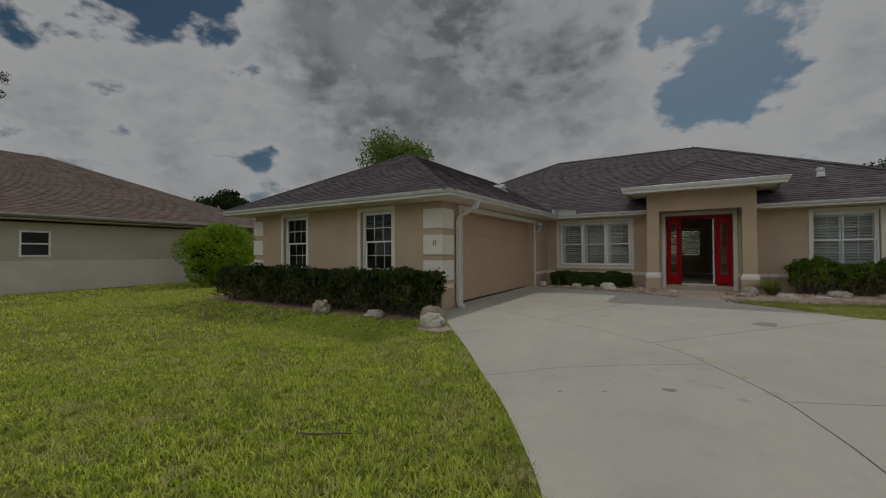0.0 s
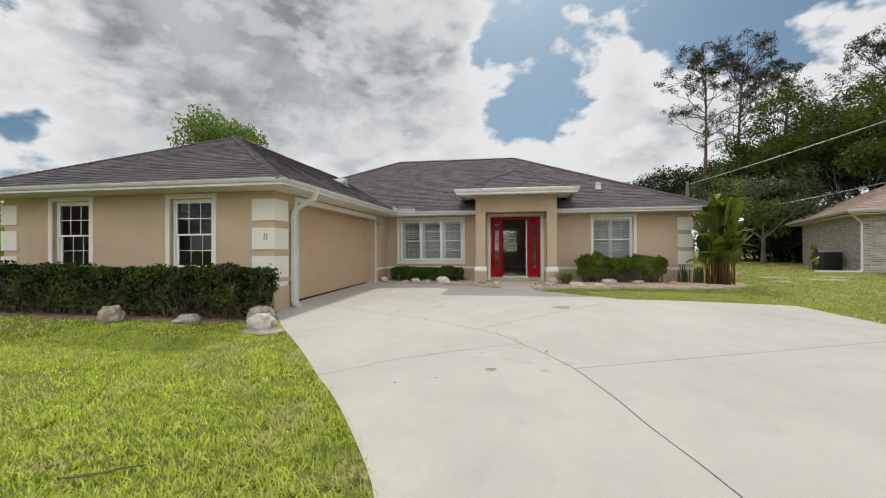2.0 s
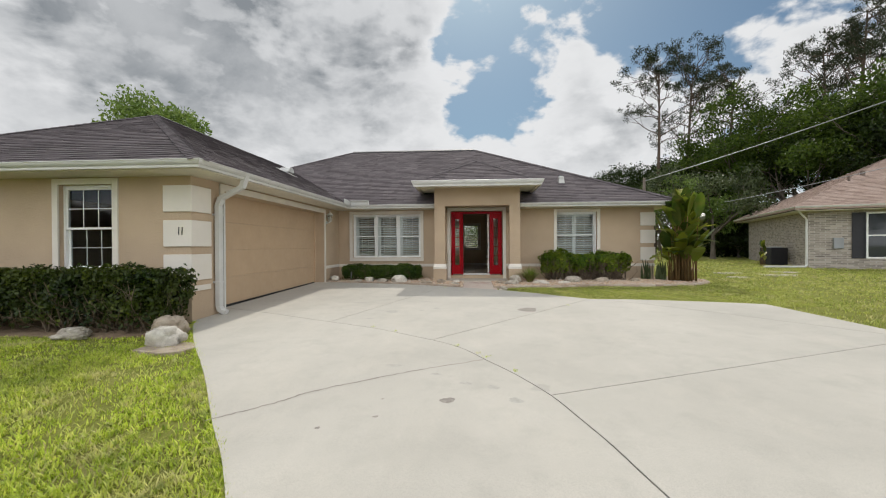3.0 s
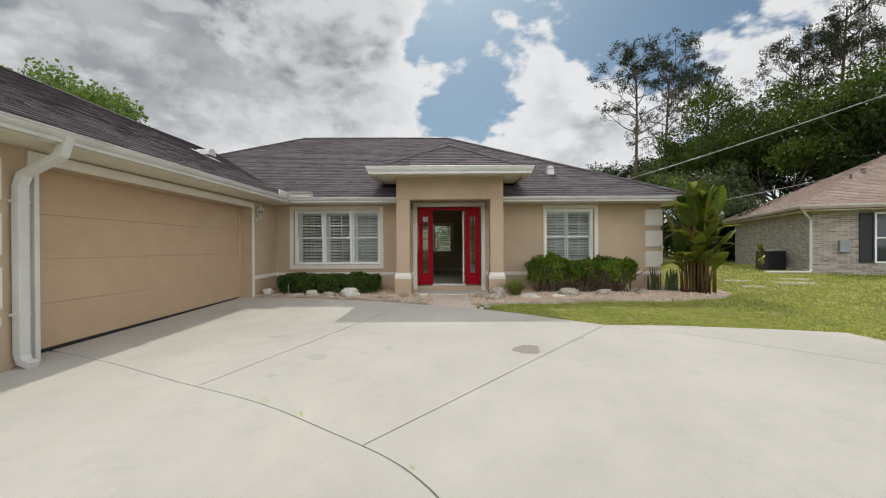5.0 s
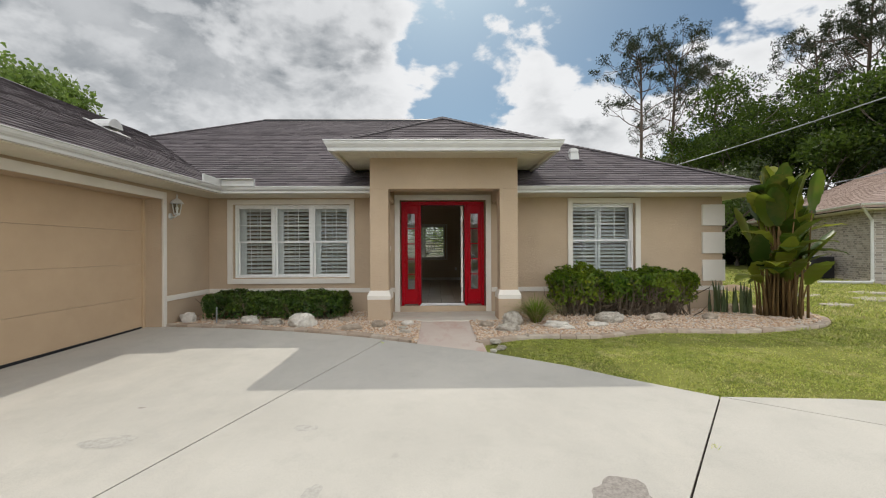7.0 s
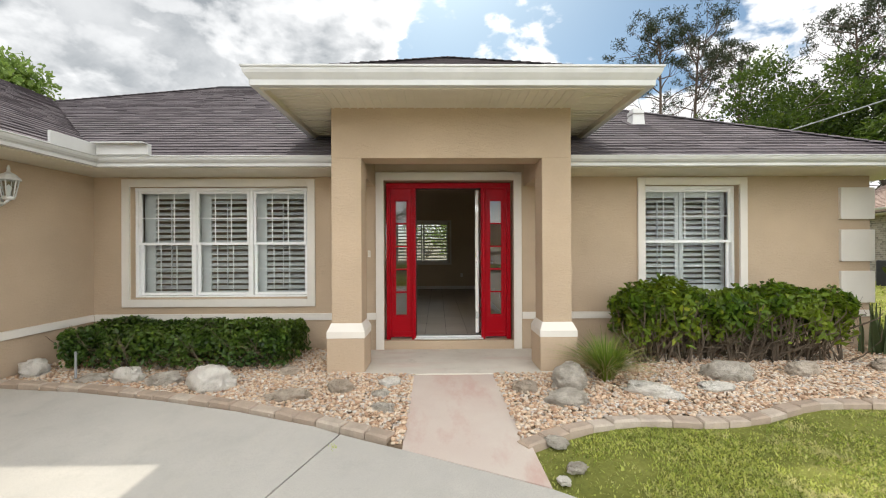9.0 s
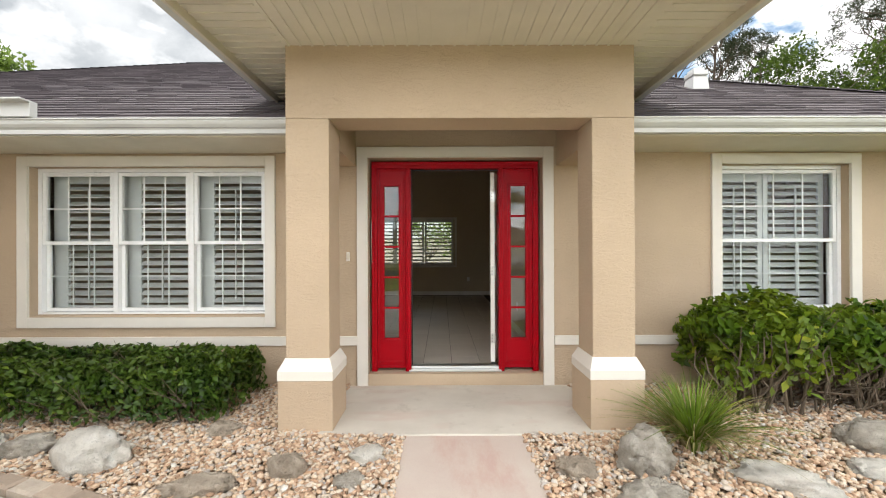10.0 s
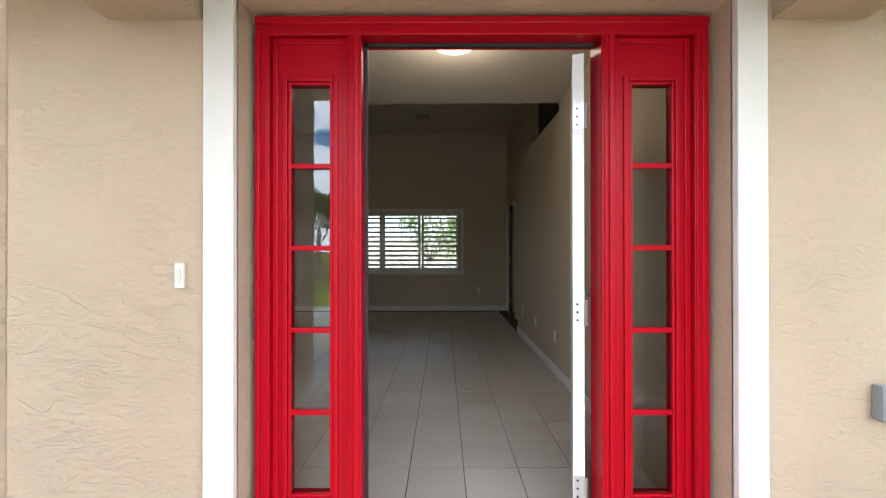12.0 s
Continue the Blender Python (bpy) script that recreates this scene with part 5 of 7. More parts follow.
solo("ceiling_bedroom", MB().box(RX + 0.12, 5.55, 13.2, 15.6, 2.86, 2.9), INNER_CEIL, "white bedroom ceiling", "ceiling", kind="structure")
solo("floor_bedroom", MB().box(RX + 0.12, 5.55, 13.2, 15.6, 0.3, 0.42), GROUT, "dim bedroom floor", "floor", kind="structure")
solo("baseboard", MB().box(-4.69, 1.19, 19.935, 19.95, FLOOR, FLOOR + 0.1).box(RX - 0.012, RX, 14.15, 17.7, FLOOR, FLOOR + 0.1), WHITE, "white baseboard along the room walls", "baseboard", kind="structure", bevel=0.003)

# far window with shutters
fw = thing("window_5", "white framed window at the far end of the room", "window", (-1.0, 20.0, 1.26), kind="structure")
part("window_frame", bars(bars(MB(), -2.2, 0.17, 1.26, 2.44, 0.03, 20.02, 20.1), -1.42, -0.62, 1.26, 2.44, 0.03, 20.02, 20.1), VINYL, fw)
pn = put_under(new("pane", pane_mesh("pane", -2.17, 0.14, 20.05, 1.29, 2.41)), fw)
pn.visible_shadow = False
part("window_casing", bars(MB(), -2.27, 0.29, 1.17, 2.53, 0.06, 19.93, 19.95), WHITE, fw)
for a, b in ((-2.16, -1.40), (-1.38, -0.60), (-0.58, 0.20)):
    shutter_panel(a, b, 1.22, 2.48, 19.90, tilt=24, pitch=0.09, group="far window shutters")

# inner doorway with dark door, outlets, vent, ceiling lamp
idoor = thing("door_2", "dark stained inner door standing ajar", "door", (1.15, 19.2, FLOOR), kind="structure")
part("slab", MB().box(1.10, 1.14, 18.98, 19.16, FLOOR + 0.01, 2.5), DARK_METAL, idoor)
for z in (0.75, 1.5, 2.3):
    part("hinge", MB().box(1.085, 1.10, 18.975, 18.985, z - 0.045, z + 0.045), BRASS, idoor, "brass hinge")
part("casing", MB().box(1.18, 1.2, 19.85, 19.94, FLOOR, 2.58).box(1.18, 1.2, 18.92, 19.0, FLOOR, 2.58).box(1.18, 1.2, 19.0, 19.85, 2.5, 2.58), WHITE, idoor)
solo("wall_hall", MB().box(2.1, 2.2, 18.5, 20.0, 0.3, 2.9), INNER_WALL, "beige hall wall behind the doorway", "wall", kind="structure")
for y in (14.95, 15.65, 16.5, 17.3):
    t = thing("wall_outlet", "white wall outlet plate", "outlet", (RX, y, 0.8), "outlets along the wall")
    part("plate", MB().box(RX - 0.007, RX, y - 0.035, y + 0.035, 0.745, 0.86), WHITE, t, bevel=0.002)
    part("socket", MB().box(RX - 0.01, RX - 0.006, y - 0.015, y + 0.015, 0.76, 0.845), VINYL, t)
t = thing("wall_outlet", "white wall outlet plate", "outlet", (0.6, 19.95, 0.85), "outlets along the wall")
part("plate", MB().box(0.565, 0.635, 19.943, 19.95, 0.79, 0.905), WHITE, t, bevel=0.002)
vent = thing("ceiling_vent", "grey slatted ceiling air vent", "vent", (-0.5, 18.9, 4.1))
part("frame", bars(MB(), -0.64, -0.36, 4.09, 4.1, 0.0, 18.8, 19.0), WHITE, vent)
for i in range(7):
    part("slat", MB().box(-0.63, -0.37, 18.8 + i * 0.03, 18.812 + i * 0.03, 4.085, 4.099), GREY_PLASTIC, vent)

GLOW = Mat("lamp_diffuser", (0.95, 0.9, 0.8), 0.4)
GLOW.bsdf.inputs["Emission Color"].default_value = (1.0, 0.86, 0.62, 1)
GLOW.bsdf.inputs["Emission Strength"].default_value = 1.2
lamp = thing("ceiling_light", "round flush ceiling light, switched on", "lamp", (-0.05, 14.3, 3.12))
part("base", MB().lathe((-0.05, 14.3, 3.10), [(0.17, 0.02), (0.17, -0.01), (0.15, -0.012)], 28), WHITE, lamp, smooth=True)
part("diffuser", MB().lathe((-0.05, 14.3, 3.09), [(0.155, 0.0), (0.14, -0.035), (0.09, -0.06), (0.0, -0.07)], 28), GLOW.mat, lamp, "glowing frosted glass", smooth=True)
pl = bpy.data.lights.new("foyer_lamp", "POINT")
pl.energy, pl.color, pl.shadow_soft_size = 3, (1.0, 0.80, 0.55), 0.12
new("foyer_lamp", pl).location = (-0.05, 14.3, 2.9)

solo("floor_room", MB().box(-4.69, RX + 0.2, 13.2, 20.0, 0.25, FLOOR - 0.006), GROUT, "beige tiled room floor with dark grout", "floor", kind="structure")

# ---- plants ----


def unit_rows(r, n):
    v = r.normal(size=(n, 3))
    return v / np.linalg.norm(v, axis=1)[:, None]


def leaf_cloud(name, centers, length, width, mat, r, normals=None, droop=0.3, fold=0.25):
    """Folded leaves (two triangles each side of the rib) at the given centres, one mesh."""
    n = len(centers)
    if normals is None:
        normals = unit_rows(r, n)
    else:
        normals = normals + unit_rows(r, n) * 0.75
        normals /= np.linalg.norm(normals, axis=1)[:, None]
    side = np.cross(normals, unit_rows(r, n))
    side /= np.linalg.norm(side, axis=1)[:, None]
    along = np.cross(side, normals)
    along[:, 2] -= droop
    along /= np.linalg.norm(along, axis=1)[:, None]
    ln = (length * r.uniform(0.65, 1.25, n))[:, None]
    wd = (width * r.uniform(0.7, 1.2, n))[:, None]
    a = centers - along * ln * 0.5
    b = centers + along * ln * 0.5
    m = centers - along * ln * 0.05
    c = m + side * wd * 0.5 + normals * wd * fold
    d = m - side * wd * 0.5 + normals * wd * fold
    verts = np.stack([a, c, b, d], axis=1).reshape(-1, 3)
    i = np.arange(n)[:, None] * 4
    faces = np.concatenate([i + [[0, 1, 2]], i + [[0, 2, 3]]], axis=0)
    return quick_mesh(name, verts, faces, mat)


def part_mesh(name, me, parent, label="", kind=""):
    ob = new(name, me)
    put_under(ob, parent)
    return tagged(ob, label, kind=kind)


def lumpy(r, n, x0, x1, y0, y1, z0, z1, depth=0.12, wobble=0.07, seed=0.0):
    """Points near the skin of a clipped hedge with a wavy outline; also their outward normals."""
    sx, sy, sz = x1 - x0, y1 - y0, z1 - z0
    w = np.array([sx * sy, sx * sz, sx * sz, sy * sz, sy * sz])
    face = r.choice(5, n, p=w / w.sum())
    u, v = r.random(n), r.random(n)
    p = np.zeros((n, 3))
    nr = np.zeros((n, 3))
    deep = np.abs(r.normal(0, depth * 0.5, n))
    for k, (ax, s) in enumerate(((2, 1), (1, -1), (1, 1), (0, -1), (0, 1))):
        q = face == k
        if ax == 2:
            p[q] = np.stack([x0 + u[q] * sx, y0 + v[q] * sy, np.full(q.sum(), z1)], 1)
        elif ax == 1:
            p[q] = np.stack([x0 + u[q] * sx, np.full(q.sum(), y0 if s < 0 else y1), z0 + v[q] * sz], 1)
        else:
            p[q] = np.stack([np.full(q.sum(), x0 if s < 0 else x1), y0 + u[q] * sy, z0 + v[q] * sz], 1)
        nr[q, ax] = s
    wav = np.array([noise.noise(Vector((c[0] * 2.1 + seed, c[1] * 2.1, c[2] * 2.4))) + 0.6 * noise.noise(Vector((c[0] * 5.5, c[1] * 5.5 + seed, c[2] * 5.5))) for c in p])
    p = p + nr * (wobble * wav - deep)[:, None]
    # rounded shoulders
    for ax, lo, hi in ((0, x0, x1), (1, y0, y1)):
        t = np.clip((p[:, 2] - (z1 - 0.22)) / 0.22, 0, 1)
        mid = (lo + hi) / 2
        p[:, ax] = mid + (p[:, ax] - mid) * (1 - (0.10 / max(0.3, hi - lo)) * t * t)
    return p, nr


def hedge(name, label, box, n, leaf, mat, r, bare=0.0, stems=24, core=True, seed=0.0, wobble=0.07, depth=0.12, thin=1.0, splay=0.0):
    x0, x1, y0, y1, z0, z1 = box
    t = thing(name, label, "hedge", ((x0 + x1) / 2, (y0 + y1) / 2, ground_z(y0)))
    g = ground_z(y0)
    p, nr = lumpy(r, n, x0, x1, y0, y1, z0, z1, depth, wobble, seed)
    if bare > 0:
        # fewer leaves low down, where the stems show
        keep = r.random(n) < np.clip((p[:, 2] - g) / bare, 0.08, 1) ** (1 + splay)
        p, nr = p[keep], nr[keep]
    part_mesh("foliage", leaf_cloud("foliage", p, leaf, leaf * 0.52, mat, r, nr), t, kind="stuff")
    q = np.stack([r.uniform(x0 + 0.08, x1 - 0.08, n // 3), r.uniform(y0 + 0.08, y1 - 0.08, n // 3), r.uniform(z0 + 0.1, z1 - 0.06, n // 3)], 1)
    if bare > 0:
        q = q[r.random(len(q)) < np.clip((q[:, 2] - g) / bare - 0.25, 0.02, 1)]
    part_mesh("inner_foliage", leaf_cloud("inner_foliage", q, leaf, leaf * 0.52, mat, r), t, kind="stuff")
    # plain dark box behind the leaves, its colour standing in for inner shade
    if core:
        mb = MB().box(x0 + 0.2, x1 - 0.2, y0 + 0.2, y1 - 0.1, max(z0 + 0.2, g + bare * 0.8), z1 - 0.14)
        part("core", mb, LEAF_CORE, t, "solid dark block painted as the inner shade of the hedge")
    mb = MB()
    for i in range(stems):
        x, y = r.uniform(x0 + 0.1, x1 - 0.1), r.uniform(y0 + 0.12, y1 - 0.12)
        tip = Vector((x + r.uniform(-0.2, 0.2), y + r.uniform(-0.25, 0.2), z0 + (z1 - z0) * r.uniform(0.5, 0.9)))
        mid = Vector((x, y, g)).lerp(tip, 0.5) + Vector((r.uniform(-0.07, 0.07), r.uniform(-0.07, 0.07), 0))
        w = r.uniform(0.006, 0.014) * thin
        mb.tube([(x, y, g - 0.02), mid, tip], [w, w * 0.8, w * 0.4], 5)
        if splay:
            # low arching side branches that show in front of the leaves
            b = Vector((x + r.uniform(-0.45, 0.45), y0 - r.uniform(-0.12, 0.06), g + r.uniform(0.18, 0.62)))
            c = Vector((x, y, g)).lerp(b, 0.55) + Vector((0, 0, r.uniform(-0.06, 0.08)))
            mb.tube([(x, y, g), c, b, b + Vector((r.uniform(-0.1, 0.1), r.uniform(-0.05, 0.05), r.uniform(0.05, 0.2)))], [w * 0.8, w * 0.7, w * 0.5, w * 0.2], 5)
        for k in range(3):
            a = mid.lerp(tip, r.uniform(0, 0.7))
            mb.tube([a, a + Vector((r.uniform(-0.16, 0.16), r.uniform(-0.2, 0.1), r.uniform(0.1, 0.28)))], [w * 0.5, w * 0.25], 4)
    part("twig_tangle", mb, TWIG, t, "bare brown stems", fix=False, kind="stuff")
    return t


r1 = np.random.default_rng(21)
hedge("clipped_hedge", "long dark green clipped hedge along the wing wall", (-11.75, -4.5, 4.78, 5.5, 0.2, 1.06), 27000, 0.078, LEAF_HEDGE, r1, 0.42, 130, seed=1.0, wobble=0.15, depth=0.22, splay=0.5)
hedge("low_hedge", "low dense green hedge under the triple window", (-4.28, -1.8, 12.0, 12.82, 0.36, 0.76), 12500, 0.068, LEAF_LOW, r1, 0.3, 90, seed=4.0, wobble=0.13, depth=0.16, thin=0.6)
hedge("leafy_shrub", "loose green shrub row with bare twiggy base", (2.1, 4.72, 12.1, 12.8, 0.55, 1.1), 11500, 0.092, LEAF_HIB, r1, 0.62, 130, core=True, seed=9.0, wobble=0.26, depth=0.3, thin=1.1, splay=1.0)


def grass_clump(x, y):
    t = thing("grass_clump", "spiky green ornamental grass clump with dry tips", "plant", (x, y, ground_z(y)))
    r = np.random.default_rng(5)
    for nm, mat, count in (("green_tuft", LEAF_BLADE, 420), ("dry_tuft", None, 150)):
        v, f = [], []
        for i in range(count):
            a, lean = r.uniform(0, 6.283), r.uniform(0.2, 1.15) if mat else r.uniform(0.6, 1.25)
            ln = r.uniform(0.36, 0.62)
            d = np.array([math.cos(a), math.sin(a)])
            s = np.array([-d[1], d[0]]) * 0.0085
            base = np.array([x, y]) + d * r.uniform(0, 0.07)
            n0 = len(v)
            for k in range(5):
                q = k / 4
                out, hgt = ln * lean * q ** 1.5, ln * (q - 0.5 * lean * q * q)
                w = 1 - q * 0.9
                for sg in (-1, 1):
                    v.append((*(base + d * out + s * sg * w), ground_z(y) + 0.01 + hgt))
            f += [(n0 + 2 * k, n0 + 2 * k + 1, n0 + 2 * k + 3, n0 + 2 * k + 2) for k in range(4)]
        part_mesh(nm, quick_mesh(nm, np.array(v), np.array(f), mat or DRY), t, "dry straw-coloured blades" if mat is None else "", kind="stuff")


DRY = mat_leaf("dry_blade", (0.30, 0.24, 0.10), (0.42, 0.36, 0.17), (0.5, 0.44, 0.25), 0.6, 0.3)
grass_clump(1.6, 11.74)


def paddle_mesh(ln, wd, bend, mat, r):
    """A broad paddle leaf on its stalk, arching, with a raised rib and split edges."""
    v, f = [], []
    n = 14
    for k in range(n + 1):
        q = k / n
        out, hgt = ln * bend * q * q, ln * (q - 0.35 * bend * q * q)
        w = wd * 0.5 * math.sin(math.pi * min(1, 0.06 + q * 0.94)) ** 0.7
        for j, s in enumerate((-1, -0.5, 0, 0.5, 1)):
            ragged = 1 - (0.22 * r.random() if abs(s) == 1 else 0)
            v.append((s * w * ragged, out + abs(s) * w * 0.2, hgt + abs(s) * w * 0.28 + 0.01 * math.sin(k * 2.1)))
    for k in range(n):
        for j in range(4):
            f.append((k * 5 + j, k * 5 + j + 1, (k + 1) * 5 + j + 1, (k + 1) * 5 + j))
    return quick_mesh("leaf", np.array(v), np.array(f), mat, True)


PADDLE = Mat("paddle_leaf", rough=0.35, spec=0.45)
PADDLE.set_color(PADDLE.ramp(PADDLE.each(), [(0.0, (0.028, 0.055, 0.008)), (0.5, (0.085, 0.14, 0.014)), (1.0, (0.30, 0.33, 0.035))]))
PADDLE.blend(PADDLE.span(PADDLE.noise(4, 4), 0.45, 0.7, 0, 0.5), (0.16, 0.12, 0.03))
PADDLE.translucent(PADDLE.color, 0.5)
STALK = make_bark("leaf_stalk", (0.07, 0.05, 0.02), (0.20, 0.12, 0.05))


def bird_of_paradise(x, y, count, top, seed, name="bird_of_paradise", label="tall giant bird of paradise with torn paddle leaves"):
    """Crowded upright stalks; young leaves stand high, old ones lean out lower down."""
    r = np.random.default_rng(seed)
    t = thing(name, label, "plant", (x, y, ground_z(y)))
    g = ground_z(y)
    k = top / 3.0
    shapes = [paddle_mesh(l * k, w * k, b, PADDLE.mat, r) for l, w, b in ((0.76, 0.34, 0.15), (0.72, 0.40, 0.45), (0.68, 0.36, 0.9), (0.60, 0.30, 0.35))]
    for i in range(count):
        a = r.uniform(0, 360)
        q = (i + r.random()) / count
        lean = 3 + 22 * q * r.uniform(0.3, 1.2)
        hgt = top * (0.74 - 0.52 * q) * r.uniform(0.8, 1.08)
        bx, by = x + r.normal(0, 0.15 * k), y + r.normal(0, 0.13 * k)
        d = Vector((math.sin(radians(-a)), math.cos(radians(a)), 0))
        tip = Vector((bx, by, g)) + d * (hgt * math.tan(radians(lean)) * 0.6) + Vector((0, 0, hgt))
        mid = Vector((bx, by, g)).lerp(tip, 0.5) - d * 0.03
        part("stalk", MB().tube([(bx, by, g - 0.02), mid, tip], [0.024 * k, 0.017 * k, 0.009 * k], 6), STALK, t, smooth=True)
        ob = new("leaf", shapes[int(r.integers(0, 2 if q < 0.4 else 4))])
        ob.parent = t
        ob.matrix_local = Matrix.Translation(tip - Vector((x, y, g))) @ pose(0, 0, 0, 0, 0, a) @ pose(0, 0, 0, -lean * (0.8 + 0.9 * q), 0, r.uniform(-60, 60))


bird_of_paradise(6.22, 12.15, 84, 3.0, 3)


def snake_plant(x, y, seed):
    r = np.random.default_rng(seed)
    t = thing("snake_plant", "upright grey-green snake plant clump", "plant", (x, y, ground_z(y)), "snake plants by the corner")
    for i in range(15):
        bx, by, a = x + r.normal(0, 0.11), y + r.normal(0, 0.09), r.uniform(0, 3.14)
        h, lean = r.uniform(0.35, 0.68), r.normal(0, 0.10)
        v, f = [], []
        for k in range(6):
            q = k / 5
            w = 0.032 * (1 - q ** 3) + 0.002
            px, py, pz = bx + lean * q * h, by + 0.3 * lean * q * h, ground_z(y) - 0.01 + h * q
            tw = a + q * 0.7
            v += [(px - w * math.cos(tw), py - w * math.sin(tw), pz), (px, py + 0.012, pz), (px + w * math.cos(tw), py + w * math.sin(tw), pz)]
        f = [(3 * k + j, 3 * k + j + 1, 3 * k + j + 4, 3 * k + j + 3) for k in range(5) for j in range(2)]
        part_mesh("leaf", quick_mesh("leaf", np.array(v), np.array(f), LEAF_GREY, True), t)


snake_plant(5.35, 12.55, 1)
snake_plant(5.68, 12.45, 2)


def grow(mb, r, base, direction, length, radius, depth, tips, spread=0.6, wander=0.16, up=0.12):
    """A limb that bends, tapers and forks; its end points are gathered in tips."""
    pts, rad = [Vector(base)], [radius]
    d = Vector(direction).normalized()
    steps = 4
    for k in range(steps):
        d = (d + Vector(r.normal(0, wander, 3)) + Vector((0, 0, up * 0.4))).normalized()
        pts.append(pts[-1] + d * length / steps)
        rad.append(radius * (1 - 0.42 * (k + 1) / steps))
    mb.tube(pts, rad, 7 if depth > 1 else 5, caps=False)
    if depth == 0:
        tips.append(pts[-1])
        tips.append(pts[-2].lerp(pts[-1], 0.3))
        return
    n = int(r.integers(2, 4)) + (1 if depth > 1 else 0)
    for k in range(n):
        j = pts[-1] if k < 2 else pts[int(r.integers(2, steps + 1))]
        side = Vector(r.normal(0, 1, 3))
        nd = (d + side.normalized() * spread + Vector((0, 0, up))).normalized()
        grow(mb, r, j, nd, length * r.uniform(0.58, 0.8), rad[-1] * 0.72, depth - 1, tips, spread, wander, up)


def tree(name, label, x, y, height, trunk_h, radius, mat, seed, leaf=0.22, per_tip=60, clump=0.7, depth=3, spread=0.7, up=0.12, bark=BARK, lean=(0, 0), squash=0.7, category="tree", group=""):
    r = np.random.default_rng(seed)
    g = ground_z(y) - 0.05
    t = thing(name, label, category, (x, y, g), group)
    mb, tips = MB(), []
    top = Vector((x + lean[0], y + lean[1], g + trunk_h))
    mid = Vector((x, y, g)).lerp(top, 0.5) + Vector((r.normal(0, 0.12), r.normal(0, 0.12), 0))
    mb.tube([(x, y, g - 0.1), (x, y, g + 0.25), mid, top], [radius * 1.5, radius * 1.05, radius * 0.85, radius * 0.7], 9, caps=False)
    n = 4 + int(r.integers(0, 3))
    for k in range(n):
        a = 2 * math.pi * (k + r.random() * 0.7) / n
        d = Vector((math.cos(a) * spread, math.sin(a) * spread, 0.75 + 0.4 * r.random()))
        grow(mb, r, top - Vector((0, 0, trunk_h * 0.12 * r.random())), d, (height - trunk_h) * 0.42, radius * 0.5, depth - 1, tips, spread, 0.18, up)
    part("trunk", mb, bark, t, smooth=True, fix=False)
    tp = np.array([tuple(p) for p in tips])
    c = np.repeat(tp, per_tip, axis=0)
    off = unit_rows(r, len(c)) * (clump * r.random(len(c)) ** 0.5)[:, None]
    off[:, 2] *= squash
    part_mesh("crown", leaf_cloud("crown", c + off, leaf, leaf * 0.6, mat, r), t, kind="stuff")
    return t


def pine(x, y, height, seed, lean=(0.4, 0.0), start=0.6, name_label="tall slender pine with a sparse high crown"):
    r = np.random.default_rng(seed)
    g = ground_z(y) - 0.05
    t = thing("pine_tree", name_label, "tree", (x, y, g), "tall pines behind the lawn")
    mb, tips = MB(), []
    pts = [Vector((x + lean[0] * q + 0.15 * math.sin(4 * q + seed), y + lean[1] * q, g + height * q)) for q in np.linspace(0, 1, 9)]
    mb.tube(pts, [0.24 * (1 - 0.82 * q) for q in np.linspace(0, 1, 9)], 8, caps=False)
    for k in range(24):
        q = start + (0.99 - start) * ((k + r.random()) / 24) ** 0.8
        i = min(7, int(q * 8))
        b = pts[i].lerp(pts[i + 1], q * 8 - i)
        a = r.uniform(0, 6.283)
        ln = height * 0.15 * (1.0 - 0.5 * (q - start) / (1 - start)) * r.uniform(0.5, 1.25)
        grow(mb, r, b, Vector((math.cos(a), math.sin(a), 0.25 + 0.6 * r.random())), ln, 0.055, 2, tips, 0.7, 0.2, 0.22)
    part("trunk", mb, BARK_PINE, t, smooth=True, fix=False)
    tp = np.array([tuple(p) for p in tips])
    c = np.repeat(tp, 15, axis=0)
    off = unit_rows(r, len(c)) * (0.40 * r.random(len(c)) ** 0.5)[:, None]
    off[:, 2] *= 0.75
    part_mesh("crown", leaf_cloud("crown", c + off, 0.27, 0.06, LEAF_PINE, r, droop=-0.2), t, kind="stuff")


def at(az, dist, eye=(-0.1, 4.8)):
    a = radians(az)
    return eye[0] + dist * math.sin(a), eye[1] + dist * math.cos(a)


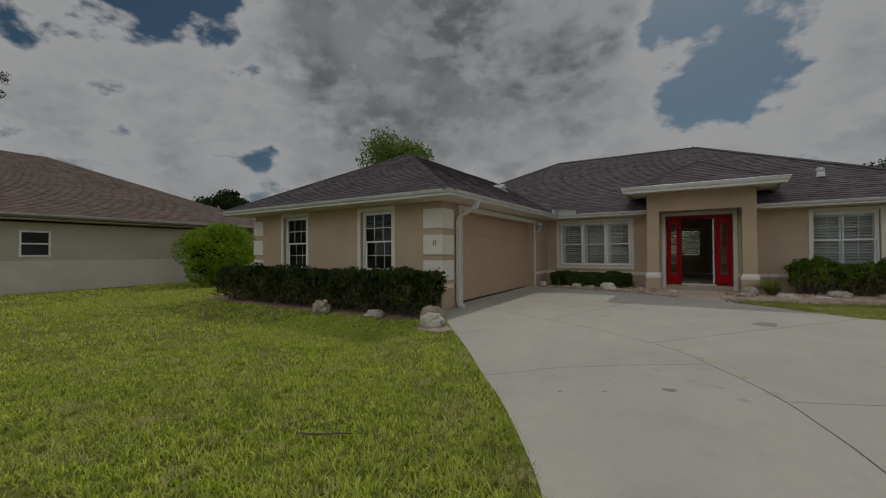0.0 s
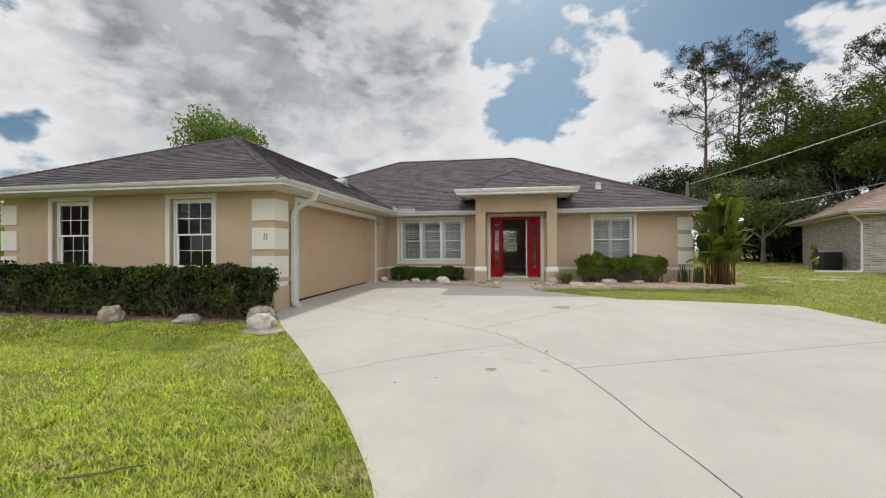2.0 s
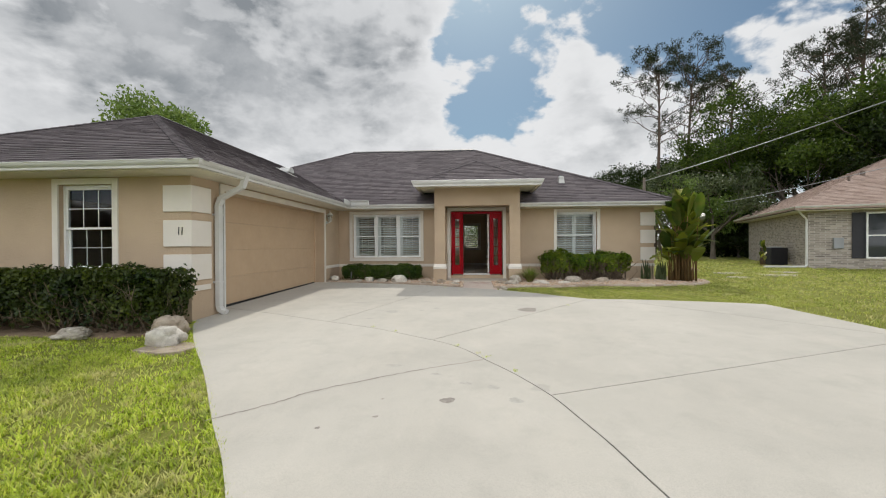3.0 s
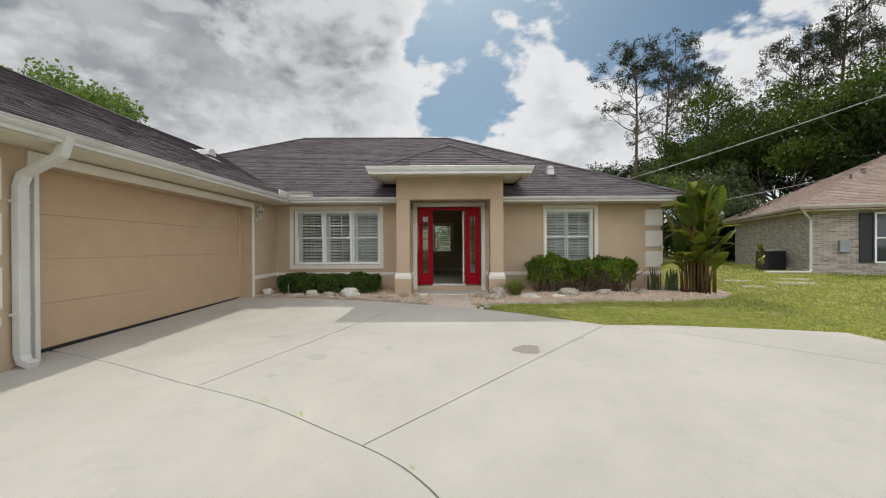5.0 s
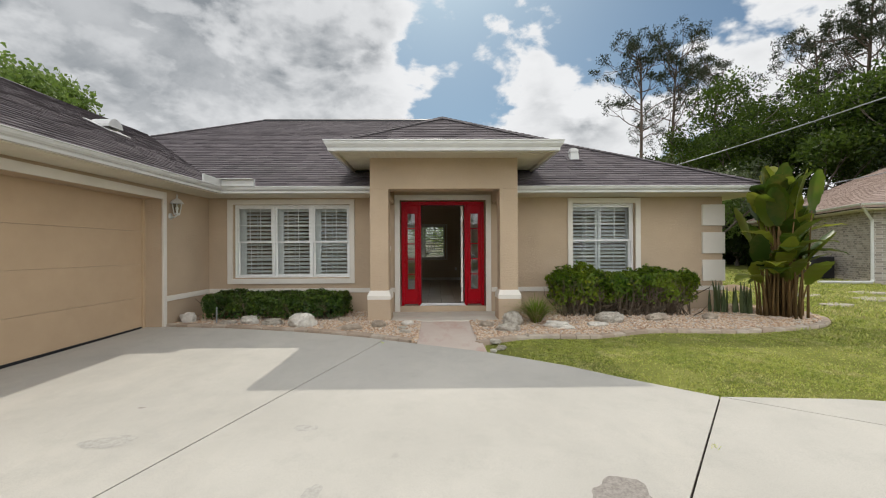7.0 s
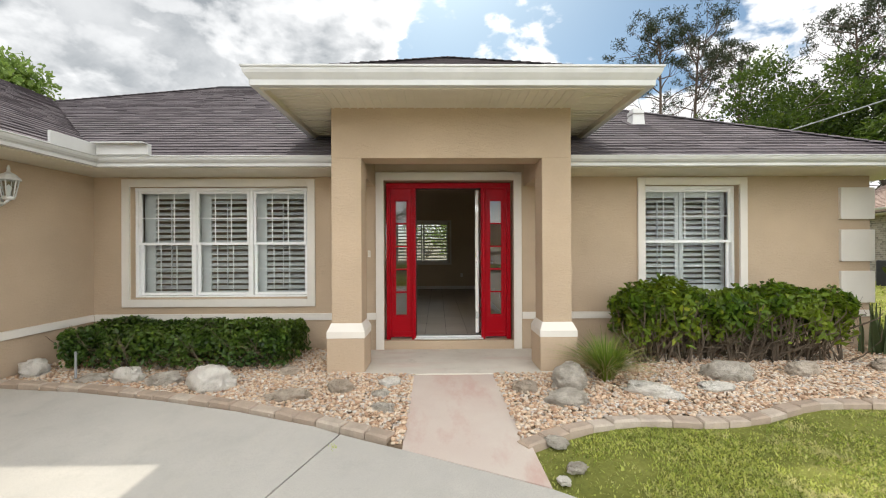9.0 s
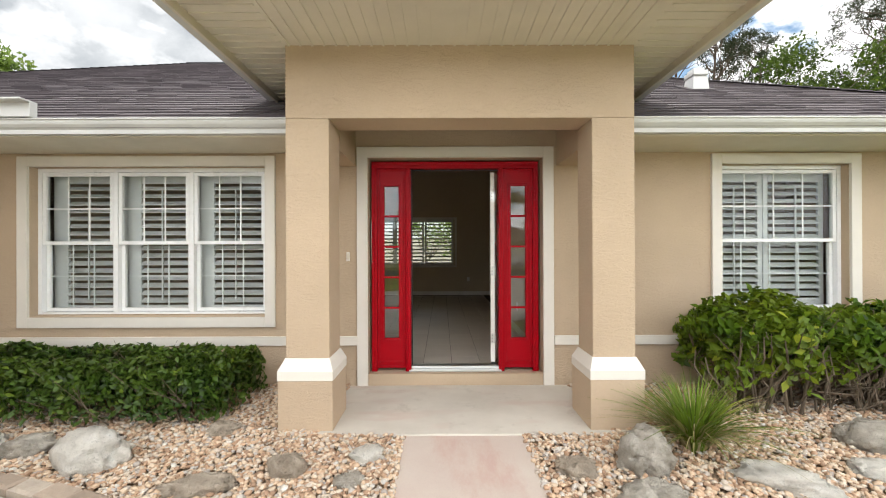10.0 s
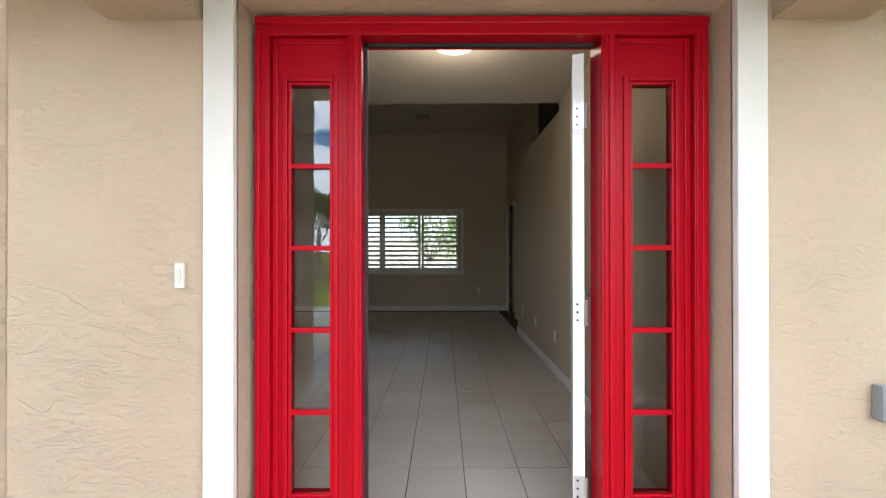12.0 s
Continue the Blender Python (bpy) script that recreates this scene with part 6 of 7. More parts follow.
pine(*at(26.6, 39), 18.3, 31, (0.5, 0), 0.55)
pine(*at(29.4, 40), 18.3, 32, (1.6, 0), 0.55)
pine(*at(34.3, 44), 17.2, 33, (1.0, 0), 0.5)
pine(*at(47.2, 36), 17.0, 34, (0.6, 0), 0.45)
pine(*at(44.2, 42), 17.0, 36, (-0.6, 0), 0.5)
pine(*at(52.0, 34), 18.0, 37, (0.6, 0), 0.45)
WOODS = "trees of the wood edge"
for az, dist, h, seed, mt, nm in ((26.8, 48, 10.6, 141, LEAF_DARK, "oak_tree"), (28.6, 45, 11.6, 142, LEAF_DARK, "oak_tree"), (32.6, 43, 12.0, 143, LEAF_TREE, "broadleaf_tree"), (36.0, 50, 14.0, 144, LEAF_DARK, "broadleaf_tree"), (24.0, 46, 11.2, 41, LEAF_DARK, "oak_tree"), (30.5, 40, 9.5, 42, LEAF_DARK, "oak_tree"), (37.8, 38, 15.5, 43, LEAF_TREE, "broadleaf_tree"),
                                  (42.0, 36, 12.4, 44, LEAF_TREE, "broadleaf_tree"), (46.0, 40, 13.2, 45, LEAF_DARK, "broadleaf_tree"), (50.5, 33, 12.2, 46, LEAF_TREE, "broadleaf_tree"),
                                  (55.5, 35, 13.8, 47, LEAF_DARK, "broadleaf_tree"), (33.8, 46, 12.2, 48, LEAF_TREE, "broadleaf_tree"), (48.5, 44, 13.5, 49, LEAF_DARK, "broadleaf_tree"),
                                  (61.0, 40, 14.5, 50, LEAF_TREE, "broadleaf_tree"), (66.5, 42, 14.0, 51, LEAF_DARK, "broadleaf_tree"), (40.0, 48, 13.0, 52, LEAF_DARK, "broadleaf_tree"),
                                  (17.3, 56, 10.6, 53, LEAF_DARK, "oak_tree"), (21.0, 60, 9.6, 54, LEAF_DARK, "oak_tree"), (53.0, 44, 14.0, 55, LEAF_DARK, "broadleaf_tree"), (44.0, 32, 9.0, 56, LEAF_TREE, "broadleaf_tree"),
                                  (12.0, 66, 9.6, 57, LEAF_DARK, "oak_tree"), (58.0, 32, 11.0, 58, LEAF_DARK, "broadleaf_tree")):
    x, y = at(az, dist)
    tree(nm, "dark green leafy tree at the wood edge", x, y, h, h * 0.22, 0.24, mt, seed, leaf=0.24, per_tip=110, clump=1.15, depth=3, spread=0.72, group=WOODS)
# grey-green small tree and undergrowth in front of the wood
x, y = at(34.8, 29)
tree("willowy_tree", "feathery grey-green small tree behind the house corner", x, y, 8.3, 1.7, 0.16, LEAF_GREY, 61, leaf=0.2, per_tip=75, clump=0.85, spread=0.85, up=0.05)
x, y = at(30.5, 30)
tree("willowy_tree", "feathery grey-green small tree behind the house corner", x, y, 6.6, 1.4, 0.14, LEAF_LIGHT, 62, leaf=0.2, per_tip=60, clump=0.8, spread=0.85, up=0.05)
for az, dist, h, seed, mt in ((37, 33, 3.6, 71, LEAF_DARK), (39.5, 33, 4.2, 72, LEAF_DARK), (42.5, 34, 4.4, 73, LEAF_TREE), (45, 37, 4.6, 74, LEAF_DARK), (33.5, 36, 4.0, 75, LEAF_DARK), (48, 38, 4.6, 76, LEAF_DARK), (35.2, 37, 4.6, 77, LEAF_TREE), (41, 38, 5.0, 78, LEAF_DARK)):
    x, y = at(az, dist)
    tree("undergrowth_bush", "dense dark undergrowth bush below the trees", x, y, h, 0.5, 0.1, mt, seed, leaf=0.3, per_tip=60, clump=1.0, spread=1.0, up=0.02, category="bush", group="undergrowth")
# behind the house
x, y = at(-38.6, 36, (-0.1, -1.1))
tree("light_green_tree", "light green broadleaf tree behind the garage wing", x, y, 11.6, 5.0, 0.22, LEAF_LIGHT, 84, leaf=0.3, per_tip=70, clump=1.5, spread=0.42, up=0.3)
x, y = at(-60.2, 52, (-0.1, -1.6))
tree("far_tree", "dark distant tree behind the neighbouring roof", x, y, 8.6, 4.8, 0.2, LEAF_DARK, 82, leaf=0.36, per_tip=50, clump=0.8, spread=0.6)
x, y = at(-49.5, 60, (-0.1, -1.6))
tree("far_tree", "dark distant tree behind the garage wing", x, y, 10.2, 4.8, 0.2, LEAF_DARK, 83, leaf=0.4, per_tip=44, clump=0.9, spread=0.7)
pine(*at(-84.5, 42, (-0.1, -1.6)), 17.5, 38, (0.4, 0), 0.5, "tall pine beyond the neighbouring house")


def round_bush(name, label, x, y, rx, ry, top, count, leaf, mat, seed):
    """A full rounded bush: leaves on many overlapping lobes, round a near-black solid painted as inner shade."""
    r = np.random.default_rng(seed)
    g = ground_z(y)
    t = thing(name, label, "bush", (x, y, g))
    lobes = []
    for k in range(26):
        d = r.normal(size=3)
        d[2] = abs(d[2])
        d /= np.linalg.norm(d)
        lobes.append((x + d[0] * rx * 0.72, y + d[1] * ry * 0.72, g + 0.35 + d[2] * (top - 0.8) * 0.82, r.uniform(0.42, 0.72)))
    c = []
    for lx, ly, lz, lr in lobes:
        n = count // 26
        u = unit_rows(r, n)
        q = np.array([lx, ly, lz]) + u * (lr * r.uniform(0.75, 1.06, n))[:, None]
        c.append(q[q[:, 2] > g + 0.12])
    c = np.concatenate(c)
    part_mesh("foliage", leaf_cloud("foliage", c, leaf, leaf * 0.5, mat, r), t, kind="stuff")
    # turned dark solid, not twigs: shade between the lobes put into its colour
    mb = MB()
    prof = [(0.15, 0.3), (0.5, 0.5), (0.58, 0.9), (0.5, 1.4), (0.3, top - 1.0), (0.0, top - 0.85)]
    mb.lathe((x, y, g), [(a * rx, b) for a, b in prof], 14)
    part("core", mb, LEAF_CORE, t, "solid dark core painted as the inner shade of the bush", smooth=True)
    mb = MB()
    for k in range(9):
        a = r.uniform(0, 6.283)
        mb.tube([(x + 0.2 * math.cos(a), y + 0.2 * math.sin(a), g - 0.02), (x + 0.6 * math.cos(a), y + 0.6 * math.sin(a), g + 0.9)], [0.035, 0.02], 5)
    part("stems", mb, TWIG, t, fix=False, kind="stuff")


# round bright bush beside the wing
round_bush("round_bush", "rounded bright green bush on the lawn", -17.1, 7.8, 1.85, 1.7, 2.9, 24000, 0.11, LEAF_BRIGHT, 91)
# back garden seen through the room
tree("garden_shrub", "small flowering garden tree behind the house", -0.6, 26.5, 3.2, 1.0, 0.06, LEAF_LIGHT, 92, leaf=0.14, per_tip=14, clump=0.5, spread=0.9, category="bush")
tree("garden_shrub", "small flowering garden tree behind the house", 1.8, 29.5, 3.6, 1.0, 0.06, LEAF_LIGHT, 93, leaf=0.16, per_tip=16, clump=0.5, spread=0.9, category="bush")

# ---- neighbouring houses ----


def hip_roof(t, x0, x1, y0, y1, z, rise, mat, exposure=0.16):
    ins = min(x1 - x0, y1 - y0) / 2
    if x1 - x0 > y1 - y0:
        a, b = (x0 + ins, (y0 + y1) / 2, z + rise), (x1 - ins, (y0 + y1) / 2, z + rise)
        planes = [[(x0, y0, z), (x1, y0, z), b, a], [(x1, y1, z), (x0, y1, z), a, b], [(x1, y0, z), (x1, y1, z), b, b], [(x0, y1, z), (x0, y0, z), a, a]]
    else:
        a, b = ((x0 + x1) / 2, y0 + ins, z + rise), ((x0 + x1) / 2, y1 - ins, z + rise)
        planes = [[(x0, y0, z), (x1, y0, z), a, a], [(x1, y0, z), (x1, y1, z), b, a], [(x1, y1, z), (x0, y1, z), b, b], [(x0, y1, z), (x0, y0, z), a, b]]
    roof = part("roof", deck_mesh([[p for i, p in enumerate(pl) if p not in pl[:i]] for pl in planes], 0.12), mat, t)
    r = random.Random(5)
    tabs = []
    for pl in planes:
        shingle_plane(pl, exposure, r, tabs)
    ob = new("shingles", mesh_of("shingles", tabs_mesh(tabs), mat, fix=False))
    put_under(ob, roof)
    tagged(ob, kind="stuff")
    mb = MB().sweep([(o + 0.045, h + z) for o, h in GUTTER], [(x0, y0), (x1, y0), (x1, y1), (x0, y1), (x0, y0)])
    part("gutter", mb, ALU, t)
    part("soffit", MB().box(x0 + 0.1, x1 - 0.1, y0 + 0.1, y1 - 0.1, z - 0.17, z - 0.14), SOFFIT, t)
    return roof


def nbr_window(t, x0, x1, z0, z1, y, axis="y", out=-1, cols=1, rows=2):
    """A window set into a neighbour's wall, with frame, panes and bars, facing -y or along x."""
    def bx(mb, a0, a1, d0, d1, za, zb):
        lo, hi = sorted((y + out * d0, y + out * d1))
        return mb.box(a0, a1, lo, hi, za, zb) if axis == "y" else mb.box(lo, hi, a0, a1, za, zb)
    mb = MB()
    w = 0.06
    for a0, a1, za, zb in ((x0 - w, x0, z0 - w, z1 + w), (x1, x1 + w, z0 - w, z1 + w), (x0, x1, z1, z1 + w), (x0, x1, z0 - w, z0)):
        bx(mb, a0, a1, -0.06, 0.04, za, zb)
    win = part("window", mb, VINYL, t)
    mb = MB()
    for i in range(1, cols):
        c = x0 + (x1 - x0) * i / cols
        bx(mb, c - 0.02, c + 0.02, -0.05, 0.015, z0, z1)
    for j in range(1, rows):
        c = z0 + (z1 - z0) * j / rows
        bx(mb, x0, x1, -0.045, 0.01, c - 0.025, c + 0.025)
    ob = new("bars", mesh_of("bars", mb, VINYL))
    put_under(ob, win)
    mb = MB()
    bx(mb, x0, x1, -0.03, -0.02, z0, z1)
    ob = new("pane", mesh_of("pane", mb, DARK_PANE))
    put_under(ob, win)


DARK_PANE = Mat("dark_window_pane", (0.03, 0.035, 0.04), 0.04).mat
SHUTTER_DARK = mat_paint("black_shutter", (0.02, 0.02, 0.025), 0.5)
PALE_WALL = mat_stucco("pale_grey_stucco", (0.56, 0.50, 0.42))
PALE_WALL_LOW = mat_stucco("light_stucco", (0.70, 0.65, 0.57))

nr = thing("brick_house", "single-storey grey brick house with brown shingle roof", "house", (14.2, 17.8, ground_z(18)))
GZ = ground_z(18)
part("wall", wall_cells(MB(), True, 17.8, 18.0, 14.2, 27.0, GZ - 0.3, 2.78, [(16.1, 18.7, 0.85, 2.62)]), BRICK, nr)
for x0, x1, y0, y1 in ((14.2, 14.4, 18.0, 26.8), (26.8, 27.0, 18.0, 26.8), (14.4, 26.8, 26.6, 26.8)):
    part("wall", MB().box(x0, x1, y0, y1, GZ - 0.3, 2.78), BRICK, nr)
hip_roof(nr, 13.55, 27.65, 17.15, 27.45, 2.95, 2.6, SHINGLE_RED)
nbr_window(nr, 16.1, 18.7, 0.85, 2.62, 17.8, "y", -1, 2, 2)
part("wall_shutter", bars(MB().box(15.60, 16.02, 17.765, 17.79, 0.8, 2.68), 15.60, 16.02, 0.8, 2.68, 0.05, 17.745, 17.765), SHUTTER_DARK, nr, "black louvred shutter")
part("blind", MB().box(16.12, 18.68, 17.86, 17.88, 1.75, 2.6), SHUTTER_WHITE, nr, "pale blind")
mb = MB().tube([(14.12, 17.72, 0.5), (14.12, 17.72, 2.45), (13.75, 17.35, 2.75), (13.65, 17.25, 2.9)], 0.045, 6)
part("downspout", mb, ALU, nr)
part("drain_pipe", MB().tube([(14.12, 17.72, 0.5), (14.05, 17.6, 0.43), (12.6, 17.5, 0.42)], 0.05, 6), ALU, nr)
part("meter_box", MB().box(15.0, 15.32, 17.68, 17.8, 1.2, 1.65), GREY_PLASTIC, nr, "grey utility meter box", bevel=0.01)
part("roof_pipe", MB().lathe((16.2, 19.6, 4.0), [(0.05, 0), (0.05, 0.42), (0.0, 0.42)], 10), SHINGLE_TAN, nr)
part("roof_pipe", MB().lathe((16.9, 20.2, 4.3), [(0.09, 0), (0.09, 0.4), (0.0, 0.42)], 10), SHINGLE_TAN, nr)
nr.rotation_euler = (0, 0, radians(-20))

ac = thing("air_conditioner", "dark outdoor air conditioning unit beside brick wall", "air conditioner", (14.35, 20.0, ground_z(20)))
part("cabinet", MB().box(13.97, 14.73, 19.62, 20.38, ground_z(20), ground_z(20) + 0.82), SHUTTER_DARK, ac, bevel=0.03)
part("fan_grille", MB().lathe((14.35, 20.0, ground_z(20) + 0.82), [(0.32, 0.0), (0.32, 0.03), (0.06, 0.05), (0.0, 0.05)], 20), GREY_PLASTIC, ac)
bird_of_paradise(13.55, 19.5, 9, 1.35, 13, "potted_plant", "small broad-leaved plant by the brick wall")
bird_of_paradise(10.4, 23.0, 8, 1.1, 14, "small_palm", "small palm-like plant on the side lawn")
mulch = thing("mulch_pile", "low brown heap of mulch on the lawn", "mulch pile", (8.6, 16.5, ground_z(16.5)))
part("heap", MB().lathe((8.6, 16.5, ground_z(16.5) - 0.05), [(0.5, 0.0), (0.34, 0.12), (0.15, 0.18), (0.0, 0.2)], 14), SOIL, mulch, smooth=True)

nl = thing("stucco_house", "single-storey stucco house with faded brown hip roof", "house", (-27, 2, 0.1))
NX = -19.9
part("wall", wall_cells(MB(), False, NX - 0.2, NX, -9.0, 12.0, 1.25, 2.6, [(2.55, 3.25, 1.45, 2.25), (0.6, 1.7, 1.7, 2.25)]), PALE_WALL, nl, "grey-tan stucco upper wall")
part("lower_wall", MB().box(NX - 0.2, NX + 0.004, -9.0, 12.0, -0.2, 1.25), PALE_WALL_LOW, nl, "lighter painted lower wall")
part("back_wall", MB().box(-34, NX - 0.2, 11.8, 12.0, -0.2, 2.6).box(-34, NX - 0.2, -9.0, -8.8, -0.2, 2.6).box(-34.2, -34, -9.0, 12.0, -0.2, 2.6), PALE_WALL, nl)
nbr_window(nl, 2.55, 3.25, 1.45, 2.25, NX, "x", 1, 1, 2)
nbr_window(nl, 0.6, 1.7, 1.7, 2.25, NX, "x", 1, 2, 1)
hip_roof(nl, -34.8, NX + 0.65, -9.7, 12.7, 2.85, 3.4, SHINGLE_TAN)

# white fence panel behind the bush
fence = thing("white_fence", "white vinyl fence panel between the houses", "fence", (-14.5, 11.0, 0.25))
for x in (-18.5, -16.1, -13.7, -11.4):
    part("post", MB().box(x - 0.06, x + 0.06, 10.94, 11.06, 0.15, 2.0).box(x - 0.08, x + 0.08, 10.92, 11.08, 2.0, 2.04), VINYL, fence)
for x0, x1 in ((-18.44, -16.16), (-16.04, -13.76), (-13.64, -11.46)):
    mb = MB()
    n = 14
    w = (x1 - x0) / n
    for i in range(n):
        mb.box(x0 + i * w, x0 + (i + 1) * w - 0.008, 10.985, 11.015, 0.3, 1.8)
    mb.box(x0, x1, 10.97, 11.03, 0.24, 0.34)
    mb.box(x0, x1, 10.97, 11.03, 1.76, 1.88)
    part("panel", mb, VINYL, fence)
# pale wall across the back garden
solo("garden_wall", MB().box(-16, 14, 33.0, 33.2, 0.3, 2.3), PALE_WALL_LOW, "pale garden wall behind the house", "wall", kind="structure")

# overhead service wires
wires = thing("overhead_cable", "thin pale overhead service cable", "cable", (11.8, 25.0, 0.4))
for (a, b, rad) in (((10.4, 25.0, 5.3), (24.0, 1.5, 10.6), 0.022), ((13.0, 21.5, 3.6), (25.5, 1.5, 8.4), 0.014)):
    a, b = Vector(a), Vector(b)
    pts = [a.lerp(b, q) - Vector((0, 0, 0.55 * 4 * q * (1 - q))) for q in np.linspace(0, 1, 20)]
    part("wire", MB().tube(pts, rad, 5), GREY_PLASTIC, wires, smooth=True)
pole = thing("utility_pole", "brown wooden utility pole with crossarm", "utility pole", (24.6, 1.5, 0.1))
part("shaft", MB().tube([(24.6, 1.5, -0.5), (24.6, 1.5, 11.5)], [0.16, 0.11], 10), BARK, pole, smooth=True)
part("crossarm", MB().box(23.6, 25.7, 1.42, 1.58, 10.5, 10.65), BARK, pole)
pole2 = thing("utility_pole", "brown wooden utility pole behind the house", "utility pole", (10.4, 25.0, 0.4))
part("shaft", MB().tube([(10.4, 25.05, 0.0), (10.4, 25.05, 5.5)], [0.1, 0.08], 10), BARK, pole2, smooth=True)

# ---- across the street, seen in the glass only ----
ASPHALT = make_soil("asphalt", (0.04, 0.04, 0.042), (0.05, 0.05, 0.052), (0.065, 0.065, 0.065), 2)
solo("road", MB().box(-150, 150, -18.5, -11.5, -0.3, -0.14), ASPHALT, "grey asphalt street", "road", kind="structure")
far = thing("far_house", "pale single-storey house across the street", "house", (2, -38, -0.15))
part("wall", wall_cells(MB(), True, -34.2, -34.0, -9, 13, -0.2, 2.6, [(-6, -3.5, 0.8, 2.1), (1, 3, 0.8, 2.1)]).box(-9, -8.8, -43, -34.2, -0.2, 2.6).box(12.8, 13, -43, -34.2, -0.2, 2.6), PALE_WALL_LOW, far)
hip_roof(far, -9.7, 13.7, -44, -33.3, 2.8, 2.6, SHINGLE_TAN)
nbr_window(far, -6, -3.5, 0.8, 2.1, -34.0, "y", 1, 2, 2)
nbr_window(far, 1, 3, 0.8, 2.1, -34.0, "y", 1, 2, 2)
part("garage_door", MB().box(6, 11, -34.0, -33.95, -0.1, 2.2), WHITE, far, "white garage door")
for x, y, h, s in ((-14, -30, 9, 101), (17, -40, 12, 102), (-22, -44, 13, 103), (28, -32, 10, 104), (-2, -52, 14, 105), (9, -55, 15, 106)):
    tree("street_tree", "green street tree across the road", x, y, h, h * 0.3, 0.22, LEAF_TREE, s, leaf=0.36, per_tip=36, clump=1.1, depth=3, spread=0.75, group="trees across the street")


def parked_car(x, y):
    paint = mat_paint("white_car_paint", (0.75, 0.75, 0.75), 0.2, 0.03)
    t = thing("parked_car", "white parked sport utility car on the street side", "car", (x, y, -0.14))
    g = -0.14
    side = [(-2.3, 0.35), (2.3, 0.35), (2.35, 0.8), (2.2, 1.02), (1.3, 1.1), (0.75, 1.65), (-1.7, 1.7), (-2.25, 1.1), (-2.38, 0.7)]
    mb = MB()
    v = [(x + a, y + s * 0.9 * (0.86 if b > 1.2 else 1), g + b) for s in (-1, 1) for a, b in side]
    n = len(side)
    mb.add(v, [tuple(range(n)), tuple(reversed(range(n, 2 * n)))] + [(i, (i + 1) % n, n + (i + 1) % n, n + i) for i in range(n)])
    part("body", mb, paint, t, bevel=0.06)
    part("side_glass", MB().add([(x + a, y + s * 0.87, g + b) for s in (-1, 1) for a, b in ((1.1, 1.15), (0.65, 1.56), (-1.6, 1.6), (-1.95, 1.15))], [(0, 1, 2, 3), (7, 6, 5, 4)]), DARK_PANE, t)
    for wx in (-1.4, 1.4):
        for s in (-1, 1):
            w = part("wheel", MB().lathe((x + wx, y + s * 0.8, g + 0.35), [(0.0, -0.11), (0.3, -0.11), (0.35, -0.07), (0.35, 0.07), (0.3, 0.11), (0.0, 0.11)], 20, "y"), BLACK, t)
            ob = new("rim", mesh_of("rim", MB().lathe((x + wx, y + s * 0.91, g + 0.35), [(0.0, -0.015), (0.2, -0.015), (0.22, 0.015), (0.0, 0.012)], 16, "y"), STEEL))
            put_under(ob, w)


parked_car(5.5, -20.0)

# ---- rocks ----


def rock(x, y, sx, sy, sz, mat, label, seed, turn=0, sink=0.25, group="rocks in the beds"):
    bm = bmesh.new()
    bmesh.ops.create_icosphere(bm, subdivisions=4, radius=1.0)
    for v in bm.verts:
        p = v.co
        d = 1 + 0.30 * noise.noise(p * 1.3 + Vector((seed * 3.1, 0, 0))) + 0.14 * noise.noise(p * 3.1 + Vector((0, seed * 2.3, 0))) + 0.13 * noise.noise(p * 6 + Vector((0, 0, seed))) - 0.13 * abs(noise.noise(p * 13 + Vector((seed, 0, 0)))) - 0.16 * abs(noise.noise(p * 4.3 + Vector((0, seed, seed)))) ** 0.7
        q = p * d
        # flattened faces, as broken stone has
        q.z = max(-0.7, min(q.z, 0.86 + 0.12 * noise.noise(p * 2.0 + Vector((seed, seed, 0)))))
        v.co = Vector((q.x * sx, q.y * sy, q.z * sz)) * 0.9
    me = bpy.data.meshes.new("rock")
    bm.to_mesh(me)
    bm.free()
    me.shade_smooth()
    me.materials.append(mat)
    ob = new("rock", me)
    ob.location = (x, y, ground_z(y) + sz * (1 - sink) * 0.7)
    ob.rotation_euler = (0, 0, radians(turn))
    return tagged(ob, label, "rock", group)


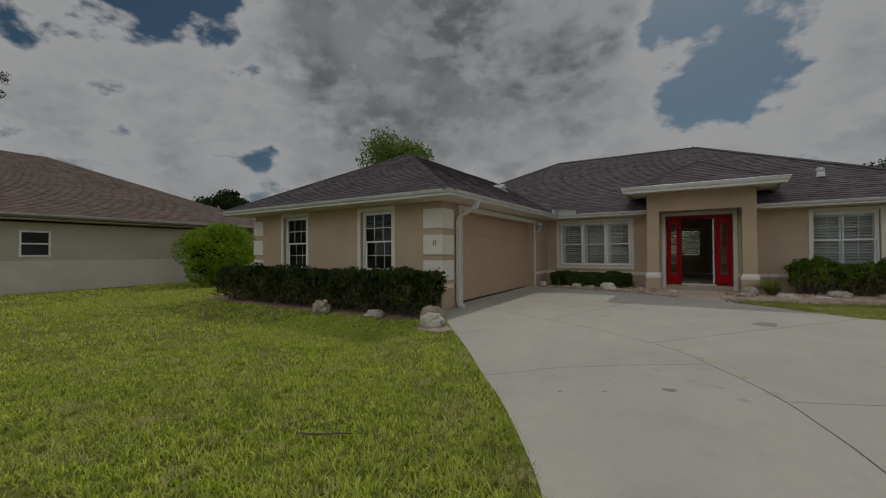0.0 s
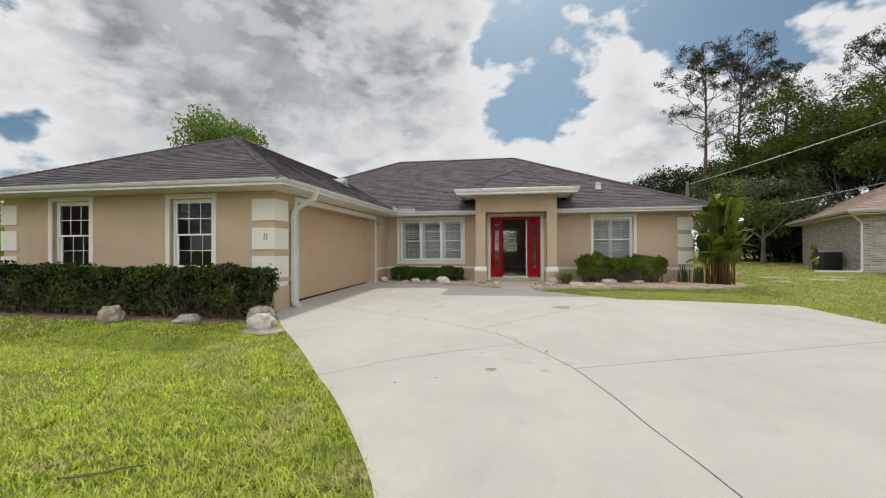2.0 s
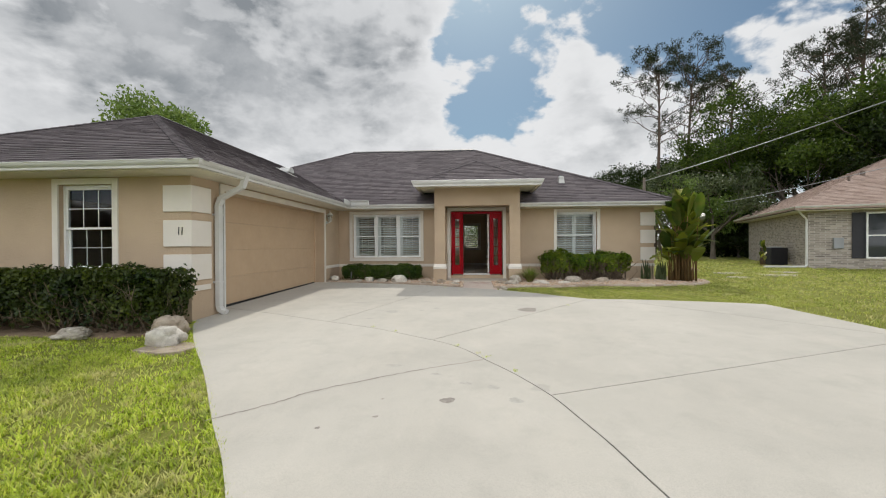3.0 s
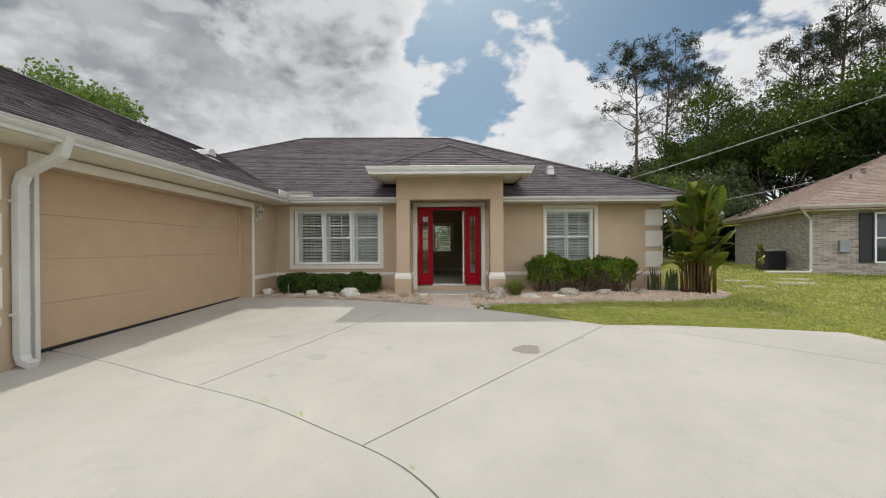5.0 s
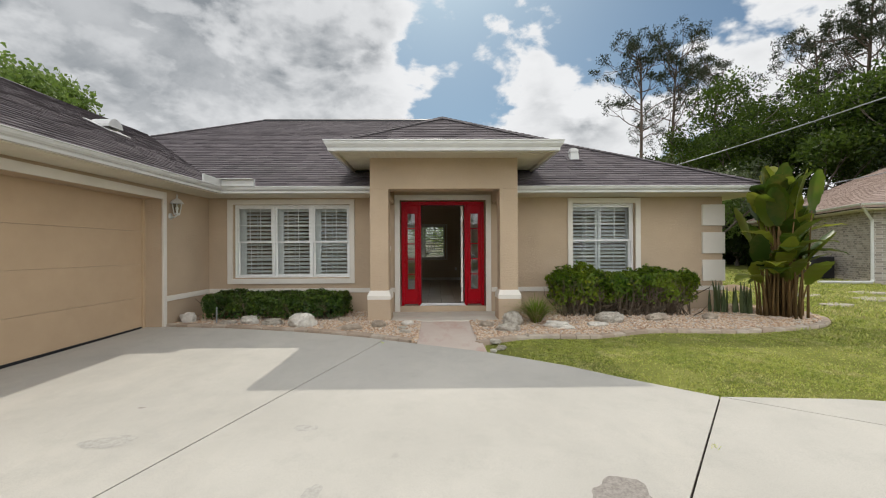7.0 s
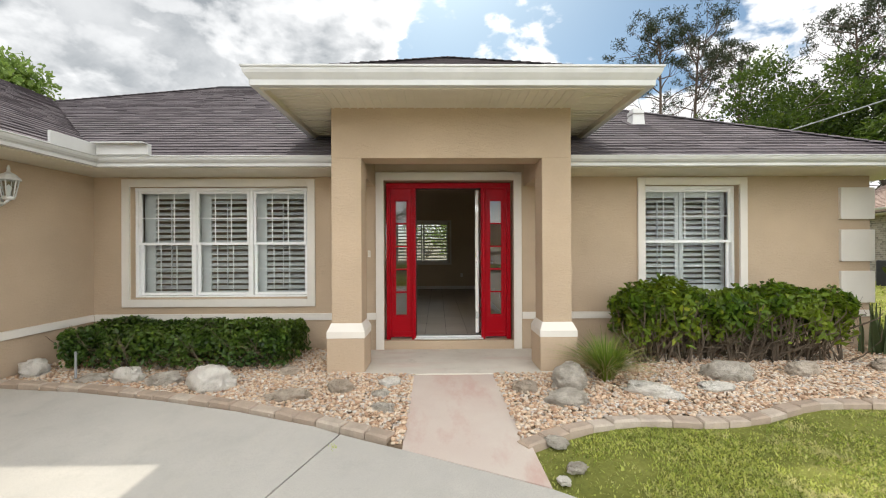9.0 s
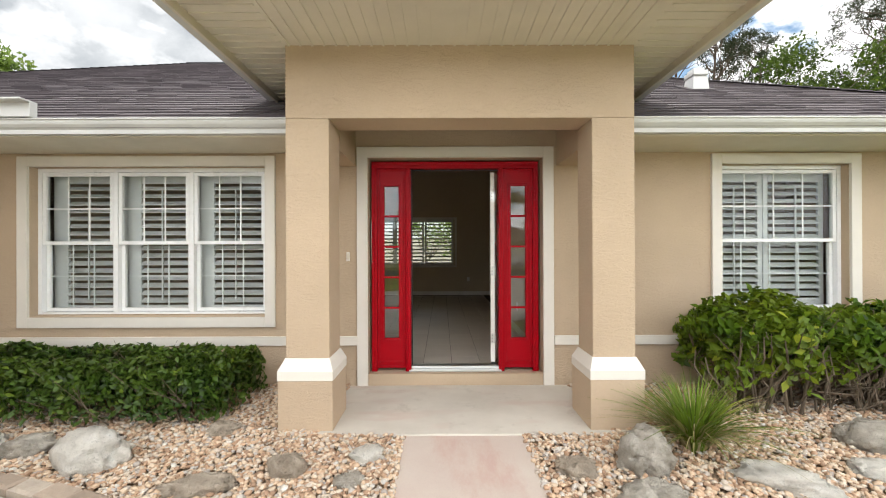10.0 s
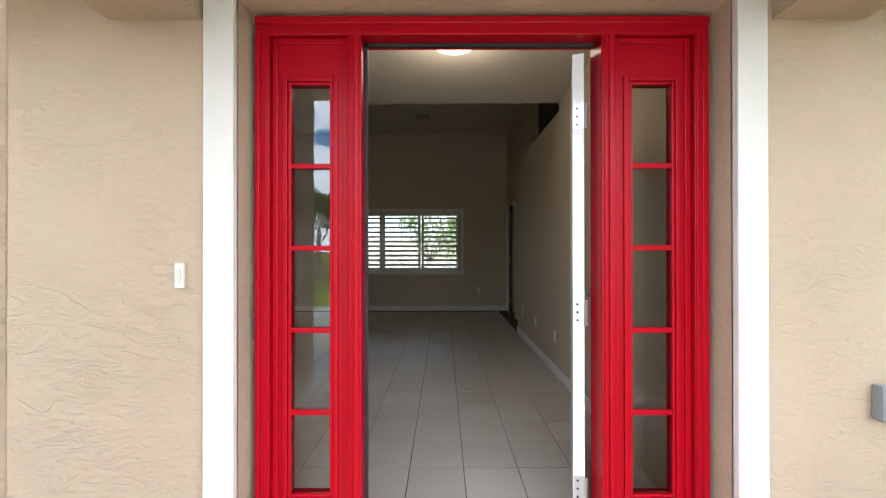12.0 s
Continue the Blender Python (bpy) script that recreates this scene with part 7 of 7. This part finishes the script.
W_L = "rounded white limestone boulder lying in gravel"
G_L = "rough grey pitted coral rock lying in gravel"
B_L = "flat brown fieldstone lying in gravel"
for i, (x, y, sx, sy, sz, mt, lb) in enumerate([
    (-4.5, 12.02, 0.17, 0.14, 0.15, ROCK_WHITE, W_L), (-3.72, 11.82, 0.17, 0.12, 0.07, ROCK_GREY, G_L), (-3.32, 11.8, 0.19, 0.12, 0.13, ROCK_WHITE, W_L),
    (-2.9, 11.72, 0.2, 0.12, 0.1, ROCK_GREY, G_L), (-2.33, 11.56, 0.25, 0.17, 0.19, ROCK_WHITE, W_L), (-1.75, 12.0, 0.14, 0.12, 0.07, ROCK_BROWN, B_L),
    (-1.5, 11.28, 0.24, 0.1, 0.08, ROCK_BROWN, B_L), (-1.06, 11.45, 0.14, 0.1, 0.11, ROCK_BROWN, B_L), (-0.6, 11.62, 0.12, 0.1, 0.08, ROCK_WHITE, W_L),
    (-0.66, 11.36, 0.11, 0.1, 0.05, ROCK_GREY, G_L), (-0.6, 11.02, 0.13, 0.1, 0.06, ROCK_GREY, G_L), (1.14, 11.5, 0.2, 0.17, 0.2, ROCK_GREY, G_L),
    (1.0, 11.13, 0.22, 0.13, 0.11, ROCK_GREY, G_L), (1.85, 11.3, 0.29, 0.13, 0.1, ROCK_WHITE, W_L), (2.52, 11.42, 0.23, 0.13, 0.07, ROCK_WHITE, W_L),
    (2.86, 11.72, 0.29, 0.17, 0.16, ROCK_GREY, G_L), (3.75, 11.85, 0.24, 0.14, 0.12, ROCK_BROWN, B_L), (0.7, 11.45, 0.14, 0.12, 0.09, ROCK_BROWN, B_L),
    (0.70, 10.44, 0.10, 0.065, 0.045, ROCK_GREY, W_L), (0.74, 10.12, 0.08, 0.05, 0.04, ROCK_GREY, G_L), (0.62, 9.99, 0.05, 0.04, 0.03, ROCK_WHITE, W_L),
    (4.75, 11.95, 0.16, 0.12, 0.1, ROCK_BROWN, B_L)]):
    rock(x, y, sx, sy, sz, mt, lb, 10 + i * 1.7, turn=(i * 37) % 60 - 30)
for i, (x, y, sx, sy, sz, mt, lb) in enumerate([
    (-7.0, 4.48, 0.30, 0.2, 0.22, ROCK_BROWN, "brown boulder in front of the clipped hedge"), (-5.6, 4.62, 0.26, 0.17, 0.11, ROCK_GREY, "low grey rock in front of the clipped hedge"),
    (-4.0, 4.30, 0.25, 0.17, 0.19, ROCK_WHITE, "large pale boulder at the hedge end"), (-4.38, 4.86, 0.27, 0.19, 0.21, ROCK_BROWN, "brown boulder at the hedge end"),
    (-14.3, 7.6, 0.5, 0.3, 0.22, ROCK_GREY, "low grey rock beside the round bush")]):
    rock(x, y, sx, sy, sz, mt, lb, 60 + i * 2.3, turn=(i * 41) % 50 - 20, group="rocks on the lawn")
slab_r = solo("stone_slab", MB().prism(ccw([(-4.2, 4.02), (-3.8, 3.9), (-3.55, 4.0), (-3.52, 4.2), (-3.7, 4.4), (-4.15, 4.42)]), lambda x, y: ground_z(y) - 0.05, lambda x, y: ground_z(y) + 0.025),
              ROCK_BROWN, "thin flat pale stone slab under the boulder", "stone slab", bevel=0.01)
for i, (cx, cy, w) in enumerate([(9.4, 15.2, 0.5), (10.6, 14.4, 0.6), (11.6, 15.6, 0.45), (8.7, 13.6, 0.35)]):
    solo("flat_stone", MB().prism([(cx + w * (1 + 0.2 * math.sin(5 * a + i)) * math.cos(a), cy + 0.55 * w * (1 + 0.2 * math.cos(3 * a + i)) * math.sin(a)) for a in np.linspace(0, 6.283, 13)[:-1]],
         lambda x, y: ground_z(y) - 0.06, lambda x, y: ground_z(y) + 0.012), ROCK_GREY, "flat worn grey stone set in the side lawn", "stone", "flat stones in the lawn", bevel=0.006)
solo("garden_stake", MB().tube([(-3.92, 11.86, 0.25), (-3.92, 11.86, 0.58)], 0.012, 6), GREY_PLASTIC, "thin grey garden light stake in gravel", "stake")
twig = MB()
twig.tube([(-2.64, 0.40, 0.085), (-2.53, 0.41, 0.10), (-2.44, 0.47, 0.095), (-2.35, 0.52, 0.105), (-2.26, 0.60, 0.09)], [0.006, 0.009, 0.007, 0.007, 0.003], 5)
twig.tube([(-2.44, 0.47, 0.095), (-2.37, 0.45, 0.11)], [0.005, 0.002], 4)
solo("fallen_twig", twig, TWIG, "thin dry fallen twig on the lawn", "twig", fix=False)

# ---- loose covers ----


def pebbles(name, outline, count, seed):
    r = np.random.default_rng(seed)
    pts = np.array(outline)
    lo, hi = pts.min(0), pts.max(0)
    x, y = r.uniform(lo[0], hi[0], count * 3), r.uniform(lo[1], hi[1], count * 3)
    keep = inside(offset_poly(outline, 0.03), x, y)
    x, y = x[keep][:count], y[keep][:count]
    n = len(x)
    bm = bmesh.new()
    bmesh.ops.create_icosphere(bm, subdivisions=1, radius=1.0)
    bm.verts.ensure_lookup_table()
    base = np.array([tuple(v.co) for v in bm.verts])
    tri = np.array([[v.index for v in f.verts] for f in bm.faces])
    bm.free()
    s = r.uniform(0.009, 0.023, (n, 1, 1)) * r.uniform(0.75, 1.3, (n, 1, 3))
    s[:, :, 2] *= 0.62
    p = base[None] * (1 + r.normal(0, 0.10, (n, len(base), 1))) * s
    a = r.uniform(0, 6.283, n)
    c, sn = np.cos(a)[:, None], np.sin(a)[:, None]
    px, py = p[:, :, 0] * c - p[:, :, 1] * sn, p[:, :, 0] * sn + p[:, :, 1] * c
    tilt = r.normal(0, 0.4, (n, 1))
    pz = p[:, :, 2] + tilt * px * 0.6
    gz = np.array([ground_z(v) for v in y])
    v = np.stack([px + x[:, None], py + y[:, None], pz + gz[:, None] + 0.018 + r.uniform(0, 0.02, (n, 1))], 2).reshape(-1, 3)
    f = (tri[None] + (np.arange(n) * len(base))[:, None, None]).reshape(-1, 3)
    ob = new(name, quick_mesh(name, v, f, PEBBLE, True))
    tagged(ob, "tan and brown river gravel covering a planting bed", "gravel", kind="stuff")


pebbles("gravel_stones", BED_L_OUTLINE, 19000, 3)
pebbles("gravel_stones_right", BED_R_OUTLINE, 30000, 4)


def lawn(name, label, mat, zones, seed):
    """Grass blades, dense near the walk and thinner far away; none on paving or beds."""
    r = np.random.default_rng(seed)
    vs, fs, total = [], [], 0
    for x0, x1, y0, y1, n, big in zones:
        # tufted: blades gathered about centres
        m = n // (7 if x0 != 0.4 else 4)
        cx, cy = r.uniform(x0, x1, m), r.uniform(y0, y1, m)
        k = r.integers(0, m, n)
        x, y = cx[k] + r.normal(0, 0.022 * big, n), cy[k] + r.normal(0, 0.022 * big, n)
        bad = inside(offset_poly(DRIVE_OUTLINE, -0.0), x, y) | inside(ccw(WALK_OUTLINE), x, y) | inside(BED_L_OUTLINE, x, y) | inside(offset_poly(BED_R_OUTLINE, -0.12), x, y) | inside(ccw(WING_BED), x, y)
        bad |= (y > 5.7) & (x > -11.4) & (x < -4.6)
        bad |= (y > 12.95) & (x < 5.75) & (x > -4.7)
        # worn patches
        worn = np.array([noise.noise(Vector((a * 0.8, b * 0.8, 3.3))) + 0.5 * noise.noise(Vector((a * 2.7, b * 2.7, 1.3))) for a, b in zip(x, y)])
        bad |= (worn > 0.30) & (r.random(n) < 0.75)
        mown = x0 == 0.4
        if mown:
            bad |= (worn > 0.12) & (r.random(n) < 0.55)
        x, y, worn = x[~bad], y[~bad], worn[~bad]
        if y0 < 0 or (x0 == 0.4):
            # blades that lean over the edge of the paving
            line = np.array(LEFT_EDGE if x0 < 0 else [(0.56, 9.9), (1.33, 9.36), (1.77, 8.94), (2.16, 8.61), (2.5, 8.38), (3.5, 8.32), (4.9, 8.02), (5.6, 7.8)])
            if not (x0 < -10):
                q = r.integers(0, len(line) - 1, 9000)
                f0 = r.random(9000)[:, None]
                e = line[q] * (1 - f0) + line[q + 1] * f0 + r.normal(0, 0.02, (9000, 2))
                e = e[(e[:, 1] > -1.2) & (e[:, 1] < 10)]
                x, y, worn = np.append(x, e[:, 0]), np.append(y, e[:, 1]), np.append(worn, np.zeros(len(e)))
        n = len(x)
        h = r.uniform(0.025, 0.07, n) * big ** 0.5 * (1 - 0.25 * np.clip(worn, 0, 1)) * (0.45 if mown else 1.0)
        w = r.uniform(0.003, 0.008, n) * big * (0.9 if mown else 1.0)
        a, lean = r.uniform(0, 6.283, n), r.uniform(0.2, 1.25, n)
        dx, dy = np.cos(a), np.sin(a)
        gz = 0.06 + 0.0175 * np.clip(y, -12, 22) - 0.022
        def p(q, s):
            out = h * lean * q ** 1.6
            return np.stack([x + dx * out - dy * w * s, y + dy * out + dx * w * s, gz + h * (q - 0.25 * lean * q * q)], 1)
        v = np.stack([p(0, -1), p(0, 1), p(0.55, 0.75), p(0.55, -0.75), p(1.0, 0)], 1).reshape(-1, 3)
        i = np.arange(n)[:, None] * 5 + total
        fs.append(np.concatenate([i + [[0, 1, 2]], i + [[0, 2, 3]], i + [[3, 2, 4]]], 0))
        vs.append(v)
        total += n * 5
    ob = new(name, quick_mesh(name, np.concatenate(vs), np.concatenate(fs), mat))
    tagged(ob, label, "grass", kind="stuff")


lawn("lawn_grass", "short yellow-green mown lawn grass with worn patches", GRASS,
     [(-7.0, 0.0, -1.2, 4.9, 190000, 1.0), (-16.0, -6.0, -4.0, 8.0, 80000, 1.5), (-22.0, -12.0, 0.0, 11.0, 26000, 2.0)], 12)
lawn("side_lawn_grass", "short dry olive-green lawn grass beside the gravel bed", GRASS_DRY,
     [(0.4, 7.5, 7.7, 12.8, 330000, 1.0), (5.4, 15.0, 2.0, 17.5, 50000, 1.6), (7.0, 18.0, 14.0, 26.0, 26000, 2.0)], 13)


def joint_weeds():
    r = np.random.default_rng(8)
    v, f = [], []
    for cx, cy in [(0.06, 3.95), (-0.05, 4.1), (-1.6, 5.42), (-0.3, 4.42), (0.3, 3.5), (-1.2, 5.15), (1.75, 7.5), (-0.86, 10.4)]:
        for k in range(14):
            a, h = r.uniform(0, 6.283), r.uniform(0.01, 0.045)
            x, y = cx + r.normal(0, 0.02), cy + r.normal(0, 0.02)
            g = ground_z(y) + 0.02
            n = len(v)
            v += [(x - 0.002, y, g), (x + 0.002, y, g), (x + math.cos(a) * h * 0.7, y + math.sin(a) * h * 0.7, g + h)]
            f.append((n, n + 1, n + 2))
    ob = new("joint_weeds", quick_mesh("joint_weeds", np.array(v), np.array(f), GRASS))
    tagged(ob, "tiny weeds growing in the driveway joints", "weeds", kind="stuff")


joint_weeds()

# ---- pieces: edging pavers, floor tiles, portico shingles ----


def paver_mesh(ln, wd, ht, r):
    mb = MB()
    c = 0.014
    lo = [(-ln / 2, -wd / 2), (ln / 2, -wd / 2), (ln / 2, wd / 2), (-ln / 2, wd / 2)]
    hi = [(a - math.copysign(c, a), b - math.copysign(c, b)) for a, b in lo]
    j = lambda p, s: (p[0] + r.uniform(-s, s), p[1] + r.uniform(-s, s))
    v = [(*j(p, 0.004), -0.05) for p in lo] + [(*j(p, 0.006), ht - c) for p in lo] + [(*j(p, 0.004), ht + r.uniform(-0.004, 0.004)) for p in hi]
    f = [(3, 2, 1, 0)] + [(q * 4 + i, q * 4 + (i + 1) % 4, q * 4 + 4 + (i + 1) % 4, q * 4 + 4 + i) for q in (0, 1) for i in range(4)] + [(8, 9, 10, 11)]
    return mesh_of("paver", mb.add(v, f), PAVER)


def edging(name, line, label, low=0.0):
    t = thing(name, label, "edging", (*line[0], ground_z(line[0][1])), kind="structure")
    r = random.Random(17)
    shapes = [paver_mesh(l, 0.115, 0.062, r) for l in (0.21, 0.235, 0.25, 0.19)]
    lens = (0.21, 0.235, 0.25, 0.19)
    P = [Vector(p) for p in line]
    seg, s = 0, 0.0
    dist = [0.0]
    for a, b in zip(P, P[1:]):
        dist.append(dist[-1] + (b - a).length)
    def point(q):
        for i in range(len(P) - 1):
            if q <= dist[i + 1]:
                return P[i].lerp(P[i + 1], (q - dist[i]) / max(1e-6, dist[i + 1] - dist[i]))
        return P[-1]
    q = 0.02
    while q < dist[-1] - 0.2:
        k = r.randrange(4)
        a, b = point(q), point(q + lens[k])
        m = (a + b) / 2
        d = b - a
        ob = new("paver", shapes[k])
        ob.parent = t
        ob.location = (m.x - line[0][0], m.y - line[0][1], ground_z(m.y) - ground_z(line[0][1]) - low + r.uniform(-0.006, 0.006))
        ob.rotation_euler = (radians(r.uniform(-2, 2)), radians(r.uniform(-1.5, 1.5)), math.atan2(d.y, d.x) + radians(r.uniform(-2, 2)))
        q += lens[k] + 0.008


edging("edging_left", [(x, y + 0.075) for x, y in curve_points(BED_L, 3)], "tan concrete edging pavers along the gravel bed")
edging("edging_right", [(x, y - 0.03) for x, y in BED_R], "tan concrete edging pavers along the gravel bed", 0.024)

tile_me = mesh_of("tile", MB().box(-0.1525, 0.1525, -0.1525, 0.1525, -0.008, 0.0), TILE, bevel=0.0015)
room_floor = bpy.data.objects["floor_room"]
for i in range(-9, 5):
    for j in range(22):
        x, y = -0.165 + 0.31 * i, 13.44 + 0.31 * j
        if -1.9 < x < 0.86 and y < 19.9:
            ob = new("tile", tile_me)
            ob.parent = room_floor
            ob.location = (x, y, FLOOR)
part("threshold_strip", MB().box(-0.9, 0.94, 13.205, 13.28, 0.3, FLOOR), TILE, room_floor)
part("cut_tiles", MB().box(0.923, 0.999, 13.28, 19.93, FLOOR - 0.008, FLOOR - 0.0005), TILE, room_floor)
mb = MB()
for i in range(-15, 5):
    for j in range(22):
        x, y = -0.165 + 0.31 * i, 13.44 + 0.31 * j
        if x <= -1.9 and y < 19.9:
            mb.box(x - 0.1525, x + 0.1525, y - 0.1525, y + 0.1525, FLOOR - 0.008, FLOOR)
part("far_tiles", mb, TILE, room_floor, kind="stuff")

for k, tab in enumerate(port_tabs[:300]):
    part("shingle", MB().add(tab, TAB_FACES), SHINGLE_ONE, roof_portico, fix=False)
if len(port_tabs) > 300:
    part("shingles", tabs_mesh(port_tabs[300:]), SHINGLE, roof_portico, fix=False, kind="stuff")
